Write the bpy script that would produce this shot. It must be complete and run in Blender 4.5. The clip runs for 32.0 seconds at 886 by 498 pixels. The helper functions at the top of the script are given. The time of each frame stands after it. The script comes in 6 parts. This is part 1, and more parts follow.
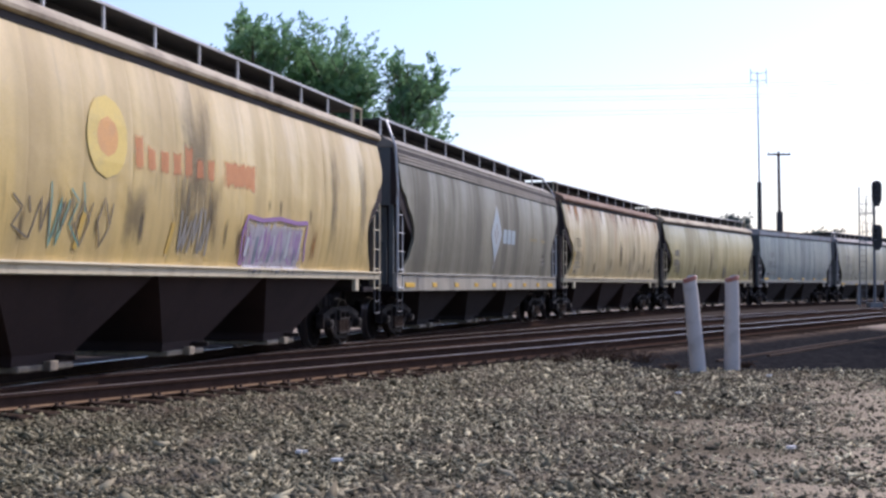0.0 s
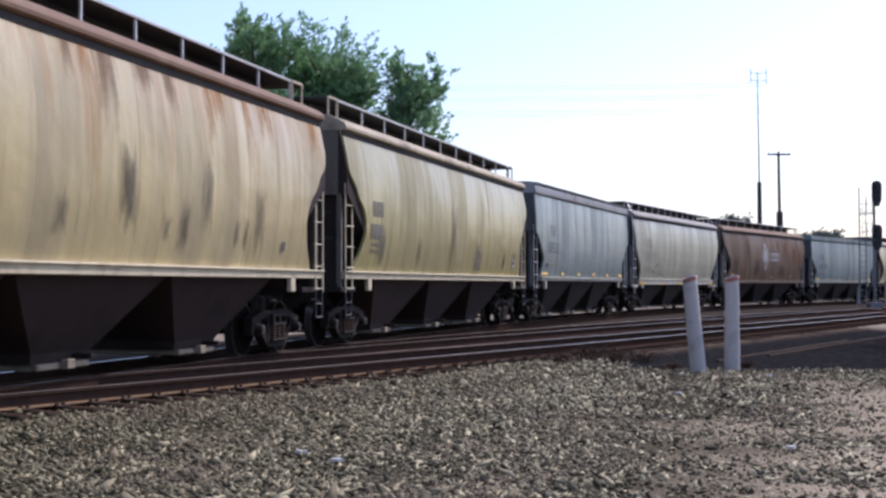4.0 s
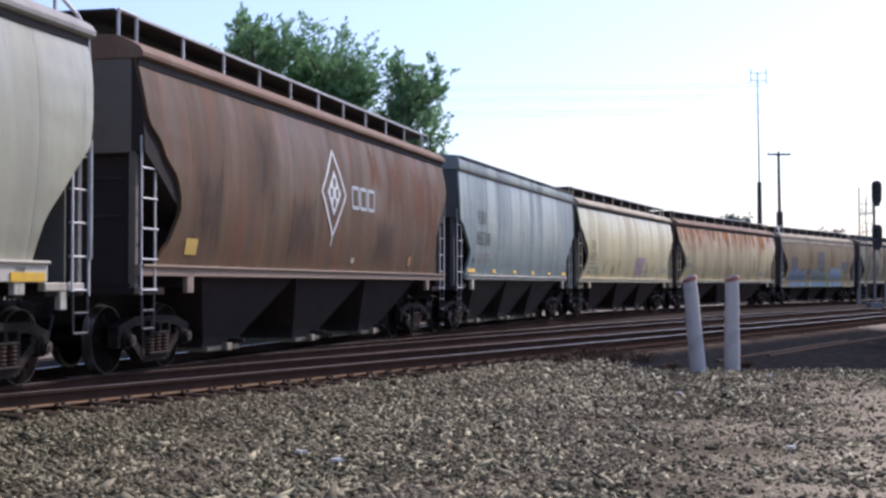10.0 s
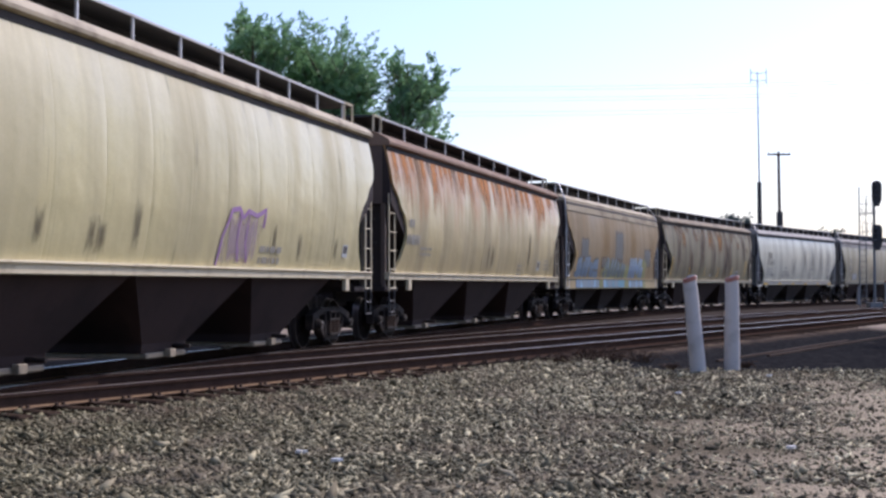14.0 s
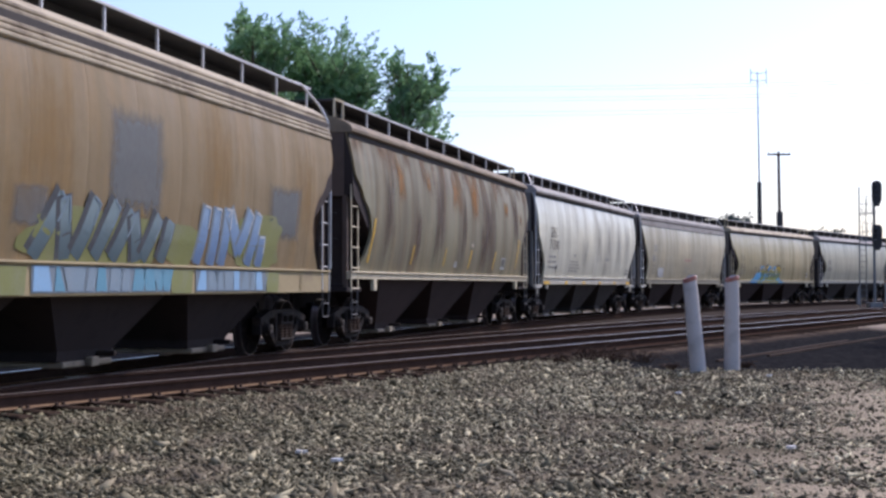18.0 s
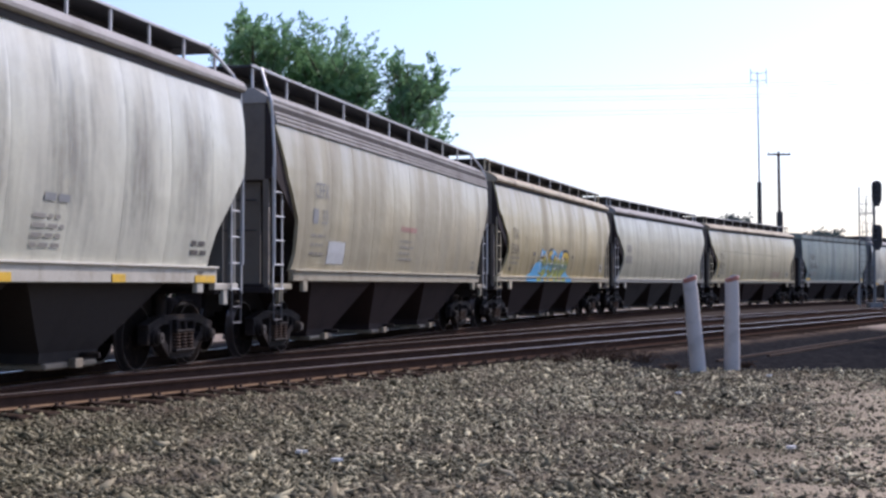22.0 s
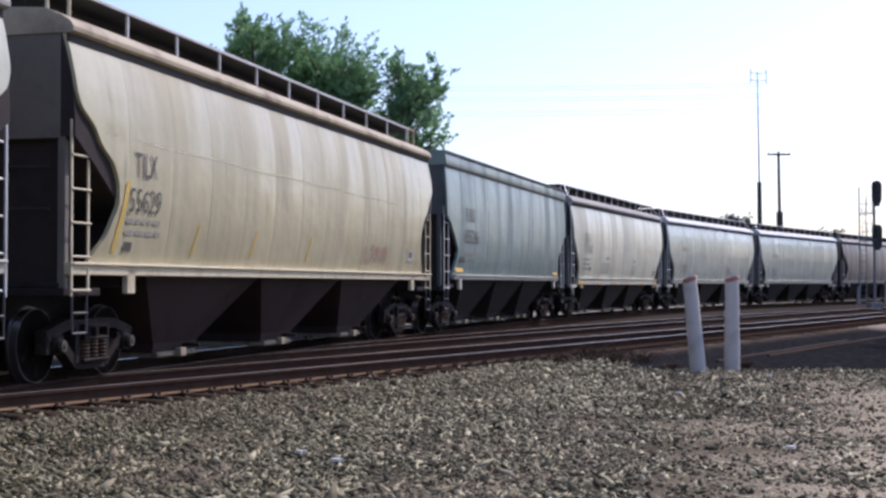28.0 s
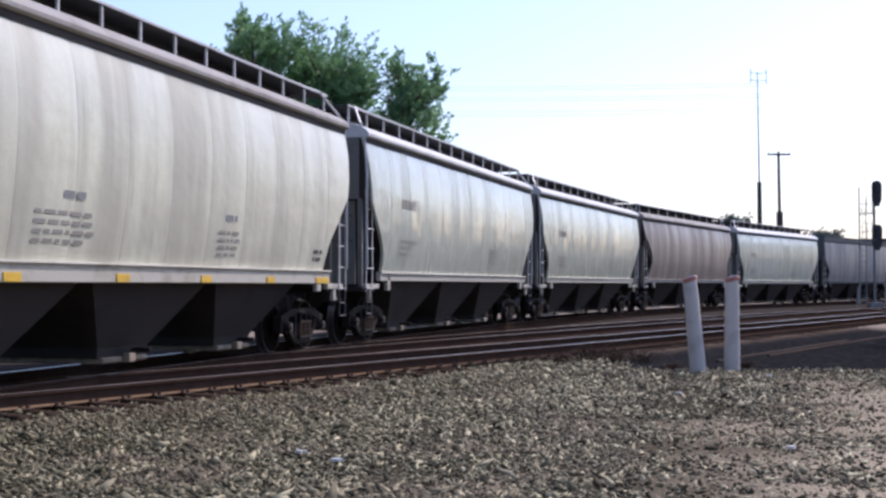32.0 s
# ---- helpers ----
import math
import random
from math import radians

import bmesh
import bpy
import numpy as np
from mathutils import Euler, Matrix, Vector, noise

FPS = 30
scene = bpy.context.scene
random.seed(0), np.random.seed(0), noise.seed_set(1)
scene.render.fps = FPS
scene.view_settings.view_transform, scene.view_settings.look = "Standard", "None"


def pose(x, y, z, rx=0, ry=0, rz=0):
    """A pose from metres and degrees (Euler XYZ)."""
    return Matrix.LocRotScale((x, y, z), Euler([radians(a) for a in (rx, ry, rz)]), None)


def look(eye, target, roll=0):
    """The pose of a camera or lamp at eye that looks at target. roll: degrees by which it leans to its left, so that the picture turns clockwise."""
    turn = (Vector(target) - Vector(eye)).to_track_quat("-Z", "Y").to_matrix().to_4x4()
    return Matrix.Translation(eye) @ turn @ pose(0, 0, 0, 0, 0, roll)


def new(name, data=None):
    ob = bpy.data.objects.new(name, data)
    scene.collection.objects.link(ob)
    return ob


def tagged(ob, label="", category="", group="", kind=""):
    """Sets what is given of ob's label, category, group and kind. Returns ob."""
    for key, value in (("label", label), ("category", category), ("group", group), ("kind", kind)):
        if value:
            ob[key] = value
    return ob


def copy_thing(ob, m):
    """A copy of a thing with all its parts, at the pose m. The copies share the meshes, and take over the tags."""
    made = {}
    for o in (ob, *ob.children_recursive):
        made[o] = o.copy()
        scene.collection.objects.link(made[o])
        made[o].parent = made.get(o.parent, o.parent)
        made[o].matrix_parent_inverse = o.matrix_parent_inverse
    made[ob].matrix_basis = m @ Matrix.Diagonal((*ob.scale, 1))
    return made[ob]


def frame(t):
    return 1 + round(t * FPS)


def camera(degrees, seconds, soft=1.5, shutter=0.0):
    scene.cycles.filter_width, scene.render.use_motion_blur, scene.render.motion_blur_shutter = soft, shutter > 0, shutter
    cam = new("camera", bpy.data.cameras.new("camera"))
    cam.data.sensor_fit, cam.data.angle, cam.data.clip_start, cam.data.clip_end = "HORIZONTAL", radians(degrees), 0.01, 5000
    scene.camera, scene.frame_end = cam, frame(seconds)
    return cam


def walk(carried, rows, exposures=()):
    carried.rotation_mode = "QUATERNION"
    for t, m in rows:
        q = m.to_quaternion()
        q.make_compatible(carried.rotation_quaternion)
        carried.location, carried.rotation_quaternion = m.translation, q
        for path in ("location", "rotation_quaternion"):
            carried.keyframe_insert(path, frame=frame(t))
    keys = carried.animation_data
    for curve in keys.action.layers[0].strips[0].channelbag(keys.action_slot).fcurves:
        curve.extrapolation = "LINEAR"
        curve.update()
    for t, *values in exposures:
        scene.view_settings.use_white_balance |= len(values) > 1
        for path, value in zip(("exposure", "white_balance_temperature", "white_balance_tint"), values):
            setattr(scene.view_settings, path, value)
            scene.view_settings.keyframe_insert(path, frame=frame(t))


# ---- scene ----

# Camera: on a tripod, low, a long lens.
cam = camera(35.40, 32.0, soft=2.7)
walk(cam, [(0.0, pose(0, 0, 1.174, 91.526, 0.09, 0)), (32.0, pose(0, 0, 1.174, 91.526, 0.09, 0))],
     exposures=[(0.0, 0.50, 6050, 25), (32.0, 0.50, 6050, 25)])

# Light: afternoon sun ahead to the right, hazy summer sky.
SUN_AZ, SUN_EL = 48.0, 47.0        # degrees, clockwise from straight ahead
world = bpy.data.worlds.new("world")
scene.world = world
world.use_nodes = True
wn = world.node_tree.nodes
sky = wn.new("ShaderNodeTexSky")
sky.sky_type, sky.sun_disc = "NISHITA", False
sky.sun_elevation, sky.sun_rotation = radians(SUN_EL), radians(SUN_AZ)
sky.air_density, sky.dust_density, sky.ozone_density = 1.1, 1.6, 4.0
wn["Background"].inputs["Strength"].default_value = 0.15
world.node_tree.links.new(sky.outputs[0], wn["Background"].inputs["Color"])
sun_data = bpy.data.lights.new("sun", "SUN")
sun_data.energy, sun_data.angle, sun_data.color = 2.75, radians(0.6), (1.0, 0.94, 0.84)
sun = new("sun", sun_data)
_a, _e = radians(SUN_AZ), radians(SUN_EL)
sun.matrix_world = look((60 * math.sin(_a), 60 * math.cos(_a), 60 * math.tan(_e)), (0, 0, 0))


# ---- materials ----
def shader(name, rough=0.6, metal=0.0, spec=0.5):
    m = bpy.data.materials.new(name)
    m.use_nodes = True
    b = m.node_tree.nodes["Principled BSDF"]
    b.inputs["Roughness"].default_value = rough
    b.inputs["Metallic"].default_value = metal
    b.inputs["Specular IOR Level"].default_value = spec
    return m, m.node_tree, b


def node(nt, kind, ins=None, **attrs):
    n = nt.nodes.new("ShaderNode" + kind)
    for k, v in attrs.items():
        setattr(n, k, v)
    for k, v in (ins or {}).items():
        if isinstance(v, bpy.types.NodeSocket):
            nt.links.new(v, n.inputs[k])
        else:
            n.inputs[k].default_value = v
    return n


def mixc(nt, fac, a, b):
    n = node(nt, "Mix", data_type="RGBA")
    for k, v in ((0, fac), (6, a), (7, b)):
        if isinstance(v, bpy.types.NodeSocket):
            nt.links.new(v, n.inputs[k])
        else:
            n.inputs[k].default_value = (*v, 1) if k and len(v) == 3 else v
    return n.outputs[2]


def ramp(nt, fac, lo, hi):
    return node(nt, "MapRange", {0: fac, 1: lo, 2: hi}, interpolation_type="SMOOTHSTEP").outputs[0]


def coords(nt, scale=(1, 1, 1), vary=0.0):
    tc = node(nt, "TexCoord")
    out = tc.outputs["Object"]
    if vary:
        oi = node(nt, "ObjectInfo")
        mul = node(nt, "Math", {0: oi.outputs["Random"], 1: vary}, operation="MULTIPLY")
        comb = node(nt, "CombineXYZ", {0: mul.outputs[0], 1: mul.outputs[0], 2: 0.0})
        out = node(nt, "VectorMath", {0: out, 1: comb.outputs[0]}, operation="ADD").outputs[0]
    return node(nt, "Mapping", {0: out, 3: scale}).outputs[0]


def noisy(nt, vec, scale, detail=4.0, rough=0.6):
    return node(nt, "TexNoise", {"Vector": vec, "Scale": scale, "Detail": detail, "Roughness": rough}).outputs[0]


def bump(nt, b, height, strength, dist=0.02):
    n = node(nt, "Bump", {"Strength": strength, "Distance": dist, "Height": height})
    nt.links.new(n.outputs[0], b.inputs["Normal"])


def plain(name, col, rough=0.6, metal=0.0, dirt=(0.05, 0.045, 0.04), amount=0.45, scale=3.0, vary=50.0, spec=0.5):
    """A painted or weathered surface with stains at two scales."""
    m, nt, b = shader(name, rough, metal, spec)
    v = coords(nt, (1, 1, 1), vary)
    n1 = ramp(nt, noisy(nt, v, scale), 0.45, 0.75)
    n2 = noisy(nt, v, scale * 14, 3)
    f = node(nt, "Math", {0: n1, 1: amount}, operation="MULTIPLY").outputs[0]
    c = mixc(nt, f, col, dirt)
    g = node(nt, "MapRange", {0: n2, 1: 0.3, 2: 0.7, 3: 0.0, 4: 0.25}).outputs[0]
    c = mixc(nt, g, c, tuple(x * 0.55 for x in col))
    nt.links.new(c, b.inputs["Base Color"])
    bump(nt, b, n2, 0.25, 0.01)
    return m


def car_paint(name, col, streak, amount=0.5, rust=(0.30, 0.10, 0.035), rusted=0.0, top=0.0, rough=0.30, fine=1.0, gloss=0.85):
    """Faded paint on sheet steel with rain streaks, grime and rust runs that carry on from sheet to sheet."""
    m, nt, b = shader(name, rough, 0.0, gloss)
    tc = node(nt, "TexCoord").outputs["Object"]
    shift = sum(ord(ch) * (i + 3) for i, ch in enumerate(name)) % 97
    v = node(nt, "Mapping", {0: tc, 1: (shift * 1.7, shift * 0.31, shift * 0.6)}).outputs[0]
    mul = lambda x, k: node(nt, "Math", {0: x, 1: k}, operation="MULTIPLY").outputs[0]
    stretch = lambda q: node(nt, "Mapping", {0: v, 3: q}).outputs[0]
    n1 = ramp(nt, noisy(nt, stretch((1.15 * fine, 0.2, 0.14)), 1.0, 3, 0.55), 0.40, 0.66)
    n2 = ramp(nt, noisy(nt, stretch((3.4 * fine, 0.2, 0.20)), 1.0, 4, 0.6), 0.46, 0.74)
    n3 = ramp(nt, noisy(nt, v, 0.50, 5, 0.65), 0.38, 0.68)
    mid = tuple(0.55 * x + 0.45 * y for x, y in zip(streak, col))
    c = mixc(nt, mul(n1, amount * 1.05), col, streak)
    patchy = ramp(nt, noisy(nt, stretch((0.42, 0.2, 0.30)), 1.0, 2, 0.5), 0.38, 0.62)
    c = mixc(nt, mul(node(nt, "Math", {0: n2, 1: patchy}, operation="MULTIPLY").outputs[0], amount * 0.55), c, streak)
    c = mixc(nt, mul(n3, amount * 0.85), c, mid)
    # pale chalked bands where rain has washed the sheet
    n7 = ramp(nt, noisy(nt, stretch((2.3, 0.2, 0.10)), 1.0, 2, 0.5), 0.56, 0.74)
    c = mixc(nt, mul(n7, 0.22), c, tuple(min(0.85, 1.25 * x + 0.02) for x in col))
    oi = node(nt, "ObjectInfo")
    tone = node(nt, "MapRange", {0: oi.outputs["Random"], 3: 0.0, 4: 0.10 * min(1.0, amount * 2)}).outputs[0]
    c = mixc(nt, tone, c, streak)
    # dark drips of grease, long and broken
    n5 = ramp(nt, noisy(nt, stretch((4.2, 0.3, 0.75)), 1.0, 2, 0.5), 0.65, 0.80)
    c = mixc(nt, mul(n5, 0.50), c, tuple(0.5 * x for x in streak))
    n8 = ramp(nt, noisy(nt, stretch((15.0, 0.3, 0.55)), 1.0, 3, 0.55), 0.64, 0.74)
    c = mixc(nt, mul(node(nt, "Math", {0: n8, 1: patchy}, operation="MULTIPLY").outputs[0], 0.42 * min(1.0, amount * 2)), c, tuple(0.5 * x for x in streak))
    if rusted:
        n4 = noisy(nt, stretch((3.2, 0.3, 0.40)), 1.0, 5, 0.65)
        if top:
            z = node(nt, "SeparateXYZ", {0: tc}).outputs[2]
            h = node(nt, "MapRange", {0: z, 1: 1.9, 2: 3.9, 3: -top, 4: top}).outputs[0]
            n4 = node(nt, "Math", {0: n4, 1: h}, operation="ADD").outputs[0]
        c = mixc(nt, mul(ramp(nt, n4, 0.46, 0.68), rusted), c, rust)
    n6 = noisy(nt, v, 26.0, 3)
    g = node(nt, "MapRange", {0: n6, 1: 0.35, 2: 0.75, 3: 0.0, 4: 0.12}).outputs[0]
    c = mixc(nt, g, c, tuple(0.5 * x for x in streak))
    nt.links.new(c, b.inputs["Base Color"])
    r = node(nt, "MapRange", {0: n1, 3: rough, 4: min(0.9, rough + 0.25)}).outputs[0]
    nt.links.new(r, b.inputs["Roughness"])
    bump(nt, b, noisy(nt, v, 1.6, 2), 0.35, 0.06)
    return m


def ground_mat():
    m, nt, b = shader("ballast_ground", 0.95, 0, 0.0)
    geo = node(nt, "NewGeometry")
    p = geo.outputs["Position"]
    vor = node(nt, "TexVoronoi", {"Vector": p, "Scale": 26.0})
    n1 = noisy(nt, p, 0.35, 5)
    n2 = noisy(nt, p, 7.0, 5, 0.7)
    n3 = noisy(nt, p, 1.3, 5, 0.65)
    math2 = lambda op, x, y: node(nt, "Math", {0: x, 1: y}, operation=op).outputs[0]
    sep = node(nt, "SeparateXYZ", {0: p})
    px, py = sep.outputs[0], sep.outputs[1]
    # gaps between loose stones: their shade is in this dark base
    c = mixc(nt, vor.outputs["Color"], (0.022, 0.019, 0.012), (0.11, 0.092, 0.06))
    c = mixc(nt, ramp(nt, n2, 0.4, 0.7), c, (0.035, 0.03, 0.022))
    # sandy dirt where the stones thin out
    ax = node(nt, "MapRange", {0: px, 1: 0.5, 2: 6.0, 3: -0.12, 4: 0.66}).outputs[0]
    ay = node(nt, "MapRange", {0: py, 1: 9.0, 2: 30.0, 3: 0.35, 4: -0.75}).outputs[0]
    sand = math2("ADD", math2("ADD", ax, ay), n1)
    dirt = mixc(nt, n2, (0.34, 0.275, 0.190), (0.54, 0.455, 0.33))
    c = mixc(nt, ramp(nt, sand, 0.55, 1.2), c, dirt)
    # how far the ground lies in front of the near rail
    line = math2("SUBTRACT", px, math2("ADD", math2("MULTIPLY", py, 0.5727), -13.0))
    ragged = math2("ADD", line, node(nt, "MapRange", {0: n3, 3: -1.1, 4: 1.1}).outputs[0])
    # tree shade beyond the posts, painted as black cinders with pale scraps and dust
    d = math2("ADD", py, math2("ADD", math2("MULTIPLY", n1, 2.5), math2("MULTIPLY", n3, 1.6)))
    shaded = mixc(nt, ramp(nt, n2, 0.35, 0.7), (0.013, 0.013, 0.014), (0.034, 0.033, 0.033))
    shaded = mixc(nt, math2("MULTIPLY", ramp(nt, n3, 0.58, 0.74), 0.6), shaded, (0.075, 0.066, 0.058))
    c = mixc(nt, ramp(nt, d, 27.0, 28.4), c, shaded)
    # brown shoulder along the near rail
    side = mixc(nt, n2, (0.06, 0.043, 0.032), (0.21, 0.155, 0.11))
    near = math2("MULTIPLY", ramp(nt, ragged, 1.1, 0.3), ramp(nt, n3, 0.36, 0.60))
    c = mixc(nt, near, c, side)
    # dusty sand beside the far tracks and beyond the line
    dust = mixc(nt, n3, (0.23, 0.185, 0.145), (0.36, 0.30, 0.24))
    far = math2("MULTIPLY", ramp(nt, d, 47.0, 50.5), ramp(nt, ragged, 9.0, 5.0))
    c = mixc(nt, far, c, dust)
    c = mixc(nt, ramp(nt, line, -8.6, -9.4), c, dust)
    nt.links.new(c, b.inputs["Base Color"])
    bump(nt, b, vor.outputs["Distance"], 0.8, 0.04)
    return m


def stone_mat():
    m, nt, b = shader("ballast_stone", 0.85, 0, 0.1)
    geo = node(nt, "NewGeometry")
    p = geo.outputs["Position"]
    r = node(nt, "Math", {0: geo.outputs["Random Per Island"], 1: 2.5}, operation="POWER").outputs[0]
    c = mixc(nt, r, (0.040, 0.034, 0.022), (1.0, 0.88, 0.56))
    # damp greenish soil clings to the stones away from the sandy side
    # light falls off away from the sandy side, put in as darker, greener stone
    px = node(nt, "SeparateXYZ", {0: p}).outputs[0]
    left_shade = node(nt, "MapRange", {0: px, 1: 2.5, 2: -4.5, 3: 0.08, 4: 0.58}).outputs[0]
    c = mixc(nt, left_shade, c, (0.094, 0.086, 0.038))
    # drifts of brown dirt and of dark cinders among them
    n = node(nt, "Math", {0: ramp(nt, noisy(nt, p, 0.7, 4), 0.46, 0.66), 1: 0.62}, operation="MULTIPLY").outputs[0]
    c = mixc(nt, n, c, (0.20, 0.155, 0.105))
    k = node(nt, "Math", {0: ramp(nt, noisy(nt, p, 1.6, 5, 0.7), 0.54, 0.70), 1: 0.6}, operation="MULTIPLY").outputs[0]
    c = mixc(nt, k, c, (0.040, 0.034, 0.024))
    f = noisy(nt, p, 60.0, 2)
    c = mixc(nt, node(nt, "MapRange", {0: f, 3: 0.0, 4: 0.4}).outputs[0], c, (0.10, 0.09, 0.07))
    nt.links.new(c, b.inputs["Base Color"])
    return m


def steel_rail():
    m, nt, b = shader("rail_steel", 0.55, 0.0)
    geo = node(nt, "NewGeometry")
    nz = node(nt, "SeparateXYZ", {0: geo.outputs["Normal"]}).outputs[2]
    n = noisy(nt, geo.outputs["Position"], 5.0, 5)
    rust = mixc(nt, n, (0.030, 0.020, 0.017), (0.085, 0.052, 0.038))
    pz = node(nt, "SeparateXYZ", {0: geo.outputs["Position"]}).outputs[2]
    topf = node(nt, "Math", {0: ramp(nt, nz, 0.80, 0.97), 1: ramp(nt, pz, -0.05, -0.02)}, operation="MULTIPLY").outputs[0]
    foot = node(nt, "Math", {0: ramp(nt, nz, 0.6, 0.9), 1: ramp(nt, pz, -0.13, -0.145)}, operation="MULTIPLY").outputs[0]
    py = node(nt, "SeparateXYZ", {0: geo.outputs["Position"]}).outputs[1]
    foot = node(nt, "Math", {0: foot, 1: ramp(nt, py, 27.0, 19.0)}, operation="MULTIPLY").outputs[0]
    rust = mixc(nt, foot, rust, mixc(nt, n, (0.09, 0.055, 0.034), (0.28, 0.19, 0.115)))
    c = mixc(nt, topf, rust, (0.68, 0.61, 0.54))
    nt.links.new(c, b.inputs["Base Color"])
    nt.links.new(node(nt, "Math", {0: topf, 1: 0.9}, operation="MULTIPLY").outputs[0], b.inputs["Metallic"])
    nt.links.new(node(nt, "MapRange", {0: topf, 3: 0.8, 4: 0.32}).outputs[0], b.inputs["Roughness"])
    nt.links.new(node(nt, "Math", {0: topf, 1: 0.5}, operation="MULTIPLY").outputs[0], b.inputs["Specular IOR Level"])
    bump(nt, b, noisy(nt, geo.outputs["Position"], 40.0, 3), 0.3, 0.01)
    return m


def wheel_mat():
    """Greasy dark wheel discs with a worn tread at the rim."""
    m, nt, b = shader("wheel_steel", 0.6, 0.0, 0.0)
    p = node(nt, "TexCoord").outputs["Object"]
    sep = node(nt, "SeparateXYZ", {0: p})
    flat = node(nt, "CombineXYZ", {0: sep.outputs[0], 1: 0.0, 2: sep.outputs[2]}).outputs[0]
    d = node(nt, "VectorMath", {0: flat}, operation="LENGTH").outputs[1]
    rim = ramp(nt, d, 0.435, 0.450)
    n = ramp(nt, noisy(nt, p, 6.0, 4), 0.5, 0.72)
    c = mixc(nt, n, (0.011, 0.009, 0.008), (0.035, 0.024, 0.018))
    c = mixc(nt, rim, c, (0.20, 0.18, 0.17))
    nt.links.new(c, b.inputs["Base Color"])
    nt.links.new(node(nt, "Math", {0: rim, 1: 0.9}, operation="MULTIPLY").outputs[0], b.inputs["Metallic"])
    nt.links.new(node(nt, "MapRange", {0: rim, 3: 0.65, 4: 0.32}).outputs[0], b.inputs["Roughness"])
    return m


def stain_mat(name, col, strength=0.85, hang=False, rough=0.75, soft=0.62, ragged=1.0):
    """A stain with a soft ragged edge; hang: it runs down from a solid top."""
    m, nt, b = shader(name, rough, 0, 0.3)
    tc = node(nt, "TexCoord")
    g = node(nt, "SeparateXYZ", {0: tc.outputs["Generated"]})

    def edge(sock):
        q = node(nt, "MapRange", {0: sock, 1: 0.0, 2: 1.0, 3: -1.0, 4: 1.0}).outputs[0]
        q = node(nt, "Math", {0: q}, operation="ABSOLUTE").outputs[0]
        return node(nt, "Math", {0: 1.0, 1: q}, operation="SUBTRACT").outputs[0]
    ez = node(nt, "Math", {0: g.outputs[2], 1: 1.1}, operation="MULTIPLY").outputs[0] if hang else edge(g.outputs[2])
    e = node(nt, "Math", {0: edge(g.outputs[0]), 1: ez}, operation="MINIMUM").outputs[0]
    v = coords(nt, (1, 1, 1), 40.0)
    n = noisy(nt, node(nt, "Mapping", {0: v, 3: (7.0, 0.3, 0.9)}).outputs[0], 1.0, 4, 0.6)
    n2 = noisy(nt, v, 9.0, 4, 0.6)
    e = node(nt, "Math", {0: e, 1: node(nt, "MapRange", {0: n, 3: -0.75 * ragged, 4: 0.75 * ragged}).outputs[0]}, operation="ADD").outputs[0]
    e = node(nt, "Math", {0: e, 1: node(nt, "MapRange", {0: n2, 3: -0.25 * ragged, 4: 0.25 * ragged}).outputs[0]}, operation="ADD").outputs[0]
    f = node(nt, "Math", {0: ramp(nt, e, 0.08, soft), 1: strength}, operation="MULTIPLY").outputs[0]
    c = mixc(nt, n2, tuple(0.75 * x for x in col), tuple(1.25 * x for x in col))
    nt.links.new(c, b.inputs["Base Color"])
    clear = node(nt, "BsdfTransparent")
    mx = node(nt, "MixShader", {0: f, 1: clear.outputs[0], 2: b.outputs[0]})
    nt.links.new(mx.outputs[0], nt.nodes["Material Output"].inputs[0])
    return m


def leaf_mat(name="leaf", low=(0.045, 0.112, 0.070), high=(0.19, 0.335, 0.150), glow=0.44):
    m, nt, b = shader(name, 0.5, 0, 0.5)
    geo = node(nt, "NewGeometry")
    c = mixc(nt, geo.outputs["Random Per Island"], low, high)
    nt.links.new(c, b.inputs["Base Color"])
    tr = node(nt, "BsdfTranslucent", {"Color": (*(1.5 * x for x in high), 1)})
    mx = node(nt, "MixShader", {0: glow, 1: b.outputs[0], 2: tr.outputs[0]})
    nt.links.new(mx.outputs[0], nt.nodes["Material Output"].inputs[0])
    return m


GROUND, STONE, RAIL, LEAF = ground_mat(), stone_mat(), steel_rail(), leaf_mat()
# far trees: backlit shade and haze put into a dark blue-green leaf
LEAF_BACKLIT = leaf_mat("backlit_leaf", (0.05, 0.075, 0.07), (0.11, 0.15, 0.13), 0.15)
TIE = plain("tie_wood", (0.055, 0.038, 0.028), 0.95, dirt=(0.028, 0.02, 0.016), amount=0.8, scale=4, spec=0.0)
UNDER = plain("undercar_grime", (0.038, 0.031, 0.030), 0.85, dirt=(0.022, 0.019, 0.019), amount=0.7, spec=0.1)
TRUCK = plain("truck_iron", (0.018, 0.0145, 0.0135), 0.75, spec=0.15, dirt=(0.085, 0.060, 0.042), amount=0.38, scale=3.5)
WHEEL = wheel_mat()
RUSTY = plain("rusty_iron", (0.075, 0.05, 0.036), 0.9, dirt=(0.035, 0.022, 0.017), amount=0.7, scale=6, spec=0.1)
GATE = plain("outlet_gate", (0.28, 0.23, 0.16), 0.8, dirt=(0.06, 0.05, 0.04), amount=0.8, scale=3)
BED = plain("oily_ballast", (0.060, 0.050, 0.043), 0.95, dirt=(0.022, 0.018, 0.015), amount=0.75, scale=1.5, vary=0, spec=0.0)
# deep shade of the recessed wagon ends, put into a dark colour
END_SHADE = plain("end_shade", (0.044, 0.035, 0.033), 0.85, dirt=(0.026, 0.021, 0.021), amount=0.6, spec=0.15)
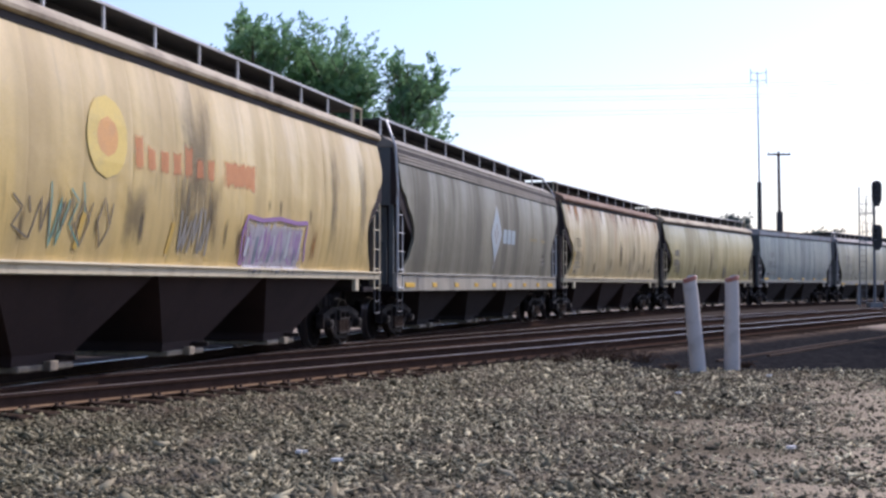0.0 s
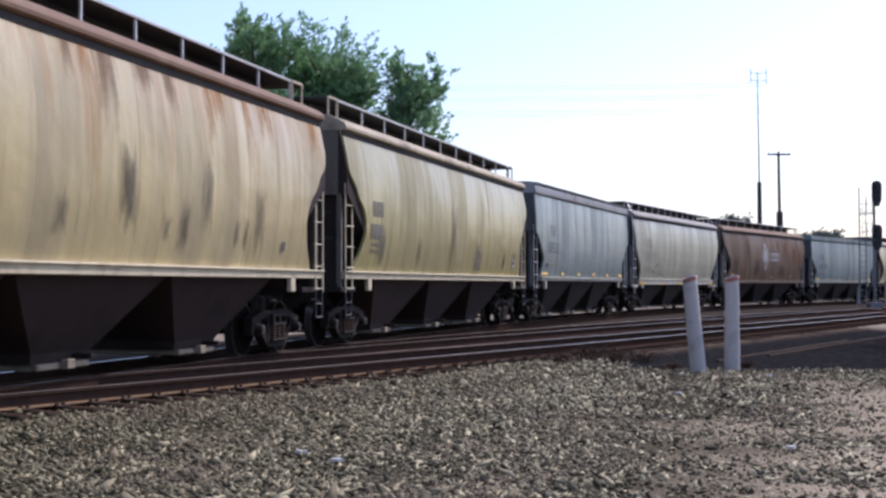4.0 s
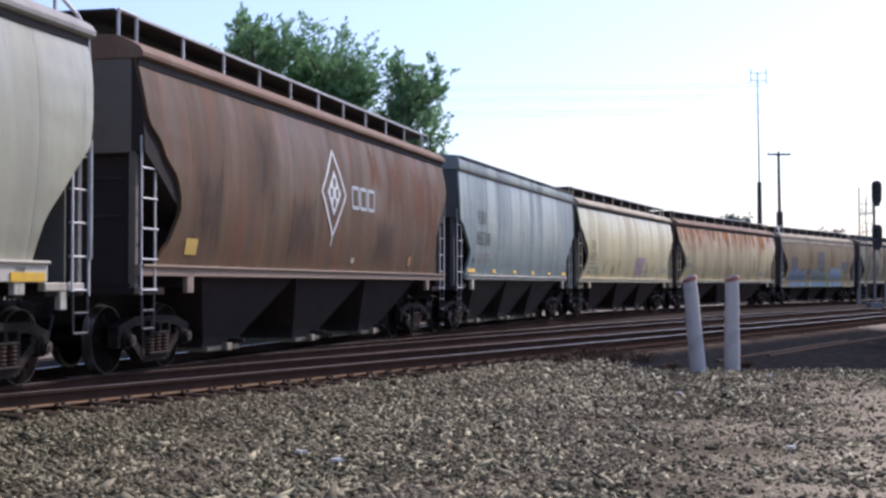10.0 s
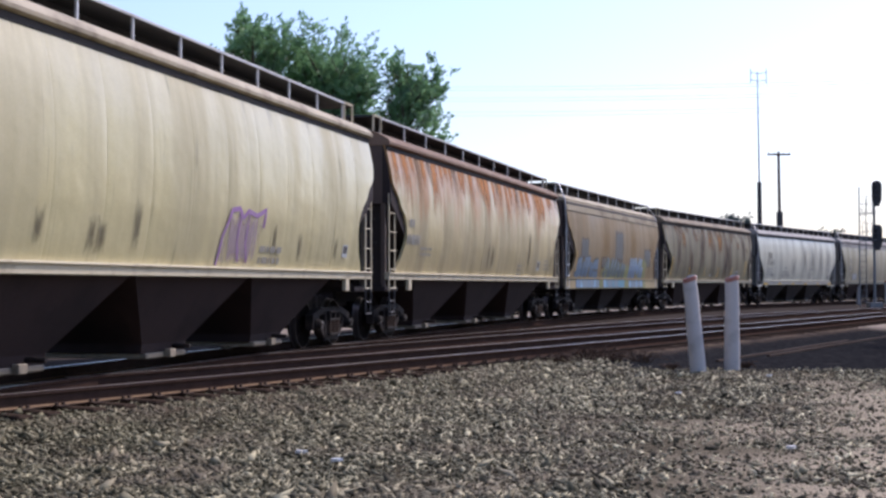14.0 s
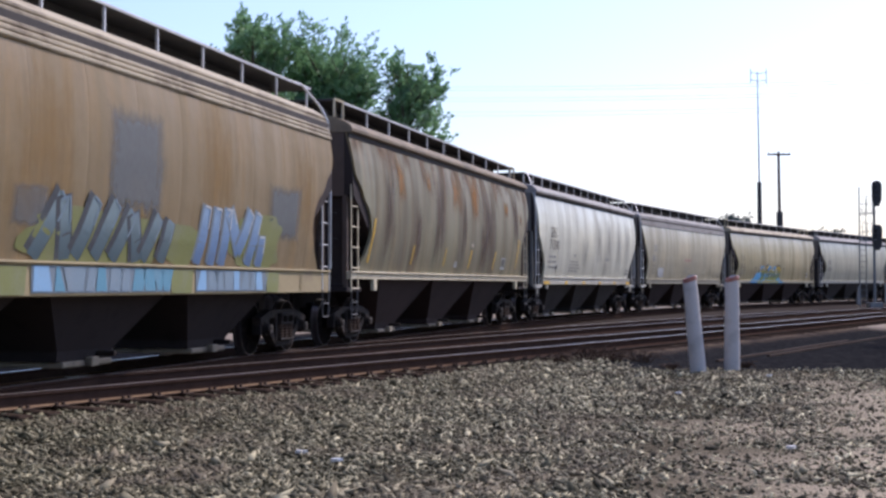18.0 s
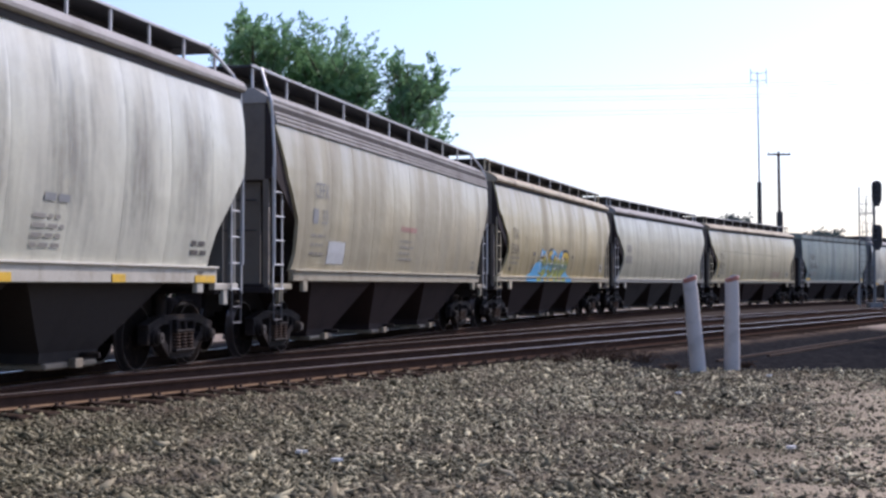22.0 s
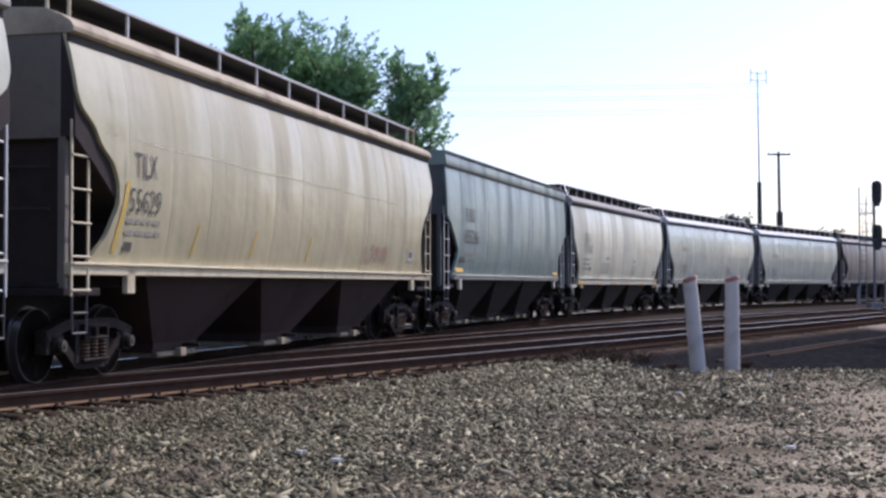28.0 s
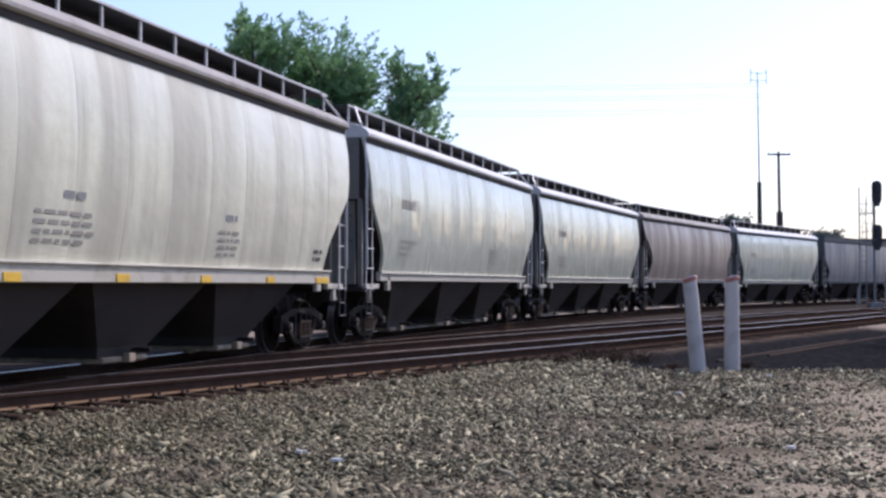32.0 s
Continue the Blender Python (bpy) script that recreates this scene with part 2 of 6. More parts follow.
# carries the shade line painted under the eaves; also colours the roof lip
EAVE = plain("eave_dark", (0.04, 0.033, 0.028), 0.85, dirt=(0.018, 0.016, 0.015), amount=0.7)
BLACK = plain("black_iron", (0.03, 0.03, 0.032), 0.7, dirt=(0.07, 0.06, 0.05))
POLISH = plain("polished_steel", (0.08, 0.066, 0.055), 0.45, 0.2, dirt=(0.05, 0.04, 0.035), amount=0.8, scale=9)
STIRRUP = plain("stirrup_steel", (0.075, 0.07, 0.068), 0.6, dirt=(0.04, 0.03, 0.025), amount=0.6)
GALV = plain("galvanised_steel", (0.52, 0.52, 0.51), 0.5, 0.4, dirt=(0.2, 0.15, 0.1))
YELLOW = plain("reflective_yellow", (0.70, 0.42, 0.025), 0.5, dirt=(0.30, 0.21, 0.08), amount=0.5, scale=8)
WHITE_P = plain("white_paint", (0.72, 0.71, 0.68), 0.6, dirt=(0.35, 0.3, 0.25), amount=0.5)
POSTW = plain("whitewash", (0.53, 0.49, 0.455), 0.8, dirt=(0.30, 0.27, 0.24), amount=0.6, scale=3.5)
POSTR = plain("red_paint", (0.36, 0.13, 0.09), 0.7, dirt=(0.35, 0.2, 0.15), amount=0.5, scale=6)
LETTER = plain("letter_black", (0.085, 0.078, 0.07), 0.7, dirt=(0.2, 0.17, 0.13), amount=0.4)
WEED = plain("backdrop_weeds", (0.022, 0.030, 0.018), 0.9, dirt=(0.012, 0.016, 0.011), spec=0.05)
STALK = plain("dry_stalk", (0.085, 0.055, 0.038), 0.9, dirt=(0.03, 0.022, 0.017), amount=0.7, scale=4, spec=0.1)
SIGNAL = plain("signal_grey", (0.20, 0.205, 0.20), 0.6, 0.1, dirt=(0.10, 0.09, 0.08), amount=0.5)
BARK = plain("bark", (0.10, 0.075, 0.055), 0.95, dirt=(0.04, 0.03, 0.025), amount=0.6, scale=6)
WOODP = plain("pole_wood", (0.13, 0.10, 0.08), 0.9, dirt=(0.05, 0.04, 0.035))


# ---- mesh helpers ----
class Shape:
    """Gathers vertices and faces, and makes one mesh of them."""

    def __init__(self):
        self.v, self.f = [], []

    def add(self, vs, fs):
        o = len(self.v)
        self.v += [tuple(p) for p in vs]
        self.f += [tuple(i + o for i in q) for q in fs]
        return self

    def box(self, x0, x1, y0, y1, z0, z1, c=0.012):
        """A box with chamfered edges."""
        c = min(c, (x1 - x0) * 0.3, (y1 - y0) * 0.3, (z1 - z0) * 0.3)
        bm = bmesh.new()
        bmesh.ops.create_cube(bm, size=1.0)
        for p in bm.verts:
            p.co = Vector((x0 if p.co.x < 0 else x1, y0 if p.co.y < 0 else y1, z0 if p.co.z < 0 else z1))
        if c > 0:
            bmesh.ops.bevel(bm, geom=bm.edges[:], offset=c, segments=1, affect="EDGES")
        bm.verts.index_update()
        self.add([p.co for p in bm.verts], [[q.index for q in f.verts] for f in bm.faces])
        bm.free()
        return self

    def cyl(self, a, b, r0, r1=None, n=12):
        r1 = r0 if r1 is None else r1
        a, b = Vector(a), Vector(b)
        q = (b - a).to_track_quat("Z", "Y")
        vs = []
        for p, r in ((a, r0), (b, r1)):
            vs += [p + q @ Vector((r * math.cos(2 * math.pi * i / n), r * math.sin(2 * math.pi * i / n), 0)) for i in range(n)]
        fs = [(i, (i + 1) % n, n + (i + 1) % n, n + i) for i in range(n)]
        fs += [tuple(range(n - 1, -1, -1)), tuple(range(n, 2 * n))]
        return self.add(vs, fs)

    def tube(self, pts, r, n=6):
        for a, b in zip(pts, pts[1:]):
            self.cyl(a, b, r, n=n)
        return self

    def loft(self, rings, closed=True, caps=True):
        n = len(rings[0])
        vs = [p for r in rings for p in r]
        fs = []
        for i in range(len(rings) - 1):
            for j in range(n if closed else n - 1):
                k = (j + 1) % n
                fs.append((i * n + j, i * n + k, (i + 1) * n + k, (i + 1) * n + j))
        if caps and closed:
            fs += [tuple(range(n - 1, -1, -1)), tuple((len(rings) - 1) * n + j for j in range(n))]
        return self.add(vs, fs)

    def mesh(self, name, smooth=False, mat=None):
        me = bpy.data.meshes.new(name)
        me.from_pydata(self.v, [], self.f)
        bm = bmesh.new()
        bm.from_mesh(me)
        bmesh.ops.recalc_face_normals(bm, faces=bm.faces[:])
        bm.to_mesh(me)
        bm.free()
        if smooth:
            me.polygons.foreach_set("use_smooth", [True] * len(me.polygons))
            me.set_sharp_from_angle(angle=radians(38))
        me.materials.append(mat)
        return me


def part(name, mesh, material, parent, label="", at=None):
    """Links a mesh as one part under a thing or a part; the material sits on the object."""
    ob = new(name, mesh)
    if not mesh.materials:
        mesh.materials.append(None)
    ob.material_slots[0].link = "OBJECT"
    ob.material_slots[0].material = material
    ob.parent = parent
    if at is not None:
        ob.matrix_basis = at
    if label:
        tagged(ob, label)
    return ob


def thing(name, label, category, group="", kind="", at=None):
    ob = tagged(new(name), label, category, group, kind)
    ob.empty_display_size = 0.2
    if at is not None:
        ob.matrix_basis = at
    return ob


KEPT = {}


def kept(key, make):
    """A mesh that alike parts share."""
    if key not in KEPT:
        KEPT[key] = make()
    return KEPT[key]


# ---- the line of the tracks ----
def heading(s):
    """The main track's heading in radians, clockwise from straight ahead."""
    s = np.clip(s, -26.0, 66.0)
    return 0.272631 + 0.00315014 * s + 0.0073024 * s**2 / 100 - 0.00181604 * s**3 / 7500 - 0.0042483 * s**4 / 500000


_S = np.arange(-420.0, 520.0, 0.5)
_H = heading(_S)
_X = np.concatenate([[0], np.cumsum((np.sin(_H[1:]) + np.sin(_H[:-1])) * 0.25)])
_Y = np.concatenate([[0], np.cumsum((np.cos(_H[1:]) + np.cos(_H[:-1])) * 0.25)])
_I = int(np.argmin(abs(_S)))
_X, _Y = _X - _X[_I], _Y - _Y[_I] + 39.5169


def on_track(s, off=0.0):
    """The plan point at s metres along the main track, off metres to its right."""
    x, y, h = np.interp(s, _S, _X), np.interp(s, _S, _Y), float(heading(s))
    return float(x + off * math.cos(h)), float(y - off * math.sin(h))


def travelled(t):
    """How far the train has come at t seconds."""
    return 27.97235 + 10.244656 * t - 0.00508136 * t**2 + 3.506748e-05 * t**3


def near_line(y):
    """Plan x of the near rail of the side track."""
    return -13.795 + 0.5991 * y - 0.00044 * y * y if y < 60 else -13.795 + 0.5991 * 60 - 0.00044 * 3600 + 0.5463 * (y - 60)


def ground_z(x, y):
    """Height of the ground: a low ballast bed under the tracks, level dirt in front."""
    d = (x - np.where(y < 60, -13.795 + 0.5991 * y - 0.00044 * y * y, 20.567 + 0.5463 * (y - 60))) * 0.86
    u = np.clip((d - 0.25) / 2.2, 0, 1)
    return -0.235 - 0.165 * u * u * (3 - 2 * u)


# ---- ground ----
def axis(parts):
    out = []
    for a, b, step in parts:
        out += list(np.arange(a, b, step))
    return np.array(out + [parts[-1][1]], float)


def build_ground():
    xs = axis([(-1500, -200, 100), (-200, -30, 10), (-30, -10, 1.0), (-10, 22, 0.3), (22, 60, 1.5), (60, 200, 10), (200, 1600, 100)])
    ys = axis([(-400, -40, 40), (-40, 6, 2.0), (6, 40, 0.3), (40, 120, 1.5), (120, 400, 20), (400, 3000, 200)])
    gx, gy = np.meshgrid(xs, ys)
    z = ground_z(gx, gy)
    rng = np.random.default_rng(5)
    near = (gy > 6) & (gy < 40) & (gx > -10) & (gx < 22)
    z = z + near * (rng.random(z.shape) - 0.5) * 0.025
    ny, nx = z.shape
    idx = np.arange(nx * ny).reshape(ny, nx)
    quads = np.stack([idx[:-1, :-1], idx[:-1, 1:], idx[1:, 1:], idx[1:, :-1]], -1).reshape(-1, 4)
    me = bpy.data.meshes.new("ground")
    me.from_pydata(np.stack([gx, gy, z], -1).reshape(-1, 3).tolist(), [], quads.tolist())
    me.polygons.foreach_set("use_smooth", [True] * len(me.polygons))
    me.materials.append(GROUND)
    tagged(new("ground", me), "grey ballast gravel and sandy dirt beside the tracks", "ground", kind="structure")


def stones(name, label, px, py, size, seed, mat=None):
    """Loose angular stones, joined in one mesh."""
    rng = np.random.default_rng(seed)
    n = len(px)
    base = np.array([(1, 0, 0), (-1, 0, 0), (0, 1, 0), (0, -1, 0), (0, 0, 1), (0, 0, -1)], float)
    tri = np.array([(0, 2, 4), (2, 1, 4), (1, 3, 4), (3, 0, 4), (2, 0, 5), (1, 2, 5), (3, 1, 5), (0, 3, 5)])
    v = base[None] * (0.65 + 0.7 * rng.random((n, 6, 1))) + (rng.random((n, 6, 3)) - 0.5) * 0.8
    v *= size[:, None, None] * (0.55 + 0.75 * rng.random((n, 1, 3))) * np.array([1.5, 0.8, 0.48])
    a, b = rng.random(n) * 6.283, (rng.random(n) - 0.5) * 1.7
    ca, sa, cb, sb = np.cos(a)[:, None], np.sin(a)[:, None], np.cos(b)[:, None], np.sin(b)[:, None]
    x, y, z = v[..., 0], v[..., 1], v[..., 2]
    x, z = x * cb - z * sb, x * sb + z * cb
    x, y = x * ca - y * sa, x * sa + y * ca
    z0 = ground_z(px, py)
    w = np.stack([x + px[:, None], y + py[:, None], z + z0[:, None] + (size * (0.05 + 0.4 * rng.random(n)))[:, None]], -1).reshape(-1, 3)
    f = (tri[None] + (np.arange(n) * 6)[:, None, None]).reshape(-1, 3)
    me = bpy.data.meshes.new(name)
    me.vertices.add(len(w))
    me.vertices.foreach_set("co", w.astype(np.float32).ravel())
    me.loops.add(len(f) * 3)
    me.loops.foreach_set("vertex_index", f.astype(np.int32).ravel())
    me.polygons.add(len(f))
    me.polygons.foreach_set("loop_start", (np.arange(len(f)) * 3).astype(np.int32))
    me.update(calc_edges=True)
    me.materials.append(mat or STONE)
    tagged(new(name, me), label, "gravel", kind="stuff")


def build_stones():
    rng = np.random.default_rng(11)
    n = 200000
    y = 8.6 + 21.0 * rng.random(n) ** 1.15
    x = (rng.random(n) * 2 - 1) * (0.335 * y + 0.8)
    d = (x + 13.795 - 0.5991 * y + 0.00044 * y * y) * 0.86
    sandy = np.clip((x - 0.5) / 5.0, -0.1, 1) * 0.68 + 0.35 - 0.7 * (y - 9) / 16 + 0.35 * np.sin(x * 1.7 + y) * np.cos(y * 1.3 - x * 0.6)
    keep = (d > 0.12) & (y < 25.3 + 0.25 * np.sin(x * 3) + 1.0 * rng.random(n) + 2.6 * np.clip(4.4 - x, 0, 1) * rng.random(n) ** 2) & (rng.random(n) > np.clip(sandy * 1.3 + 0.10 * (x > 1.5), 0, 0.88))
    x, y = x[keep], y[keep]
    size = (0.0125 + 0.027 * rng.random(len(x)) ** 1.7) * np.where(rng.random(len(x)) < 0.015, 2.0, 1.0)
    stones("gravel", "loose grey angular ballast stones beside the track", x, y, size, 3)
    n = 30000
    y = 12.5 + 36 * rng.random(n)
    d = -0.1 - 4.2 * rng.random(n)
    x = -13.795 + 0.5991 * y - 0.00044 * y * y + d / 0.86
    size = 0.02 + 0.025 * rng.random(n)
    stones("track_ballast", "dark rusty ballast stones between the rails", x, y, size, 4, BED)


# ---- tracks ----
PROFILE = [(-0.037, 0.0), (-0.037, -0.035), (-0.009, -0.05), (-0.009, -0.15), (-0.07, -0.168), (-0.07, -0.18),
           (0.07, -0.18), (0.07, -0.168), (0.009, -0.15), (0.009, -0.05), (0.037, -0.035), (0.037, 0.0)]


def rail(points, parent, label="", mat=None):
    rings = []
    for i, p in enumerate(points):
        a, b = points[max(i - 1, 0)], points[min(i + 1, len(points) - 1)]
        d = Vector((b[0] - a[0], b[1] - a[1])).normalized()
        rings.append([(p[0] + u * d.y, p[1] - u * d.x, w) for u, w in PROFILE])
    return part("rail", Shape().loft(rings).mesh("rail"), mat or RAIL, parent, label)


def tie_mesh():
    return Shape().box(-1.3, 1.3, -0.11, 0.11, -0.36, -0.182, 0.02).mesh("tie", mat=TIE)


def plate_mesh():
    s = Shape().box(-0.18, 0.18, -0.09, 0.09, -0.184, -0.165, 0.004)
    for u in (-0.1, 0.1):
        for w in (-0.05, 0.05):
            s.box(u - 0.018, u + 0.018, w - 0.018, w + 0.018, -0.17, -0.135, 0.004)
    return s.mesh("tie_plate", mat=RUSTY)


def build_bed():
    """The oil-darkened bed under both tracks."""
    rows = []
    for y in list(np.arange(-20, 66, 1.5)) + list(np.arange(66, 130, 8.0)):
        a, b = on_track(float(np.interp(y, _Y, _S)), -4.6)[0], near_line(y) + 0.12 * math.sin(y * 1.9)
        rows.append([(a + (b - a) * k / 12, y, float(ground_z(np.array(a + (b - a) * k / 12), np.array(y))) + 0.022) for k in range(13)])
    n = 13
    s = Shape().add([p for r in rows for p in r], [(i * n + k, i * n + k + 1, (i + 1) * n + k + 1, (i + 1) * n + k) for i in range(len(rows) - 1) for k in range(n - 1)])
    tagged(new("track_bed", s.mesh("track_bed", mat=BED)), "oil-darkened ballast bed under the rails", "track bed", kind="structure")


def build_tracks():
    build_bed()
    # main track, under the train
    main = thing("main_track", "steel rails on timber ties carrying the train", "railway track", kind="structure")
    for off in (-0.755, 0.755):
        rail([on_track(s, off) for s in np.arange(-150, 190, 2.5)], main)
    for i in range(150):
        s = -22 + i * 0.56
        x, y = on_track(s)
        part("tie", kept("tie", tie_mesh), TIE, main, at=pose(x, y, -0.003, 0, 0, -math.degrees(float(heading(s)))))
    # side track in front, leaving the main track at a turnout
    side = thing("side_track", "rusty side track rails on weathered ties", "railway track", kind="structure")
    ys = np.concatenate([np.arange(-30, 60, 2.0), np.arange(60, 170, 5.0)])
    rail([(near_line(y), y) for y in ys], side, "rust-sided rail with a worn bright head")
    rail([(near_line(y) - 1.50 * 1.155, y) for y in ys if y > 17.2], side, "rust-sided rail with a worn bright head")
    for i in range(120):
        y = 8.0 + i * 0.46
        slope = math.degrees(math.atan(0.5991 - 0.00088 * min(y, 60)))
        cx = near_line(y) - 0.75 * 1.155
        rz = -slope + random.uniform(-1.5, 1.5)
        part("tie", kept("tie", tie_mesh), TIE, side, at=pose(cx + random.uniform(-0.06, 0.06), y, random.uniform(-0.012, 0.0) - (0.035 if y > 24 else 0.0), 0, 0, rz))
        if y < 30:
            part("tie_plate", kept("plate", plate_mesh), RUSTY, side, at=pose(near_line(y), y, 0, 0, 0, -slope))
    # crossover rails between the two
    cross = thing("crossover_track", "worn turnout rails between the two tracks", "railway track", kind="structure")
    rail([(-14.569 + 0.44993 * y + 0.00092 * y * y, y) for y in np.arange(24.0, 120, 2.0)], cross)
    rail([(-12.411 + 0.29383 * y + 0.00252 * y * y, y) for y in np.arange(27.5, 66, 2.0)], cross)


# ---- hopper cars ----
# half width of the shell by height, for each style
STYLES = {
    "round": [(1.44, 1.43), (1.75, 1.50), (2.2, 1.57), (2.7, 1.60), (3.2, 1.59), (3.6, 1.55), (3.95, 1.48), (4.2, 1.41)],
    "box": [(1.44, 1.46), (1.9, 1.535), (2.4, 1.575), (2.9, 1.585), (3.4, 1.575), (3.8, 1.555), (4.16, 1.525)],
    "slab": [(1.44, 1.44), (1.8, 1.51), (2.3, 1.57), (2.8, 1.60), (3.2, 1.60), (3.6, 1.57), (3.9, 1.52), (4.2, 1.45)],
}
# how far the shell is cut back from the car's end, by height
CUTS = {
    "round": [(1.44, 0.50), (1.6, 0.64), (1.8, 0.86), (2.2, 1.08), (2.45, 1.05), (2.7, 0.88), (2.8, 0.72), (2.9, 0.56), (3.1, 0.42), (3.3, 0.10), (3.5, 0.02), (4.2, 0.0)],
    "box": [(1.44, 0.85), (1.6, 0.95), (1.85, 1.06), (2.08, 1.16), (2.58, 0.53), (2.80, 0.30), (2.84, 0.03), (4.2, 0.0)],
    "slant": [(1.44, 0.95), (1.7, 1.04), (2.3, 1.0), (3.0, 0.45), (3.8, 0.03), (4.2, 0.0)],
    "slab": [(1.44, 1.2), (1.65, 1.16), (1.88, 1.09), (2.03, 0.98), (2.44, 0.57), (2.84, 0.15), (3.1, 0.10), (3.87, 0.0), (4.2, 0.0)],
}


def wide(style, z):
    p = STYLES[style]
    return float(np.interp(z, [a for a, _ in p], [b for _, b in p]))


def cut(style, z):
    p = CUTS[style]
    return float(np.mean(np.interp(z + np.linspace(-0.05, 0.05, 5), [a for a, _ in p], [b for _, b in p])))


def panel_mesh(style, x0, w, i, n, side, cutstyle, seam, seed):
    """One sheet of the side, drawn in at its weld seams and a little buckled; i of n along the car."""
    end = -1 if i == 0 else (1 if i == n - 1 else 0)
    zs = np.linspace(STYLES[style][0][0], STYLES[style][-1][0], 40 if end else 17)
    us = [0.0, 0.012, 0.04, 0.08, 0.15, 0.27, 0.42, 0.58, 0.73, 0.85, 0.92, 0.96, 0.988, 1.0]
    draw = [seam * random.Random(seed * 100 + i + k).uniform(0.25, 1.25) for k in (0, 1)]
    line = {"box": 0.006, "slab": 0.003}.get(style, 0.002)
    rows = []
    for z in zs:
        c = cut(cutstyle, z) if end else 0.0
        row = []
        for u in us:
            x = x0 + (i * w + c + u * (w - c) if end < 0 else i * w + u * (w - c))
            da, db = x - (x0 + i * w), x0 + (i + 1) * w - x
            fade = 0.6 + 0.5 * noise.noise(Vector((i * 3.1, z * 0.8, seed)))
            out = -fade * (draw[0] * (i > 0) * math.exp(-(da / 0.075) ** 2) + draw[1] * (i < n - 1) * math.exp(-(db / 0.075) ** 2))
            out += 0.007 * noise.noise(Vector((x * 0.8, z * 0.55, seed * 1.7))) + 0.0035 * noise.noise(Vector((x * 2.6, z * 0.35, seed + 9.0)))
            out = min(out, 0.006) - (line if u in (0.0, 1.0) else 0.0)
            row.append((x, side * (wide(style, z) + out), z))
        rows.append(row)
    s = Shape()
    n, m = len(us), len(zs)
    s.add([p for r in rows for p in r], [(i * n + j, i * n + j + 1, (i + 1) * n + j + 1, (i + 1) * n + j) for i in range(m - 1) for j in range(n - 1)])
    # turned-in edges give the sheet its thickness
    rim = rows[0] + [r[-1] for r in rows[1:]] + rows[-1][-2::-1] + [r[0] for r in rows[-2:0:-1]]
    inner = [(x, y - side * 0.06, z) for x, y, z in rim]
    s.loft([rim, inner], closed=True, caps=False)
    return s.mesh("panel", smooth=True)


def core_mesh(style, half):
    """The tank inside the side sheets, with sloping floors at both ends."""
    zt = STYLES[style][-1][0]
    rings = []
    for x in (-half, -half + 0.5, -half + 1.2, -half + 2.4, half - 2.4, half - 1.2, half - 0.5, half):
        d = half - abs(x)
        zlo = 2.95 - (2.95 - 1.42) * min(1.0, d / 2.4)
        zs = [zlo + (zt - zlo) * k / 7 for k in range(8)]
        side = [(x, -(wide(style, z) - 0.05), z) for z in zs]
        rings.append(side + [(px, -py, pz) for px, py, pz in reversed(side)])
    return Shape().loft(rings).mesh("tank", smooth=True)


def roof_mesh(style, half, ribbed=False):
    zt, wt = STYLES[style][-1]
    s = Shape()
    if style == "box":
        sec = [(-wt - 0.04, zt), (-wt - 0.055, zt + 0.03), (-wt - 0.02, zt + 0.26), (-wt - 0.05, zt + 0.28), (-wt - 0.05, zt + 0.33), (-wt + 0.1, zt + 0.36)]
    elif ribbed:
        sec = [(-1.375, 4.20), (-1.415, 4.285), (-1.37, 4.33), (-1.16, 4.455)]
    else:
        sec = [(-wt + 0.03, zt - 0.025), (-wt - 0.07, zt - 0.03), (-wt - 0.115, zt + 0.0), (-wt - 0.12, zt + 0.05), (-wt - 0.075, zt + 0.12), (-wt + 0.02, zt + 0.18), (-wt + 0.26, zt + 0.285)]
    top = sec[-1][1] + 0.07
    sec = sec + [(0.0, top)] + [(-y, z) for y, z in reversed(sec)]
    rings = [[(x, y, z) for y, z in sec] for x in (-half - 0.03, half + 0.03)]
    return s.loft(rings).mesh("roof", smooth=True)


def fascia_mesh(half):
    """A ribbed sheet along the roof's edge."""
    sec = []
    for k in range(6):
        z = 3.86 + 0.075 * k
        y = 1.53 - 0.022 * k
        sec += [(y + 0.012, z), (y + 0.03, z + 0.02), (y + 0.03, z + 0.05), (y + 0.008, z + 0.066)]
    s = Shape()
    for sgn in (-1, 1):
        ring = [(sgn * y, z) for y, z in sec] + [(sgn * 1.32, 4.30), (sgn * 1.40, 3.86)]
        s.loft([[(x, y, z) for y, z in ring] for x in (-half + 0.02, half - 0.02)])
    return s.mesh("fascia")


def build_ladder(car, material, at, top=3.15, low=1.06, w=0.40):
    """A side ladder: two flat stiles, the outer one taller, and round rungs."""
    tall = part("ladder", kept("stile_tall", lambda: Shape().box(-0.020, 0.020, -0.012, 0.012, low, top, 0.004).mesh("ladder")), material, car, at=at)
    part("stile", kept("stile_short", lambda: Shape().box(w - 0.020, w + 0.020, -0.012, 0.012, low + 0.05, top - 0.25, 0.004).mesh("stile")), material, tall)
    for k in range(5):
        part("rung", kept("rung", lambda: Shape().cyl((-0.03, -0.02, 0), (w + 0.03, -0.02, 0), 0.015, n=6).mesh("rung")), material, tall, at=pose(0, 0, low + 0.07 + 0.40 * k))


def bay_mesh(length):
    """A discharge hopper, sloping in from all four sides to its outlet."""
    def ring(lx, wy, z):
        return [(-lx, -wy, z), (lx, -wy, z), (lx, wy, z), (-lx, wy, z)]
    a = length / 2
    s = Shape().loft([ring(a, 1.40, 1.44), ring(a * 0.96, 1.36, 1.30), ring(0.74, 0.86, 0.36), ring(0.72, 0.84, 0.23)])
    return s.mesh("hopper_bay")


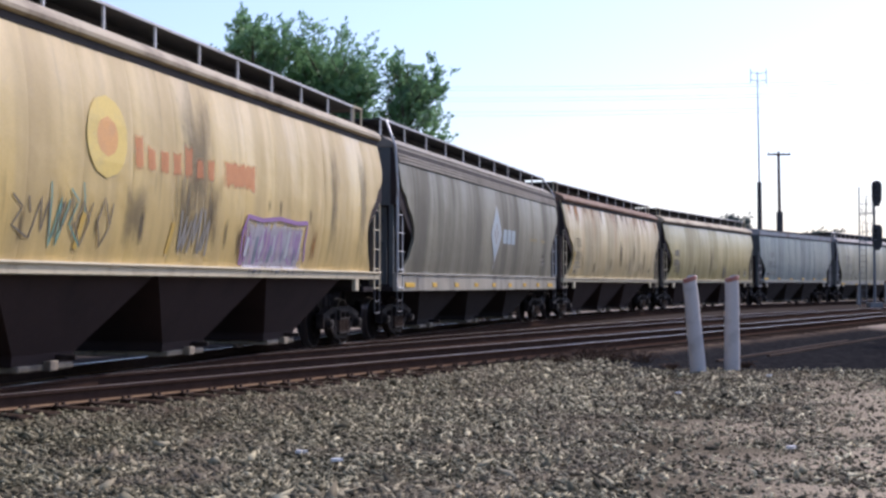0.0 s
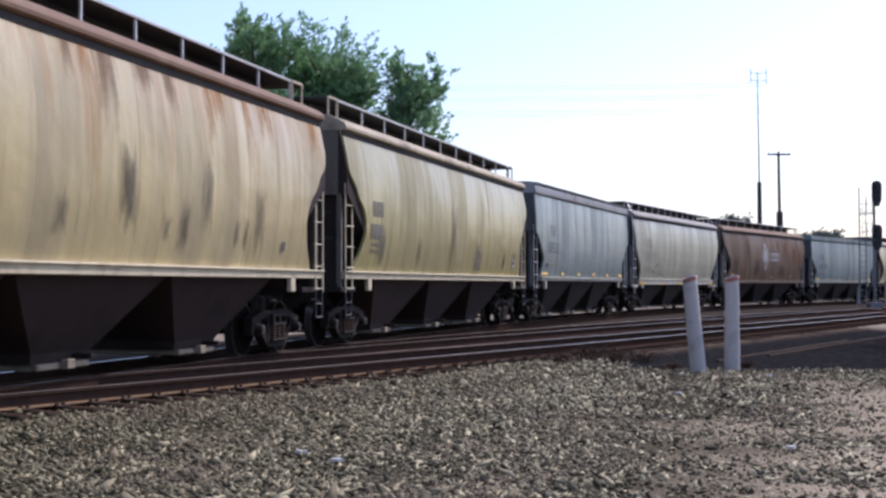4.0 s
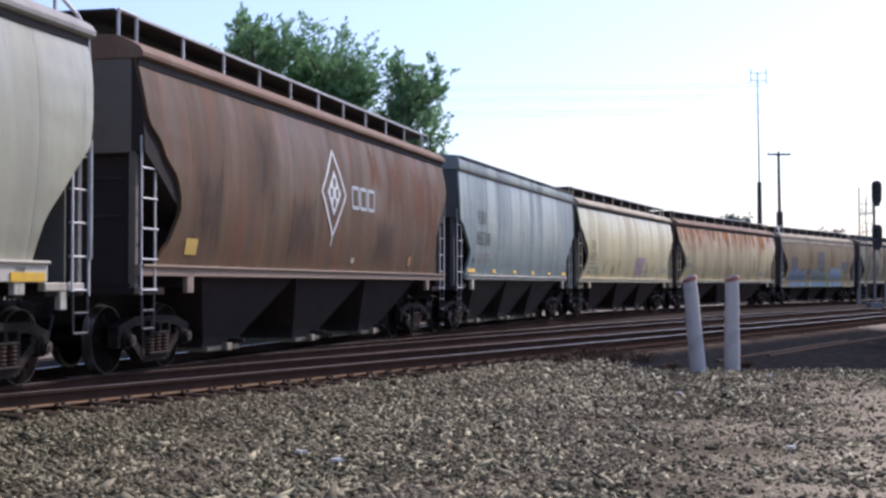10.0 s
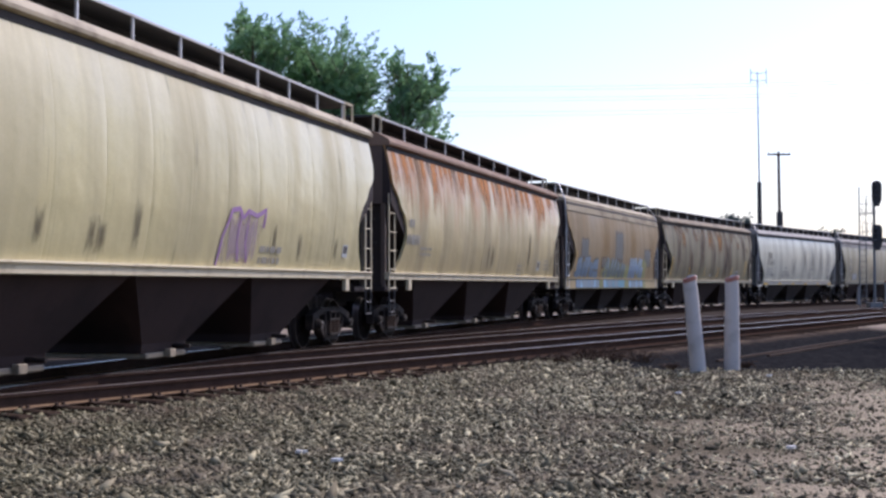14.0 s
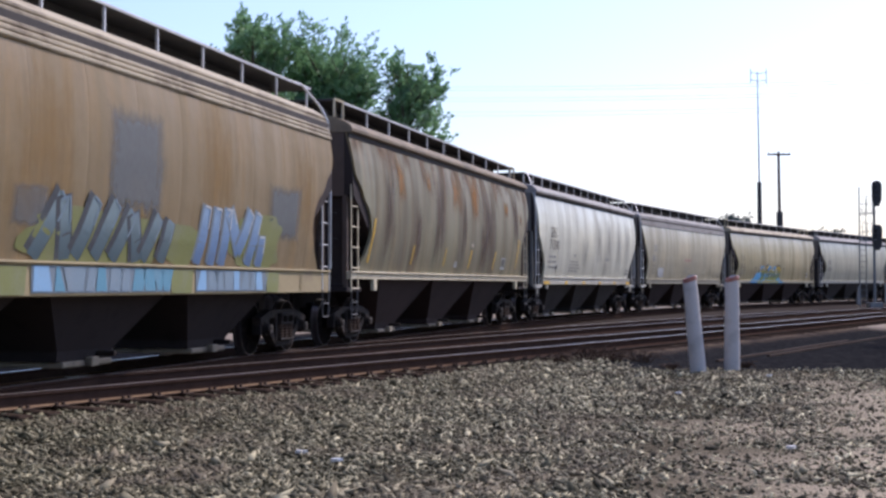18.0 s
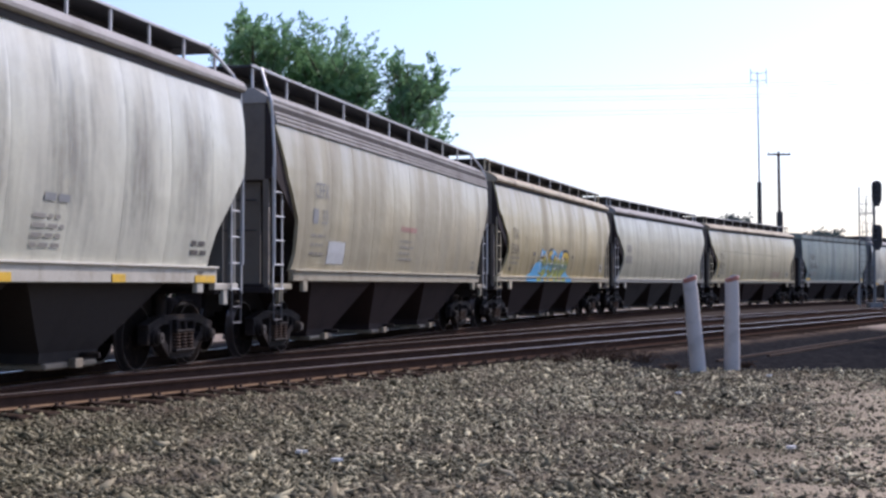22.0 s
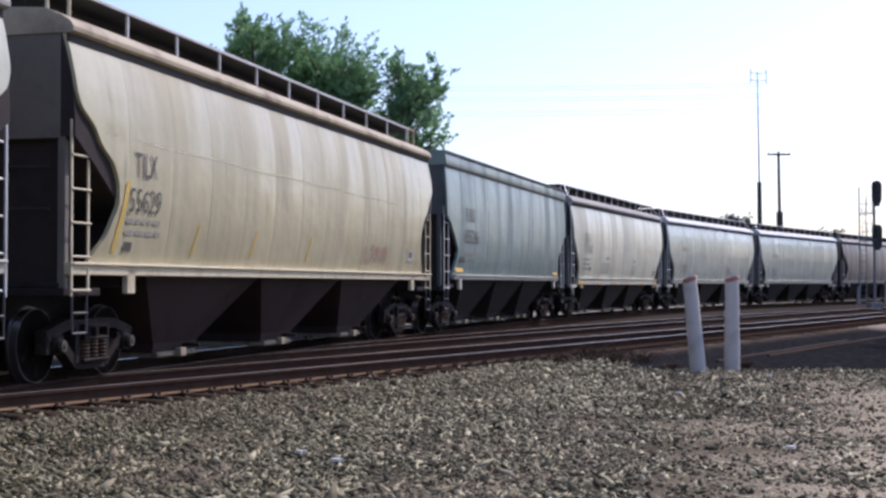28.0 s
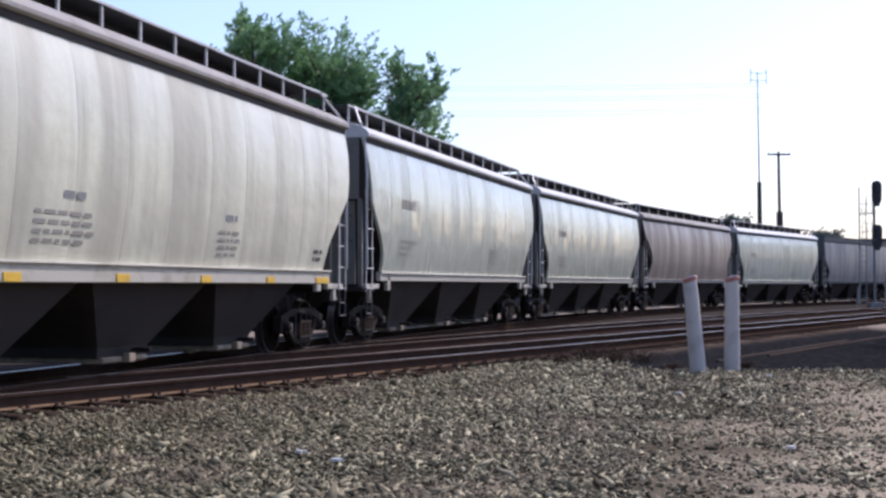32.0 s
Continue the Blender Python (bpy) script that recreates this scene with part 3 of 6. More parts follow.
def gate_mesh():
    s = Shape().box(-0.66, 0.66, -0.9, 0.9, 0.15, 0.23, 0.02).box(-0.1, 0.1, -1.0, -0.9, 0.15, 0.27, 0.01)
    return s.mesh("outlet_gate")


def beam(s, pts, t, y0, y1):
    """A cast member along x, z points, t deep."""
    for (xa, za), (xb, zb) in zip(pts, pts[1:]):
        q = math.hypot(xb - xa, zb - za)
        nx, nz = -(zb - za) / q * t / 2, (xb - xa) / q * t / 2
        ring = [(xa + nx, za + nz), (xb + nx, zb + nz), (xb - nx, zb - nz), (xa - nx, za - nz)]
        c = 0.02
        s.loft([[(x * 0.995, y0, z) for x, z in ring], [(x, y0 + c, z) for x, z in ring], [(x, y1, z) for x, z in ring]])


def frame_mesh():
    """The cast side of a truck: top chord, sloping legs, columns and jaws, open between them."""
    s = Shape()
    beam(s, [(-1.10, 0.575), (-0.62, 0.70), (0.62, 0.70), (1.10, 0.575)], 0.13, -0.09, 0.07)
    beam(s, [(-1.02, 0.60), (-0.62, 0.40), (-0.36, 0.20), (0.36, 0.20), (0.62, 0.40), (1.02, 0.60)], 0.12, -0.085, 0.075)
    for u in (-1, 1):
        beam(s, [(u * 0.38, 0.22), (u * 0.38, 0.68)], 0.10, -0.10, 0.08)
        beam(s, [(u * 1.06, 0.36), (u * 1.06, 0.60)], 0.09, -0.08, 0.07)
        beam(s, [(u * 0.73, 0.38), (u * 0.73, 0.58)], 0.08, -0.08, 0.07)
    s.box(-0.34, 0.34, -0.17, 0.05, 0.235, 0.275)
    return s.mesh("side_frame")


def spring_mesh():
    """A coil spring under the bolster's end."""
    rings = []
    for k in range(11):
        r = 0.088 if k % 2 else 0.06
        rings.append([(r * math.cos(a * 0.6283), -0.09 + r * math.sin(a * 0.6283), 0.275 + 0.0235 * k) for a in range(10)])
    return Shape().loft(rings).mesh("spring")


def bolster_end_mesh():
    """The hollow end of the bolster between the columns."""
    s = Shape().box(-0.32, 0.32, -0.17, 0.05, 0.51, 0.55).box(-0.32, 0.32, -0.17, 0.05, 0.66, 0.70)
    for u in (-0.32, -0.03, 0.26):
        s.box(u, u + 0.06, -0.17, 0.05, 0.545, 0.665)
    return s.box(-0.3, 0.3, -0.05, 0.05, 0.54, 0.67).mesh("bolster_end")


def adapter_mesh():
    """A bearing box with its roller bearing."""
    s = Shape().cyl((0, -0.12, 0), (0, 0.10, 0), 0.115, n=16).cyl((0, -0.17, 0), (0, -0.12, 0), 0.085, 0.10, n=16)
    return s.box(-0.13, 0.13, -0.10, 0.08, 0.085, 0.15, 0.02).mesh("bearing_adapter", smooth=True)


def wheelset_mesh():
    s = Shape()
    for sgn in (-1, 1):
        s.cyl((0, sgn * 0.69, 0), (0, sgn * 0.72, 0), 0.482, n=32)
        s.cyl((0, sgn * 0.72, 0), (0, sgn * 0.82, 0), 0.457, 0.452, n=32)
        s.cyl((0, sgn * 0.81, 0), (0, sgn * 0.835, 0), 0.15, n=14)
        for k in range(5):
            a = k * 1.2566
            s.cyl((0.28 * math.cos(a), sgn * 0.815, 0.28 * math.sin(a)), (0.28 * math.cos(a), sgn * 0.829, 0.28 * math.sin(a)), 0.035, n=8)
    s.cyl((0, -0.85, 0), (0, 0.85, 0), 0.085, n=12)
    return s.mesh("wheelset", smooth=True)


WHEELSETS = {-1: [], 1: []}


def build_truck(car, x):
    me = kept("bolster", lambda: Shape().box(-0.18, 0.18, -1.1, 1.1, 0.5, 0.72).box(-0.3, 0.3, -0.35, 0.35, 0.62, 0.84).mesh("truck_bolster"))
    truck = part("truck", me, TRUCK, car, "cast iron truck with two axles", at=pose(x, 0, 0))
    for sgn in (-1, 1):
        turn = 0 if sgn < 0 else 180
        part("side_frame", kept("sideframe", frame_mesh), TRUCK, truck, at=pose(0, sgn * 1.0, 0, 0, 0, turn))
        for u in (-0.22, 0.0, 0.22):
            part("spring", kept("spring", spring_mesh), RUSTY, truck, "rusty coil spring", at=pose(u, sgn * 1.0 + (0 if sgn < 0 else 0.18), 0))
        part("bolster_end", kept("bolsterend", bolster_end_mesh), TRUCK, truck, at=pose(0, sgn * 1.0, 0, 0, 0, turn))
        w = part("wheelset", kept("wheelset", wheelset_mesh), WHEEL, truck, at=pose(sgn * 0.89, 0, 0.457))
        WHEELSETS[sgn].append(w)
        for u in (-0.89, 0.89):
            part("bearing_adapter", kept("adapter", adapter_mesh), TRUCK, truck, at=pose(u, sgn * 1.0, 0.457, 0, 0, turn))
            part("bearing_cap", kept("bearingcap", lambda: Shape().cyl((0, -0.02, 0), (0, 0.02, 0), 0.075, 0.06, n=12).cyl((0, -0.035, 0), (0, 0.035, 0), 0.03, n=8).mesh("bearing_cap")), POLISH, truck, "worn steel bearing cap", at=pose(u, sgn * 1.185, 0.457))


def text_mesh(body, size):
    cu = bpy.data.curves.new("text", "FONT")
    cu.body, cu.size, cu.align_x = body, size, "LEFT"
    cu.resolution_u = 2
    ob = bpy.data.objects.new("text", cu)
    me = bpy.data.meshes.new_from_object(ob)
    pts = [tuple(v.co) for v in me.vertices]
    faces = [tuple(p.vertices) for p in me.polygons]
    bpy.data.objects.remove(ob)
    bpy.data.meshes.remove(me)
    return pts, faces


def on_shell(style, pts, lift=0.02, floor=0.0):
    """Lays flat shapes, given as x and height, on the camera side of the shell and over the sill below it."""
    out = []
    for x, z in pts:
        z = max(z, floor)
        thick = 0.0072 + (lift - 0.012) * 0.4
        if lift >= 0.04:
            y = wide(style, z) + lift + 0.010
        elif z < 1.470:
            y = (1.542 if z > 1.425 else 1.502) + (lift - 0.012) * 0.4
        else:
            y = wide(style, z) + thick
        out.append((x, -y, z))
    return out


def lettering(car, style, body, x0, x1, z, cap, mat, lift=0.027, name="lettering", end_x=None):
    """Writing with its left and right edge, foot and capital height; end_x: on the end wall instead, read along it."""
    pts, faces = text_mesh(body, 1.0)
    a, b = min(p[0] for p in pts), max(p[0] for p in pts)
    c, d = min(p[1] for p in pts), max(p[1] for p in pts)
    flat = [(x0 + (p[0] - a) / (b - a) * (x1 - x0), z + (p[1] - c) / (d - c) * cap) for p in pts]
    v = [(end_x, -px, pz) for px, pz in flat] if end_x is not None else on_shell(style, flat, lift)
    me = bpy.data.meshes.new(name)
    me.from_pydata(v, [], faces)
    return part(name, me, mat, car)


def strip(style, pts, width, lift, floor=0.0):
    """A brush stroke along the shell."""
    s = Shape()
    fine = []
    for (x0, z0), (x1, z1) in zip(pts, pts[1:]):
        n = max(1, int(math.hypot(x1 - x0, z1 - z0) / 0.08))
        fine += [(x0 + (x1 - x0) * k / n, z0 + (z1 - z0) * k / n) for k in range(n)]
    fine.append(pts[-1])
    left, right = [], []
    for i, p in enumerate(fine):
        a, b = fine[max(0, i - 1)], fine[min(len(fine) - 1, i + 1)]
        dx, dz = b[0] - a[0], b[1] - a[1]
        q = math.hypot(dx, dz) or 1.0
        left.append((p[0] - dz / q * width / 2, p[1] + dx / q * width / 2))
        right.append((p[0] + dz / q * width / 2, p[1] - dx / q * width / 2))
    n = len(fine)
    return s.add(on_shell(style, left + right, lift, floor), [(i, i + 1, n + i + 1, n + i) for i in range(n - 1)])


def patch(style, outline, lift):
    """A filled shape: outline(k) gives left and right x at the height share k; z range first."""
    z0, z1, edges = outline
    s = Shape()
    m = max(2, int((z1 - z0) / 0.07) + 1)
    cols = 4
    pts = []
    for i in range(m + 1):
        k = i / m
        a, b = edges(k)
        pts += [(a + (b - a) * j / cols, z0 + (z1 - z0) * k) for j in range(cols + 1)]
    n = cols + 1
    return s.add(on_shell(style, pts, lift), [(i * n + j, i * n + j + 1, (i + 1) * n + j + 1, (i + 1) * n + j) for i in range(m) for j in range(cols)])


def bars(car, style, x, z, rows, w, mat, h=0.07, gap=0.13, name="stencil"):
    """Small print that cannot be read."""
    r = random.Random(int(x * 100 + z * 10))
    s = Shape()
    for i in range(rows):
        k = x
        while k < x + w * r.uniform(0.75, 1.0):
            d = r.uniform(0.08, 0.28)
            zz = z - i * gap
            q = patch(style, (zz, zz + h, lambda t, a=k, b=k + d: (a, b)), 0.018)
            s.add(q.v, q.f)
            k += d + 0.06
    tagged(part(name, s.mesh(name), mat, car), kind="stuff")


def stain(car, style, x, z, w, h, mat, name="stain"):
    """A soft-edged stain; x, z: its foot's middle."""
    n = STAINED[0] = STAINED[0] + 1
    lift = 0.0125 + 0.0004 * (n % 9)
    part(name, patch(style, (z, z + h, lambda q: (x - w / 2, x + w / 2)), lift).mesh(name), mat, car)


STAINED = [0]


def blob(style, x, z, rx, rz, lift, seed, floor=1.47):
    """A lumpy sprayed cloud."""
    r = random.Random(seed)
    ph = [(k, r.uniform(0.02, 0.09), r.uniform(0, 6.3)) for k in (3, 4, 5, 7, 9)]
    n, pts = 56, [(x, z)]
    for ring in (0.33, 0.67, 1.0):
        for i in range(n):
            a = 2 * math.pi * i / n
            f = ring * (1 + sum(q * math.sin(k * a + p) for k, q, p in ph))
            sx, sz = abs(math.cos(a)) ** 0.6 * (1 if math.cos(a) > 0 else -1), abs(math.sin(a)) ** 0.6 * (1 if math.sin(a) > 0 else -1)
            pts.append((x + rx * f * sx, max(floor, z + rz * f * sz)))
    fs = [(0, 1 + i, 1 + (i + 1) % n) for i in range(n)]
    for j in range(2):
        fs += [(1 + j * n + i, 1 + j * n + (i + 1) % n, 1 + (j + 1) * n + (i + 1) % n, 1 + (j + 1) * n + i) for i in range(n)]
    return Shape().add(on_shell(style, pts, lift), fs)


def fade_mat(name, stops):
    """Spray paint that changes colour with height, as it was sprayed; stops: height and colour."""
    m, nt, b = shader(name, 0.55, 0, 0.4)
    tc = node(nt, "TexCoord").outputs["Object"]
    n = noisy(nt, tc, 2.6, 4)
    z = node(nt, "Math", {0: node(nt, "SeparateXYZ", {0: tc}).outputs[2], 1: node(nt, "MapRange", {0: n, 3: -0.09, 4: 0.09}).outputs[0]}, operation="ADD").outputs[0]
    c = (*stops[0][1], 1)
    for (za, _), (zb, col) in zip(stops, stops[1:]):
        c = mixc(nt, ramp(nt, z, za, zb), c, col)
    c = mixc(nt, node(nt, "MapRange", {0: noisy(nt, tc, 18.0, 3), 1: 0.45, 2: 0.75, 3: 0.0, 4: 0.3}).outputs[0], c, (0.12, 0.12, 0.09))
    nt.links.new(c, b.inputs["Base Color"])
    return m


def letters(car, style, x0, x1, z0, z1, strokes, wide_by, fill, line, hi, edge=0.12, lean=(-0.04, 0.03), name="graffiti", label="fat spray-painted letter shapes"):
    """Sprayed letter shapes from strokes in shares of the word's width and height, with a dark edge and pale glints."""
    a, b, c = Shape(), Shape(), Shape()
    at = lambda p: (x0 + p[0] * (x1 - x0), z0 + p[1] * (z1 - z0))
    for i, st in enumerate(strokes):
        pts = [at(p) for p in st]
        g = strip(style, [(x + lean[0], z + lean[1]) for x, z in pts], wide_by + edge, 0.0170 + 0.022 * i / len(strokes), 1.475)
        a.add(g.v, g.f)
        g = strip(style, pts, wide_by, 0.0170 + 0.022 * (i + 0.5) / len(strokes), 1.475)
        b.add(g.v, g.f)
        if hi:
            (xa, za), (xb, zb) = pts[0], pts[1]
            q = math.hypot(xb - xa, zb - za)
            ox, oz = (zb - za) / q * wide_by * 0.42, -(xb - xa) / q * wide_by * 0.42
            if ox < 0:
                ox, oz = -ox, -oz
            k = min(1.0, 0.30 / q)
            g = strip(style, [(xa - ox * 0.9, za - oz * 0.9), (xa + ox, za + oz), (xa + (xb - xa) * k + ox, za + (zb - za) * k + oz)], 0.035, 0.0398, 1.475)
            c.add(g.v, g.f)
    tagged(part(name, a.mesh(name), line, car, "dark spray-painted outlines"), kind="stuff")
    tagged(part(name, b.mesh(name), fill, car, label), kind="stuff")
    if hi:
        tagged(part(name, c.mesh(name), hi, car, "white sprayed glints"), kind="stuff")


WORD_WILD = [[(0.09, 0.93), (0.15, 0.62), (0.13, 0.35), (0.08, 0.03)], [(0.29, 0.92), (0.23, 0.60), (0.24, 0.30), (0.28, 0.03)], [(0.10, 0.50), (0.26, 0.48)],
             [(0.48, 0.90), (0.39, 0.84), (0.35, 0.62), (0.46, 0.45), (0.50, 0.28), (0.38, 0.20)], [(0.60, 0.88), (0.56, 0.50), (0.55, 0.15)], [(0.55, 0.20), (0.66, 0.18)],
             [(0.69, 0.86), (0.67, 0.45), (0.66, 0.03)], [(0.82, 0.88), (0.80, 0.45), (0.80, 0.03)], [(0.80, 0.84), (0.97, 0.86), (0.95, 0.62), (0.84, 0.46)]]
WORD_FAT = [[(0.22, 0.90), (0.09, 0.72), (0.05, 0.40), (0.04, 0.0)], [(0.10, 0.32), (0.28, 0.44)], [(0.34, 0.84), (0.31, 0.45), (0.30, 0.0)], [(0.34, 0.84), (0.56, 0.92)],
            [(0.47, 0.86), (0.45, 0.45), (0.43, 0.0)], [(0.64, 0.86), (0.62, 0.45), (0.60, 0.0)], [(0.90, 0.84), (0.75, 0.72), (0.72, 0.40), (0.74, 0.06)], [(0.74, 0.06), (0.92, 0.10)]]
WORD_SPIKE = [[(0.18, 0.95), (0.11, 0.50), (0.03, 0.0)], [(0.19, 0.93), (0.21, 0.45), (0.23, 0.0)], [(0.40, 0.95), (0.35, 0.50), (0.29, 0.04)], [(0.54, 0.93), (0.48, 0.50), (0.42, 0.04)],
              [(0.66, 0.80), (0.60, 0.40), (0.54, 0.0)], [(0.67, 0.78), (0.70, 0.40), (0.73, 0.0)], [(0.87, 0.78), (0.82, 0.40), (0.77, 0.04)], [(0.97, 0.72), (0.95, 0.40), (0.92, 0.0)]]
WORD_COMB = [[(0.10, 0.97), (0.08, 0.50), (0.04, 0.0)], [(0.24, 0.96), (0.23, 0.50), (0.22, 0.0)], [(0.38, 0.97), (0.37, 0.50), (0.36, 0.0)], [(0.40, 0.92), (0.50, 0.55), (0.58, 0.25)],
             [(0.70, 0.97), (0.64, 0.60), (0.56, 0.25)], [(0.82, 0.96), (0.78, 0.50), (0.72, 0.0)], [(0.90, 0.55), (0.90, 0.25), (0.89, 0.0)]]


STROKES = [
    [[(0.05, 0.1), (0.3, 0.95), (0.45, 0.25), (0.7, 1.0), (0.95, 0.15)]],
    [[(0.1, 0.9), (0.6, 0.7), (0.2, 0.35), (0.9, 0.1)], [(0.75, 0.95), (0.9, 0.55)]],
    [[(0.0, 0.2), (0.5, 0.05), (0.95, 0.3), (0.7, 0.7), (0.2, 0.65), (0.4, 1.0), (0.9, 0.9)]],
    [[(0.1, 0.0), (0.25, 0.6), (0.1, 1.0)], [(0.35, 0.1), (0.6, 0.85), (0.9, 0.05)]],
    [[(0.05, 0.95), (0.3, 0.05), (0.55, 0.8), (0.65, 0.1), (0.98, 0.7)]],
    [[(0.15, 0.5), (0.5, 1.0), (0.85, 0.5), (0.5, 0.0), (0.15, 0.5)], [(0.85, 0.5), (1.0, 0.9)]],
]


def scrawl(car, style, x0, x1, z0, z1, count, line, seed, thick=0.06, lift=0.0, name="graffiti"):
    """Spray-painted letter-like shapes in bare lines."""
    r = random.Random(seed)
    w = (x1 - x0) / count
    lines = Shape()
    for i in range(count):
        a, lean, ht = x0 + i * w, r.uniform(-0.10, 0.18), r.uniform(0.82, 1.0)
        for st in r.choice(STROKES):
            pts = [(a + (px + r.uniform(-0.07, 0.07)) * w * 0.96 + lean * pz, z0 + (z1 - z0) * min(1.0, max(0.0, pz * ht + r.uniform(-0.05, 0.05)))) for px, pz in st]
            g = strip(style, pts, thick, lift + 0.022)
            lines.add(g.v, g.f)
    tagged(part(name, lines.mesh(name), line, car, "thin spray-painted lines"), kind="stuff")


def build_car(spec):
    """A covered hopper wagon; its origin is at rail height, x along the train, -y towards the camera."""
    style, half = spec["style"], (spec["length"] - 1.437) / 2
    paint, end = spec["paint"], spec.get("end", spec["paint"])
    roofm, sillm = spec.get("roof", paint), spec.get("sill", paint)
    car = thing("hopper_wagon", spec["label"], "freight wagon", "hopper wagons of the train")
    key = (style, round(half, 2))
    body = part("body", kept(("core", *key), lambda: core_mesh(style, half)), END_SHADE, car)
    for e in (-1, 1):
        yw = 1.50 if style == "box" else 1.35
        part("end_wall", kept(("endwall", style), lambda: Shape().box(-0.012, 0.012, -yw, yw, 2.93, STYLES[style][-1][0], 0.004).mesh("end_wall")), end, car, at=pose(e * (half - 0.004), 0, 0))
    n, shape = spec.get("panels", 12), spec.get("cut", style)
    seam = spec.get("seam", 0.004 if style == "box" else 0.008)
    w = 2 * half / n
    for sgn in (-1, 1):
        seed = spec["seed"] if sgn < 0 else 0
        for i in range(n):
            me = kept(("panel", *key, n, i, sgn, shape, seam, seed), lambda: panel_mesh(style, -half, w, i, n, sgn, shape, seam, seed))
            part("panel", me, paint, body)
    part("roof", kept(("roof", *key, bool(spec.get("ribbed"))), lambda: roof_mesh(style, half, spec.get("ribbed"))), roofm, car)
    # dark strips stand in for the shade below the roof edge
    if style != "box":
        zt, wt = STYLES[style][-1]
        for sgn in (-1, 1):
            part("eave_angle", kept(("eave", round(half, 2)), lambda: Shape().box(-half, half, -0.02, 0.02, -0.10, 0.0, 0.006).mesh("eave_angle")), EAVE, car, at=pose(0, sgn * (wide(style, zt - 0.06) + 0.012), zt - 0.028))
    else:
        for sgn in (-1, 1):
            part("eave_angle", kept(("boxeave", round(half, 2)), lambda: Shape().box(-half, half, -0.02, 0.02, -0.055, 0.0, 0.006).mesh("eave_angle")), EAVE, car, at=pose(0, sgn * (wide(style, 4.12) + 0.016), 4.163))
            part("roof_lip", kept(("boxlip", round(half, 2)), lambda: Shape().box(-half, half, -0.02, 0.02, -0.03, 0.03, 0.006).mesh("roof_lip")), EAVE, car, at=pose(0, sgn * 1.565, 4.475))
    if spec.get("ribbed"):
        part("fascia", kept(("fascia", *key), lambda: fascia_mesh(half)), roofm, car, "ribbed sheet under the roof edge")
    zt = STYLES[style][-1][0]
    # roof hatch trough and running boards
    part("hatch_cover", kept(("hatch", *key), lambda: Shape().box(-half + 0.5, half - 0.5, -0.57, 0.57, zt + 0.2, zt + (0.42 if style == "box" else 0.66), 0.03).mesh("hatch_cover")), BLACK if style != "box" else roofm, car)
    if style != "box":
        zb = 4.84
        bl = half - 0.55 if style == "round" else half
        for sgn in (-1, 1):
            board = part("running_board", kept(("board", *key), lambda: Shape().box(-bl - 0.02, bl + 0.02, -0.28, 0.28, zb - 0.035, zb, 0.008).mesh("running_board")), BLACK, car, at=pose(0, sgn * 0.82, 0))
            part("board_edge", kept(("edge", *key), lambda: Shape().box(-bl - 0.03, bl + 0.03, -0.012, 0.012, zb - 0.03, zb + 0.012, 0.004).mesh("board_edge")), GALV, board, at=pose(0, sgn * 0.30, 0))
            m = 14 if style == "slab" and not spec.get("ribbed") else 10
            for i in range(m + 1):
                x = -bl + 0.10 + (2 * bl - 0.20) * i / m
                part("stanchion", kept("stanchion", lambda: Shape().box(-0.024, 0.024, -0.018, 0.018, 4.34, zb - 0.03, 0.004).mesh("stanchion")), spec.get("stanchion", GALV), board, at=pose(x, sgn * 0.27, 0))
        if style == "round":
            for e in (-1, 1):
                for sgn in (-1, 1):
                    part("roof_hoop", kept("roofhoop", lambda: Shape().tube([(-0.26, 0, 4.28), (-0.26, 0, zb), (0.26, 0, zb), (0.26, 0, 4.28)], 0.024, 8).mesh("roof_hoop")), spec.get("ladder", GALV), car, "bent pipe grab hoop", at=pose(e * (half - 0.34), sgn * 1.12, 0))
        for e in (-1, 1):
            part("roof_platform", kept("roofplat", lambda: Shape().box(-0.34, 0.34, -1.12, 1.12, 4.800, 4.836, 0.008).mesh("roof_platform")), BLACK, car, "dark crossover platform", at=pose(e * (half - 0.30), 0, 0))
    # sills along both sides
    sd = spec.get("skirt", 0.15)
    sx = half if style == "round" or spec.get("longsill") else half - 0.95
    for sgn in (-1, 1):
        part("side_sill", kept(("sill", sd, sx), lambda: Shape().box(-sx, sx, -0.05, 0.05, 1.46 - sd, 1.46, 0.012).box(-sx, sx, -0.09, 0.05, 1.43, 1.465, 0.008).mesh("side_sill")), sillm, car, at=pose(0, sgn * 1.45, 0, 0, 0, 0 if sgn < 0 else 180))
        if sx < half:
            for e in (-1, 1):
                part("end_sill", kept("endsill", lambda: Shape().box(-0.46, 0.46, -0.05, 0.05, 1.12, 1.22).box(-0.10, 0.06, -0.04, 0.04, 0.90, 1.13).mesh("end_sill")), sillm if style == "slab" else UNDER, car, at=pose(e * (half - 0.5), sgn * 1.42, 0))
    # end platforms, corner posts and ladders
    for e in (-1, 1):
        part("end_platform", kept("platform", lambda: Shape().box(-0.45, 0.45, -1.42, 1.42, 1.06, 1.16).box(-0.42, -0.36, -1.35, 1.35, 1.16, 1.22).mesh("end_platform")), UNDER, car, at=pose(e * (half - 0.42), 0, 0))
        part("end_bulkhead", kept("bulkhead", lambda: Shape().box(-0.04, 0.04, -1.36, 1.36, 1.16, 2.05, 0.01).box(-0.10, 0.10, -0.12, 0.12, 1.16, 2.3, 0.01).mesh("end_bulkhead")), END_SHADE, car, at=pose(e * (half - 1.55), 0, 0))
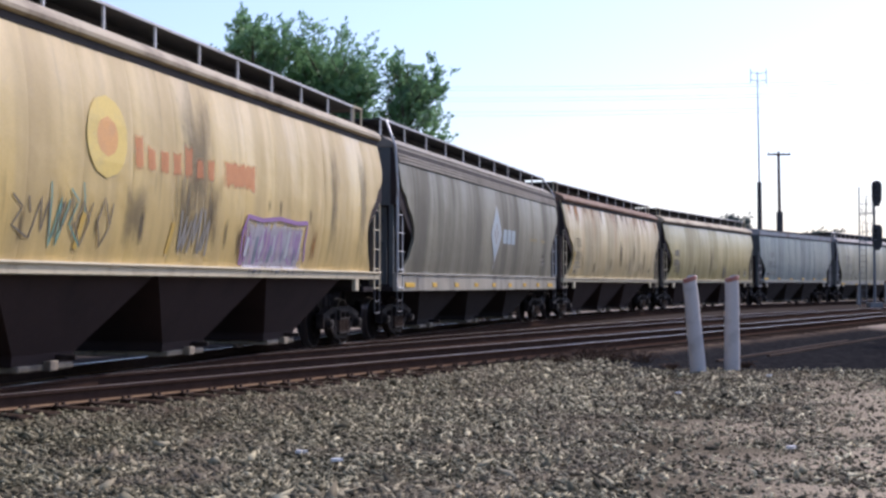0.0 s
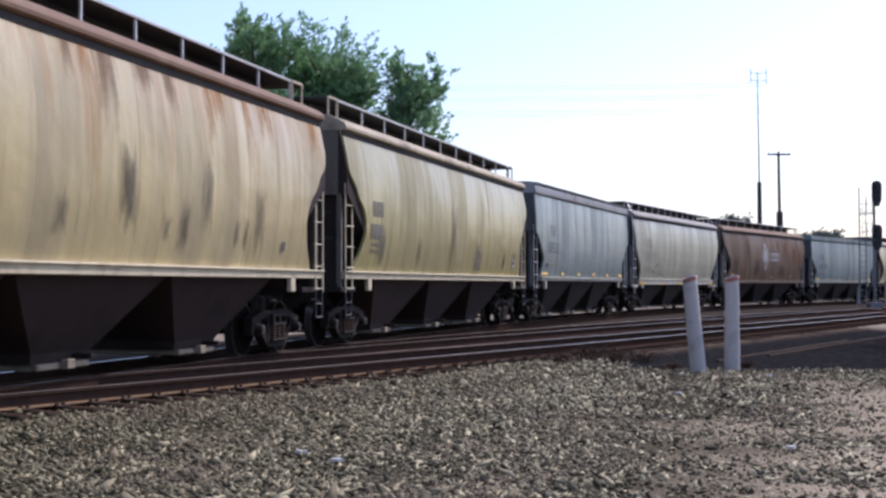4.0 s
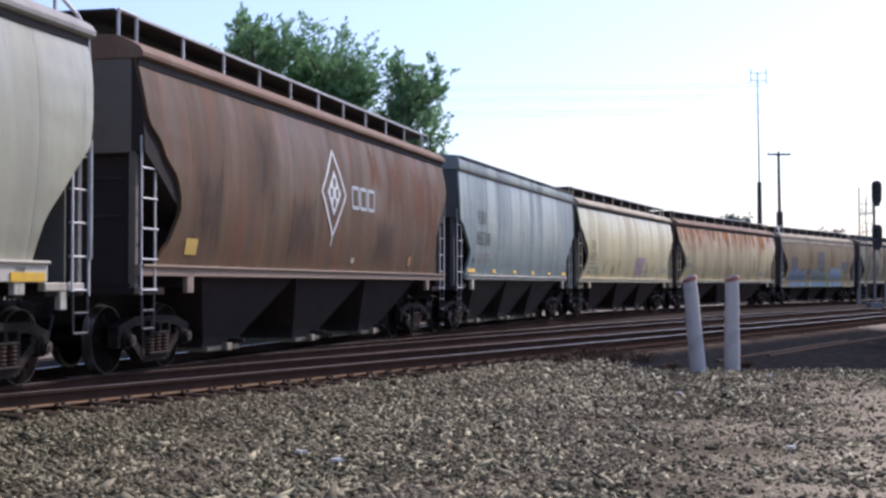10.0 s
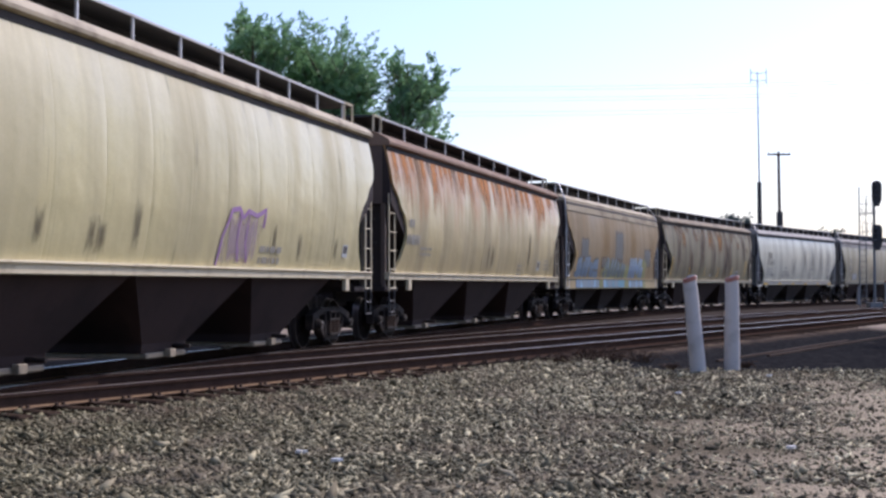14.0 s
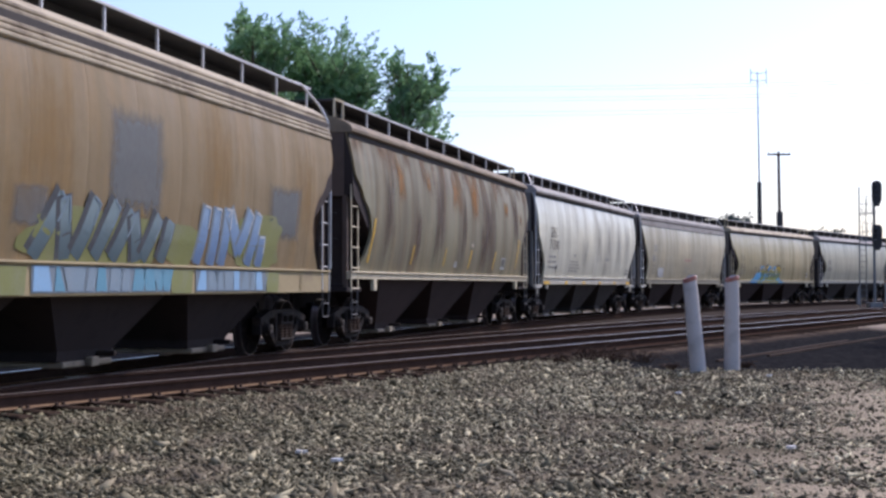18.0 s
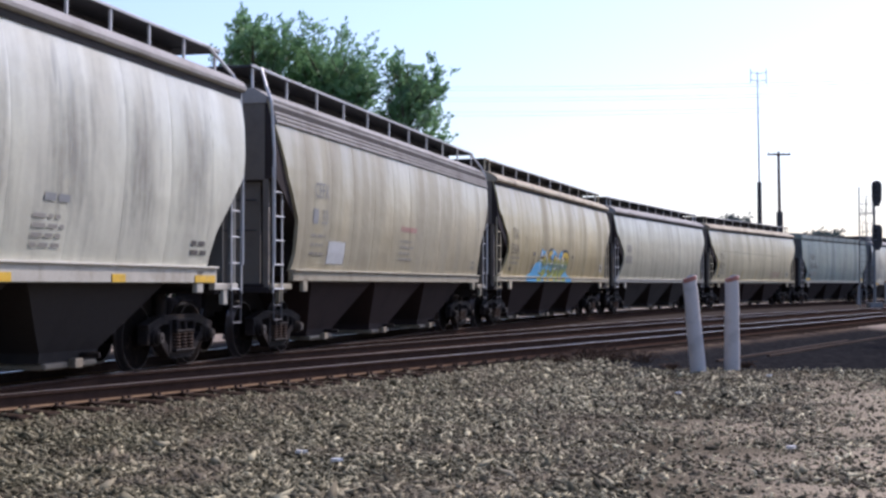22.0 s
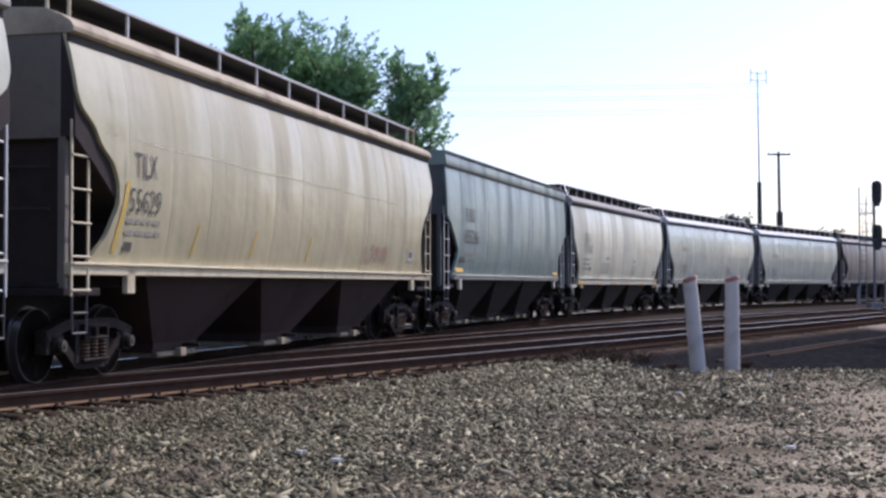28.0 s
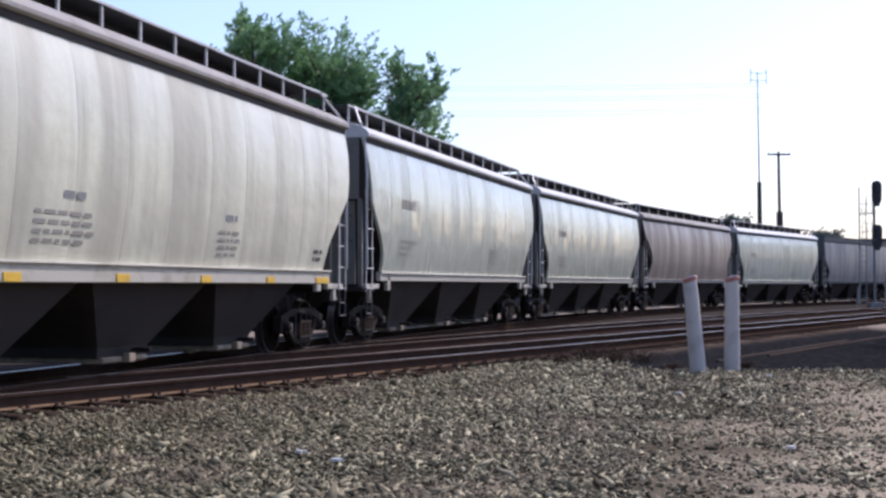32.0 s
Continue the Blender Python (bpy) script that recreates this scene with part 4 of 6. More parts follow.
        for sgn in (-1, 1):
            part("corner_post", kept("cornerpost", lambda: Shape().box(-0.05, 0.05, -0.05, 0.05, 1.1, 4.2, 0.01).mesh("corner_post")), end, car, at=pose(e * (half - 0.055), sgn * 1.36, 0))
            build_ladder(car, spec.get("ladder", GALV), pose(e * half, sgn * 1.50, 0, 0, 0, 180 if e > 0 else 0))
            part("stirrup", kept("stirrup", lambda: Shape().tube([(0.02, 0, 1.1), (0.03, 0, 0.62), (0.37, 0, 0.62), (0.38, 0, 1.1)], 0.016).tube([(0.03, 0, 0.86), (0.37, 0, 0.86)], 0.014).mesh("stirrup")), STIRRUP, car, "dull steel step", at=pose(e * (half - 0.0), sgn * 1.50, 0, 0, 0, 180 if e > 0 else 0))
            part("jacking_pad", kept("pad", lambda: Shape().box(-0.11, 0.11, -0.04, 0.04, 1.08, 1.40, 0.012).cyl((0, -0.046, 1.15), (0, 0.046, 1.15), 0.035, n=10).mesh("jacking_pad")), sillm, car, at=pose(e * (half - 1.55), sgn * 1.46, 0))
        if style != "slab":
            part("end_plate", kept("endplate2", lambda: Shape().box(-0.02, 0.02, -1.30, 1.30, 1.16, 2.95, 0.006).mesh("end_plate")), END_SHADE, car, at=pose(e * (half - 0.12), 0, 0))
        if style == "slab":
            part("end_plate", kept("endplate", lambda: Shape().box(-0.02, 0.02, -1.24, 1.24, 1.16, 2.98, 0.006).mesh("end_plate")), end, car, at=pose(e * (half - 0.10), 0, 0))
            for sgn in (-1, 1):
                part("roof_rail", kept(("bentrail", sgn), lambda: Shape().tube([(-1.1, sgn * 1.10, 4.84), (-0.42, sgn * 1.12, 4.84), (-0.06, sgn * 1.36, 4.46), (0.0, sgn * 1.47, 4.22), (0.0, sgn * 1.52, 3.4), (0.0, sgn * 1.52, 1.5)], 0.026, 8).mesh("roof_rail")), GALV, car, "bent pipe hand rail", at=pose(half, 0, 0) if e > 0 else pose(-half, 0, 0, 0, 0, 180))
        part("grab_iron", kept("grab", lambda: Shape().tube([(0, -1.2, 2.6), (0, 1.2, 2.6)], 0.014).tube([(0, -1.2, 2.1), (0, 1.2, 2.1)], 0.014).mesh("grab_iron")), BLACK, car, at=pose(e * (half - 0.02), 0, 0))
        cp = part("coupler", kept("coupler", lambda: Shape().box(-0.50, 0.28, -0.10, 0.10, 0.72, 0.96, 0.03).box(0.22, 0.54, -0.17, 0.17, 0.68, 1.0, 0.05).box(-0.55, -0.2, -0.28, 0.28, 0.66, 1.06).mesh("coupler")), TRUCK, car, at=pose(e * (half + 0.12), 0, 0, 0, 0, 0 if e > 0 else 180))
        part("air_hose", kept("hose", lambda: Shape().tube([(0, 0.3, 0.8), (0.12, 0.32, 0.6), (0.3, 0.25, 0.42), (0.5, 0.1, 0.4)], 0.022, 8).mesh("air_hose")), BLACK, cp)
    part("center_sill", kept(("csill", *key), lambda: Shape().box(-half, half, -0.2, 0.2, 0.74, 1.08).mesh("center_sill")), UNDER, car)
    # hoppers between the trucks
    span = 2 * half - 4.3
    for i in range(3):
        x = -span / 2 + span * (i + 0.5) / 3
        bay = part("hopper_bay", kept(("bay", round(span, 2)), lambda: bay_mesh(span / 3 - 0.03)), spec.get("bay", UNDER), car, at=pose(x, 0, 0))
        part("outlet_gate", kept("gate", gate_mesh), GATE, bay, "pale worn outlet gate")
        part("gate_spindle", kept("spindle", lambda: Shape().cyl((0.3, -1.12, 0.30), (0.3, 1.12, 0.30), 0.035, n=8).mesh("gate_spindle")), TRUCK, bay)
    for e in (-1, 1):
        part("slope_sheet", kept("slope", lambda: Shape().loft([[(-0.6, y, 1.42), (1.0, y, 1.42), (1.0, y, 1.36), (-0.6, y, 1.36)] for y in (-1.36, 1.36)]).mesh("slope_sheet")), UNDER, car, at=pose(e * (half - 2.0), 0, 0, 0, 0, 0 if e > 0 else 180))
        build_truck(car, e * (half - 1.28))
    # brake gear at one end
    part("brake_wheel", kept("brakewheel", lambda: Shape().tube([(0, 0.28 * math.cos(a * 0.5236), 0.28 * math.sin(a * 0.5236)) for a in range(13)], 0.016).tube([(0, -0.28, 0), (0, 0.28, 0)], 0.012).tube([(0, 0, -0.28), (0, 0, 0.28)], 0.012).mesh("brake_wheel")), BLACK, car, at=pose(half + 0.12, 0.55, 2.5))
    part("brake_cylinder", kept("brakecyl", lambda: Shape().cyl((-0.3, 0, 0), (0.3, 0, 0), 0.15, n=14).cyl((0.3, 0, 0), (0.7, 0, 0), 0.03).box(-0.32, -0.2, -0.2, 0.2, -0.2, 0.2).mesh("brake_cylinder", smooth=True)), UNDER, car, at=pose(-half + 0.75, -0.45, 1.42))
    if spec.get("squares"):
        inset = 0.95 if spec.get("longsill") else 0.45
        for x in np.linspace(-sx + inset, sx - inset, spec["squares"]):
            big = (spec.get("bigends") or spec.get("longsill")) and abs(x) > sx - inset - 0.1
            me = kept(("square", bool(big)), lambda: Shape().box(-0.36 if big else -0.18, 0.36 if big else 0.18, -0.006, 0.006, -0.052, 0.052, 0.002).mesh("reflector"))
            if spec.get("squares_on", "sill") == "sill":
                part("reflector", me, YELLOW, car, "yellow reflective patch", at=pose(float(x), -1.45 - 0.10, 1.455 - sd / 2) if sd < 0.2 else pose(float(x), -1.45 - 0.06, 1.40 - sd / 2))
            else:
                part("reflector", me, YELLOW, car, "yellow reflective patch", at=pose(float(x), -wide(style, 1.58) - 0.012, 1.58, -9, 0, 0))
    return car, half


# ---- the train ----
def paints():
    P = {}
    P["A"] = car_paint("paint_sand", (0.693, 0.510, 0.190), (0.231, 0.163, 0.065), 0.42)
    P["B"] = car_paint("paint_charcoal", (0.235, 0.222, 0.155), (0.074, 0.067, 0.045), 0.75, fine=1.1, rough=0.45, gloss=0.45)
    P["C"] = car_paint("paint_tan_rust", (0.563, 0.465, 0.239), (0.184, 0.148, 0.084), 0.55, rusted=0.5, rust=(0.34, 0.17, 0.04), top=0.10, gloss=0.6)
    P["D"] = car_paint("paint_tan", (0.409, 0.347, 0.137), (0.160, 0.133, 0.052), 0.55)
    P["E"] = car_paint("paint_ice_grey", (0.216, 0.275, 0.265), (0.091, 0.114, 0.105), 0.45)
    P["F"] = car_paint("paint_light_grey", (0.418, 0.409, 0.287), (0.186, 0.181, 0.128), 0.45)
    P["G"] = car_paint("paint_oxide", (0.142, 0.088, 0.046), (0.068, 0.047, 0.031), 0.5, rust=(0.20, 0.07, 0.026), rusted=0.5, rough=0.45, gloss=0.25)
    P["H"] = car_paint("paint_blue_grey", (0.219, 0.285, 0.275), (0.105, 0.133, 0.127), 0.42)
    P["I"] = car_paint("paint_cream", (0.586, 0.518, 0.277), (0.252, 0.211, 0.105), 0.42)
    P["J"] = car_paint("paint_rusted_cream", (0.500, 0.420, 0.217), (0.200, 0.155, 0.081), 0.6, rust=(0.36, 0.16, 0.04), rusted=0.75, top=0.2, gloss=0.6)
    P["K"] = car_paint("paint_brown_grey", (0.233, 0.169, 0.083), (0.130, 0.098, 0.057), 0.25, rust=(0.31, 0.19, 0.065), rusted=0.3, rough=0.5, gloss=0.35)
    P["L"] = car_paint("paint_drab", (0.210, 0.195, 0.114), (0.080, 0.061, 0.039), 0.72, rust=(0.34, 0.20, 0.07), rusted=0.25, fine=1.1, rough=0.5, gloss=0.35)
    P["M"] = car_paint("paint_white_grey", (0.622, 0.613, 0.484), (0.287, 0.269, 0.200), 0.42)
    P["N"] = car_paint("paint_pale_stone", (0.424, 0.375, 0.239), (0.185, 0.158, 0.099), 0.4)
    P["O"] = car_paint("paint_khaki", (0.424, 0.353, 0.177), (0.164, 0.130, 0.061), 0.55)
    P["P"] = car_paint("paint_stone_grey", (0.461, 0.446, 0.319), (0.218, 0.201, 0.141), 0.5, fine=1.2)
    P["Q"] = car_paint("paint_ivory", (0.517, 0.461, 0.280), (0.207, 0.179, 0.105), 0.42)
    P["R"] = car_paint("paint_slate_blue", (0.174, 0.244, 0.225), (0.087, 0.117, 0.106), 0.45)
    P["S"] = car_paint("paint_chalk", (0.694, 0.682, 0.519), (0.260, 0.238, 0.175), 0.55, fine=0.9)
    P["T"] = car_paint("paint_silver_grey", (0.531, 0.564, 0.458), (0.260, 0.277, 0.212), 0.35, rough=0.09, gloss=1.0)
    P["V"] = car_paint("paint_taupe", (0.300, 0.252, 0.211), (0.130, 0.108, 0.088), 0.6, gloss=0.4)
    P["X"] = car_paint("paint_dark_slate", (0.15, 0.165, 0.19), (0.07, 0.075, 0.085), 0.4)
    return P


def build_train():
    P = paints()
    pale = plain("roof_tan", (0.41, 0.345, 0.235), 0.8, dirt=(0.13, 0.095, 0.058), amount=0.95, scale=1.1)
    rustroof = plain("roof_rust", (0.175, 0.10, 0.06), 0.85, dirt=(0.26, 0.18, 0.12), amount=0.7, scale=1.2)
    dustroof = plain("roof_dust", (0.33, 0.31, 0.28), 0.85, dirt=(0.14, 0.12, 0.10), amount=0.7, scale=1.2)
    brownroof = plain("roof_brown", (0.22, 0.17, 0.11), 0.85, dirt=(0.09, 0.068, 0.045), amount=0.85, scale=1.1)
    taupe = plain("roof_taupe", (0.26, 0.235, 0.19), 0.8, dirt=(0.13, 0.115, 0.09), amount=0.7, scale=1.2)
    sootsill = car_paint("sill_soot", (0.36, 0.33, 0.265), (0.13, 0.115, 0.085), 0.6, fine=1.3)
    silver = plain("roof_silver", (0.55, 0.55, 0.53), 0.5, dirt=(0.3, 0.29, 0.27), amount=0.5, scale=1.2)
    # end walls: colours darker than the sides, with their shade mixed in
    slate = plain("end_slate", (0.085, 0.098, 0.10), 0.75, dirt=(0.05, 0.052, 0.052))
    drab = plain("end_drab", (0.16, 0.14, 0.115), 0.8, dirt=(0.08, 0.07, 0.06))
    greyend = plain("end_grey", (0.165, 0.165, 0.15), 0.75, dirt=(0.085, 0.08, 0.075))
    skirt = plain("sill_white", (0.47, 0.44, 0.36), 0.6, dirt=(0.25, 0.20, 0.13), amount=0.6)
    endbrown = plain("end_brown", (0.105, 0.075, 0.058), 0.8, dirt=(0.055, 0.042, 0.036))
    tansill = plain("sill_tan", (0.34, 0.30, 0.21), 0.7, dirt=(0.19, 0.15, 0.09), amount=0.6)
    patchroof = plain("roof_patchy", (0.37, 0.385, 0.385), 0.7, dirt=(0.22, 0.12, 0.07), amount=0.95, scale=0.9)
    sandsill = plain("sill_sand", (0.60, 0.52, 0.35), 0.7, dirt=(0.3, 0.23, 0.14), amount=0.6)
    bluesill = plain("sill_sprayed", (0.34, 0.27, 0.14), 0.75, dirt=(0.20, 0.15, 0.09), amount=0.7, scale=2)
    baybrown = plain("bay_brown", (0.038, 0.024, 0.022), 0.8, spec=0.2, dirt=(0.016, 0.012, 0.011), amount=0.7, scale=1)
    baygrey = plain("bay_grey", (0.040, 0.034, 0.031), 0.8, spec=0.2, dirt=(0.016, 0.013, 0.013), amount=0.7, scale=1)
    cream = "cream sand-coloured covered hopper wagon with rounded sides"
    specs = {
        "A": dict(length=17.9, style="round", label="sand yellow covered hopper wagon with graffiti and sun emblem", roof=pale, sill=sandsill, end=drab, bay=baybrown, panels=13, ladder=sandsill),
        "B": dict(seam=0.006, length=19.37, style="slab", label="sooty grey-brown covered hopper wagon with white diamond emblem", roof=taupe, sill=sootsill, end=slate, squares=9, skirt=0.40, panels=14, cut="round", longsill=True, ribbed=True),
        "C": dict(length=17.9, style="round", label="rust-streaked tan covered hopper wagon", roof=rustroof, sill=sandsill, end=endbrown, bay=baybrown, panels=13, ladder=sandsill),
        "D": dict(length=18.49, style="round", label="plain dusty tan covered hopper wagon", roof=pale, sill=sandsill, end=drab, bay=baybrown, panels=13, ladder=sandsill),
        "E": dict(length=16.55, style="box", label="ice grey covered hopper wagon with rusty roof band", roof=patchroof, sill=skirt, end=slate, squares=6, squares_on="shell", bigends=True, panels=11, skirt=0.12, bay=baygrey),
        "F": dict(length=17.28, style="slab", label="light grey covered hopper wagon with yellow reflectors", roof=dustroof, sill=skirt, end=greyend, squares=5, bigends=True, skirt=0.24, panels=12, bay=baygrey),
        "G": dict(seam=0.003, length=17.78, style="round", label="oxide brown covered hopper wagon with white diamond emblem", roof=rustroof, sill=plain("sill_oxide", (0.27, 0.195, 0.14), 0.8, dirt=(0.33, 0.26, 0.19), amount=0.6), end=drab, panels=12),
        "H": dict(length=16.52, style="box", label="blue-grey slab-sided covered hopper wagon", sill=skirt, end=slate, squares=6, squares_on="shell", bigends=True, panels=11, skirt=0.12, bay=baygrey),
        "I": dict(length=18.03, style="round", label="cream covered hopper wagon with purple graffiti", roof=pale, sill=sandsill, end=drab, bay=baybrown, panels=13, ladder=sandsill),
        "J": dict(length=20.39, style="round", label="cream covered hopper wagon heavily streaked with orange rust", roof=rustroof, sill=sandsill, end=endbrown, bay=baybrown, panels=14, ladder=sandsill),
        "K": dict(seam=0.006, length=17.39, style="slab", label="brown covered hopper wagon with blue graffiti along its side", roof=pale, sill=bluesill, end=endbrown, panels=12, skirt=0.40, cut="round", longsill=True, ribbed=True),
        "L": dict(length=18.38, style="round", label="drab weathered brown covered hopper wagon", roof=brownroof, sill=sandsill, end=endbrown, bay=baybrown, panels=13, ladder=sandsill),
        "M": dict(length=17.69, style="slab", label="white-grey covered hopper wagon with yellow reflectors", roof=dustroof, sill=skirt, end=greyend, squares=6, bigends=True, skirt=0.24, panels=12, bay=baygrey),
        "N": dict(length=17.48, style="slab", label="pale stone covered hopper wagon with ribbed roof band", roof=dustroof, sill=tansill, end=drab, panels=12, skirt=0.2, ribbed=True, bay=baybrown, cut="slant"),
        "O": dict(length=18.26, style="round", label="khaki covered hopper wagon with blue and yellow graffiti", roof=pale, sill=sandsill, end=drab, bay=baybrown, panels=13, ladder=sandsill),
        "P": dict(length=17.9, style="round", label="stone grey covered hopper wagon with rain streaks", roof=dustroof, sill=skirt, end=drab, bay=baygrey, panels=13),
        "Q": dict(length=18.31, style="round", label="ivory covered hopper wagon with dark stencils", roof=pale, sill=sandsill, end=drab, bay=baybrown, panels=13, ladder=sandsill),
        "R": dict(length=16.51, style="box", label="slate blue slab-sided covered hopper wagon", sill=skirt, end=slate, squares=2, squares_on="shell", bigends=True, panels=11, skirt=0.12),
        "S": dict(length=17.26, style="slab", label="chalk white covered hopper wagon with yellow reflectors", roof=dustroof, sill=skirt, end=greyend, squares=6, bigends=True, skirt=0.24, panels=12, bay=baygrey),
        "T": dict(length=18.04, style="slab", label="glossy silver-grey covered hopper wagon", roof=silver, sill=skirt, end=greyend, skirt=0.18, panels=12, bay=baygrey),
        "U": dict(length=17.75, style="slab", label="glossy silver-grey covered hopper wagon", roof=silver, sill=skirt, end=greyend, skirt=0.18, panels=12, bay=baygrey),
        "V": dict(seam=0.004, length=18.03, style="round", label="taupe brown covered hopper wagon", roof=dustroof, sill=dustroof, end=drab, panels=13),
        "W": dict(length=17.8, style="slab", label="glossy silver-grey covered hopper wagon", roof=silver, sill=skirt, end=greyend, skirt=0.18, panels=12, bay=baygrey),
        "X": dict(length=17.9, style="box", label="dark slate covered hopper wagon", roof=slate, sill=slate, end=slate, panels=11),
        "Y": dict(length=17.9, style="slab", label="silver-grey covered hopper wagon", roof=silver, sill=skirt, end=greyend, skirt=0.18, panels=12, bay=baygrey),
    }
    train, start = [], 0.0
    for k, sp in specs.items():
        sp["paint"], sp["seed"] = P[k if k in P else "T"], len(train) + 1
        car, half = build_car(sp)
        train.append((car, start + sp["length"] / 2, half - 1.75))
        start += sp["length"]
        dress(k, car, sp["style"], half)
    return train


def sprays():
    S = {}
    for k, c in dict(orange=(0.68, 0.36, 0.12), sunyellow=(0.72, 0.54, 0.15), white=(0.75, 0.75, 0.74), paleblue=(0.37, 0.45, 0.48), chalk=(0.46, 0.48, 0.47), grey=(0.24, 0.245, 0.235),
                     purple=(0.30, 0.16, 0.34), mauve=(0.42, 0.33, 0.36), oldochre=(0.30, 0.24, 0.11), green=(0.16, 0.34, 0.27), sky=(0.22, 0.40, 0.58), cyan=(0.08, 0.38, 0.66),
                     lime=(0.48, 0.50, 0.09), moss=(0.19, 0.20, 0.06), haze=(0.185, 0.255, 0.30), dusk=(0.15, 0.245, 0.36), teal=(0.10, 0.27, 0.36), dark=(0.05, 0.055, 0.06), ochre=(0.60, 0.40, 0.08), steel=(0.16, 0.205, 0.235), overspray=(0.62, 0.56, 0.43), fadedred=(0.42, 0.22, 0.18), fadedorange=(0.66, 0.30, 0.14), slategrey=(0.13, 0.14, 0.14), dim=(0.17, 0.15, 0.11), faded=(0.29, 0.27, 0.225), palegrey=(0.50, 0.53, 0.53)).items():
        S[k] = plain("spray_" + k, c, 0.6, dirt=tuple(0.6 * x + 0.1 for x in c), amount=0.6, scale=2.5)
    for k, c in dict(redstain=(0.20, 0.082, 0.036), coverup=(0.15, 0.165, 0.165), oldpaint=(0.34, 0.22, 0.07), orangestain=(0.29, 0.135, 0.032), brownstain=(0.095, 0.062, 0.045), greasestain=(0.06, 0.05, 0.04), palestain=(0.5, 0.45, 0.34)).items():
        S[k] = stain_mat("stain_" + k, c, {"coverup": 0.72, "oldpaint": 0.8, "palestain": 0.8, "orangestain": 0.72, "brownstain": 0.68, "redstain": 0.65}.get(k, 0.55), soft=0.45 if k in ("coverup", "oldpaint") else 1.0, ragged=0.35 if k in ("coverup", "oldpaint") else 1.0)
    S["rustrun"] = stain_mat("rust_run", (0.40, 0.155, 0.030), 0.95, True, soft=1.0)
    S["darkrun"] = stain_mat("dark_rust_run", (0.17, 0.095, 0.045), 0.6, True, soft=1.0)
    S["softrun"] = stain_mat("soft_rust_run", (0.38, 0.18, 0.05), 0.78, True, soft=1.1)
    S["film"] = stain_mat("grey_film", (0.27, 0.26, 0.23), 0.5, soft=1.3)
    S["orangehaze"] = stain_mat("worn_orange", (0.64, 0.25, 0.11), 0.55, soft=0.35, ragged=0.7)
    S["mauvehaze"] = stain_mat("worn_mauve", (0.36, 0.27, 0.33), 0.55, soft=0.5)
    S["lilachaze"] = stain_mat("worn_lilac", (0.40, 0.385, 0.42), 0.85, soft=0.35, ragged=0.6)
    S["greypatch"] = stain_mat("grey_patch", (0.55, 0.56, 0.54), 0.8, soft=0.25, ragged=0.15)
    S["mist"] = stain_mat("overspray_mist", (0.62, 0.57, 0.42), 0.5, soft=0.4)
    S["ochrefade"] = stain_mat("ochre_fade", (0.34, 0.20, 0.06), 0.42, soft=1.2)
    S["smear"] = stain_mat("grease_smear", (0.13, 0.115, 0.085), 0.5, soft=1.0)
    return S


SPRAY = {}


def diamond(car, style, x, z, w, h, mat, solid, inner):
    def edges(k, a=w / 2):
        return (x - a * (1 - abs(2 * k - 1)), x + a * (1 - abs(2 * k - 1)))
    if solid:
        part("emblem", patch(style, (z - h / 2, z + h / 2, edges), 0.018).mesh("emblem"), mat, car, "white diamond emblem")
        mark = inner
    else:
        pts = [(x, z - h / 2), (x + w / 2, z), (x, z + h / 2), (x - w / 2, z), (x, z - h / 2)]
        part("emblem", strip(style, pts, 0.07, 0.018).mesh("emblem"), mat, car, "white diamond outline emblem")
        mark = mat
    if solid:
        def inside(f):
            return lambda k, a=w * f / 2: (x - a * (1 - abs(2 * k - 1)), x + a * (1 - abs(2 * k - 1)))
        part("emblem", patch(style, (z - h * 0.44, z + h * 0.44, inside(0.86)), 0.021).mesh("emblem"), SPRAY["paleblue"], car, "pale blue diamond field")
        part("emblem", patch(style, (z - h * 0.27, z + h * 0.25, inside(0.56)), 0.024).mesh("emblem"), mat, car)
        q = Shape()
        for dx, dz in ((0.0, 0.19), (0.0, -0.19), (-0.155, 0.0), (0.155, 0.0)):
            g = patch(style, (z + dz - 0.09, z + dz + 0.09, lambda k, dx=dx: (x + dx - 0.075, x + dx + 0.075)), 0.027)
            q.add(g.v, g.f)
        part("emblem", q.mesh("emblem"), SPRAY["grey"], car, "four dark checks")
        part("emblem", strip(style, [(x, z - h / 2), (x - 0.02, z - h / 2 - 0.22)], 0.05, 0.018).mesh("emblem"), mat, car, "paint run below the emblem")
    else:
        part("emblem", patch(style, (z - h * 0.27, z + h * 0.27, lambda k, a=w * 0.28: (x - a * (1 - abs(2 * k - 1)), x + a * (1 - abs(2 * k - 1)))), 0.021).mesh("emblem"), mark, car, "white inner diamond")
        q = Shape()
        for dx, dz in ((0.0, 0.19), (0.0, -0.19), (-0.155, 0.0), (0.155, 0.0)):
            g = patch(style, (z + dz - 0.085, z + dz + 0.085, lambda k, dx=dx: (x + dx - 0.07, x + dx + 0.07)), 0.027)
            q.add(g.v, g.f)
        part("emblem", q.mesh("emblem"), LETTER, car, "four dark checks")
        part("emblem", strip(style, [(x, z - h / 2), (x - 0.02, z - h / 2 - 0.2)], 0.05, 0.018).mesh("emblem"), mark, car, "paint run below the emblem")


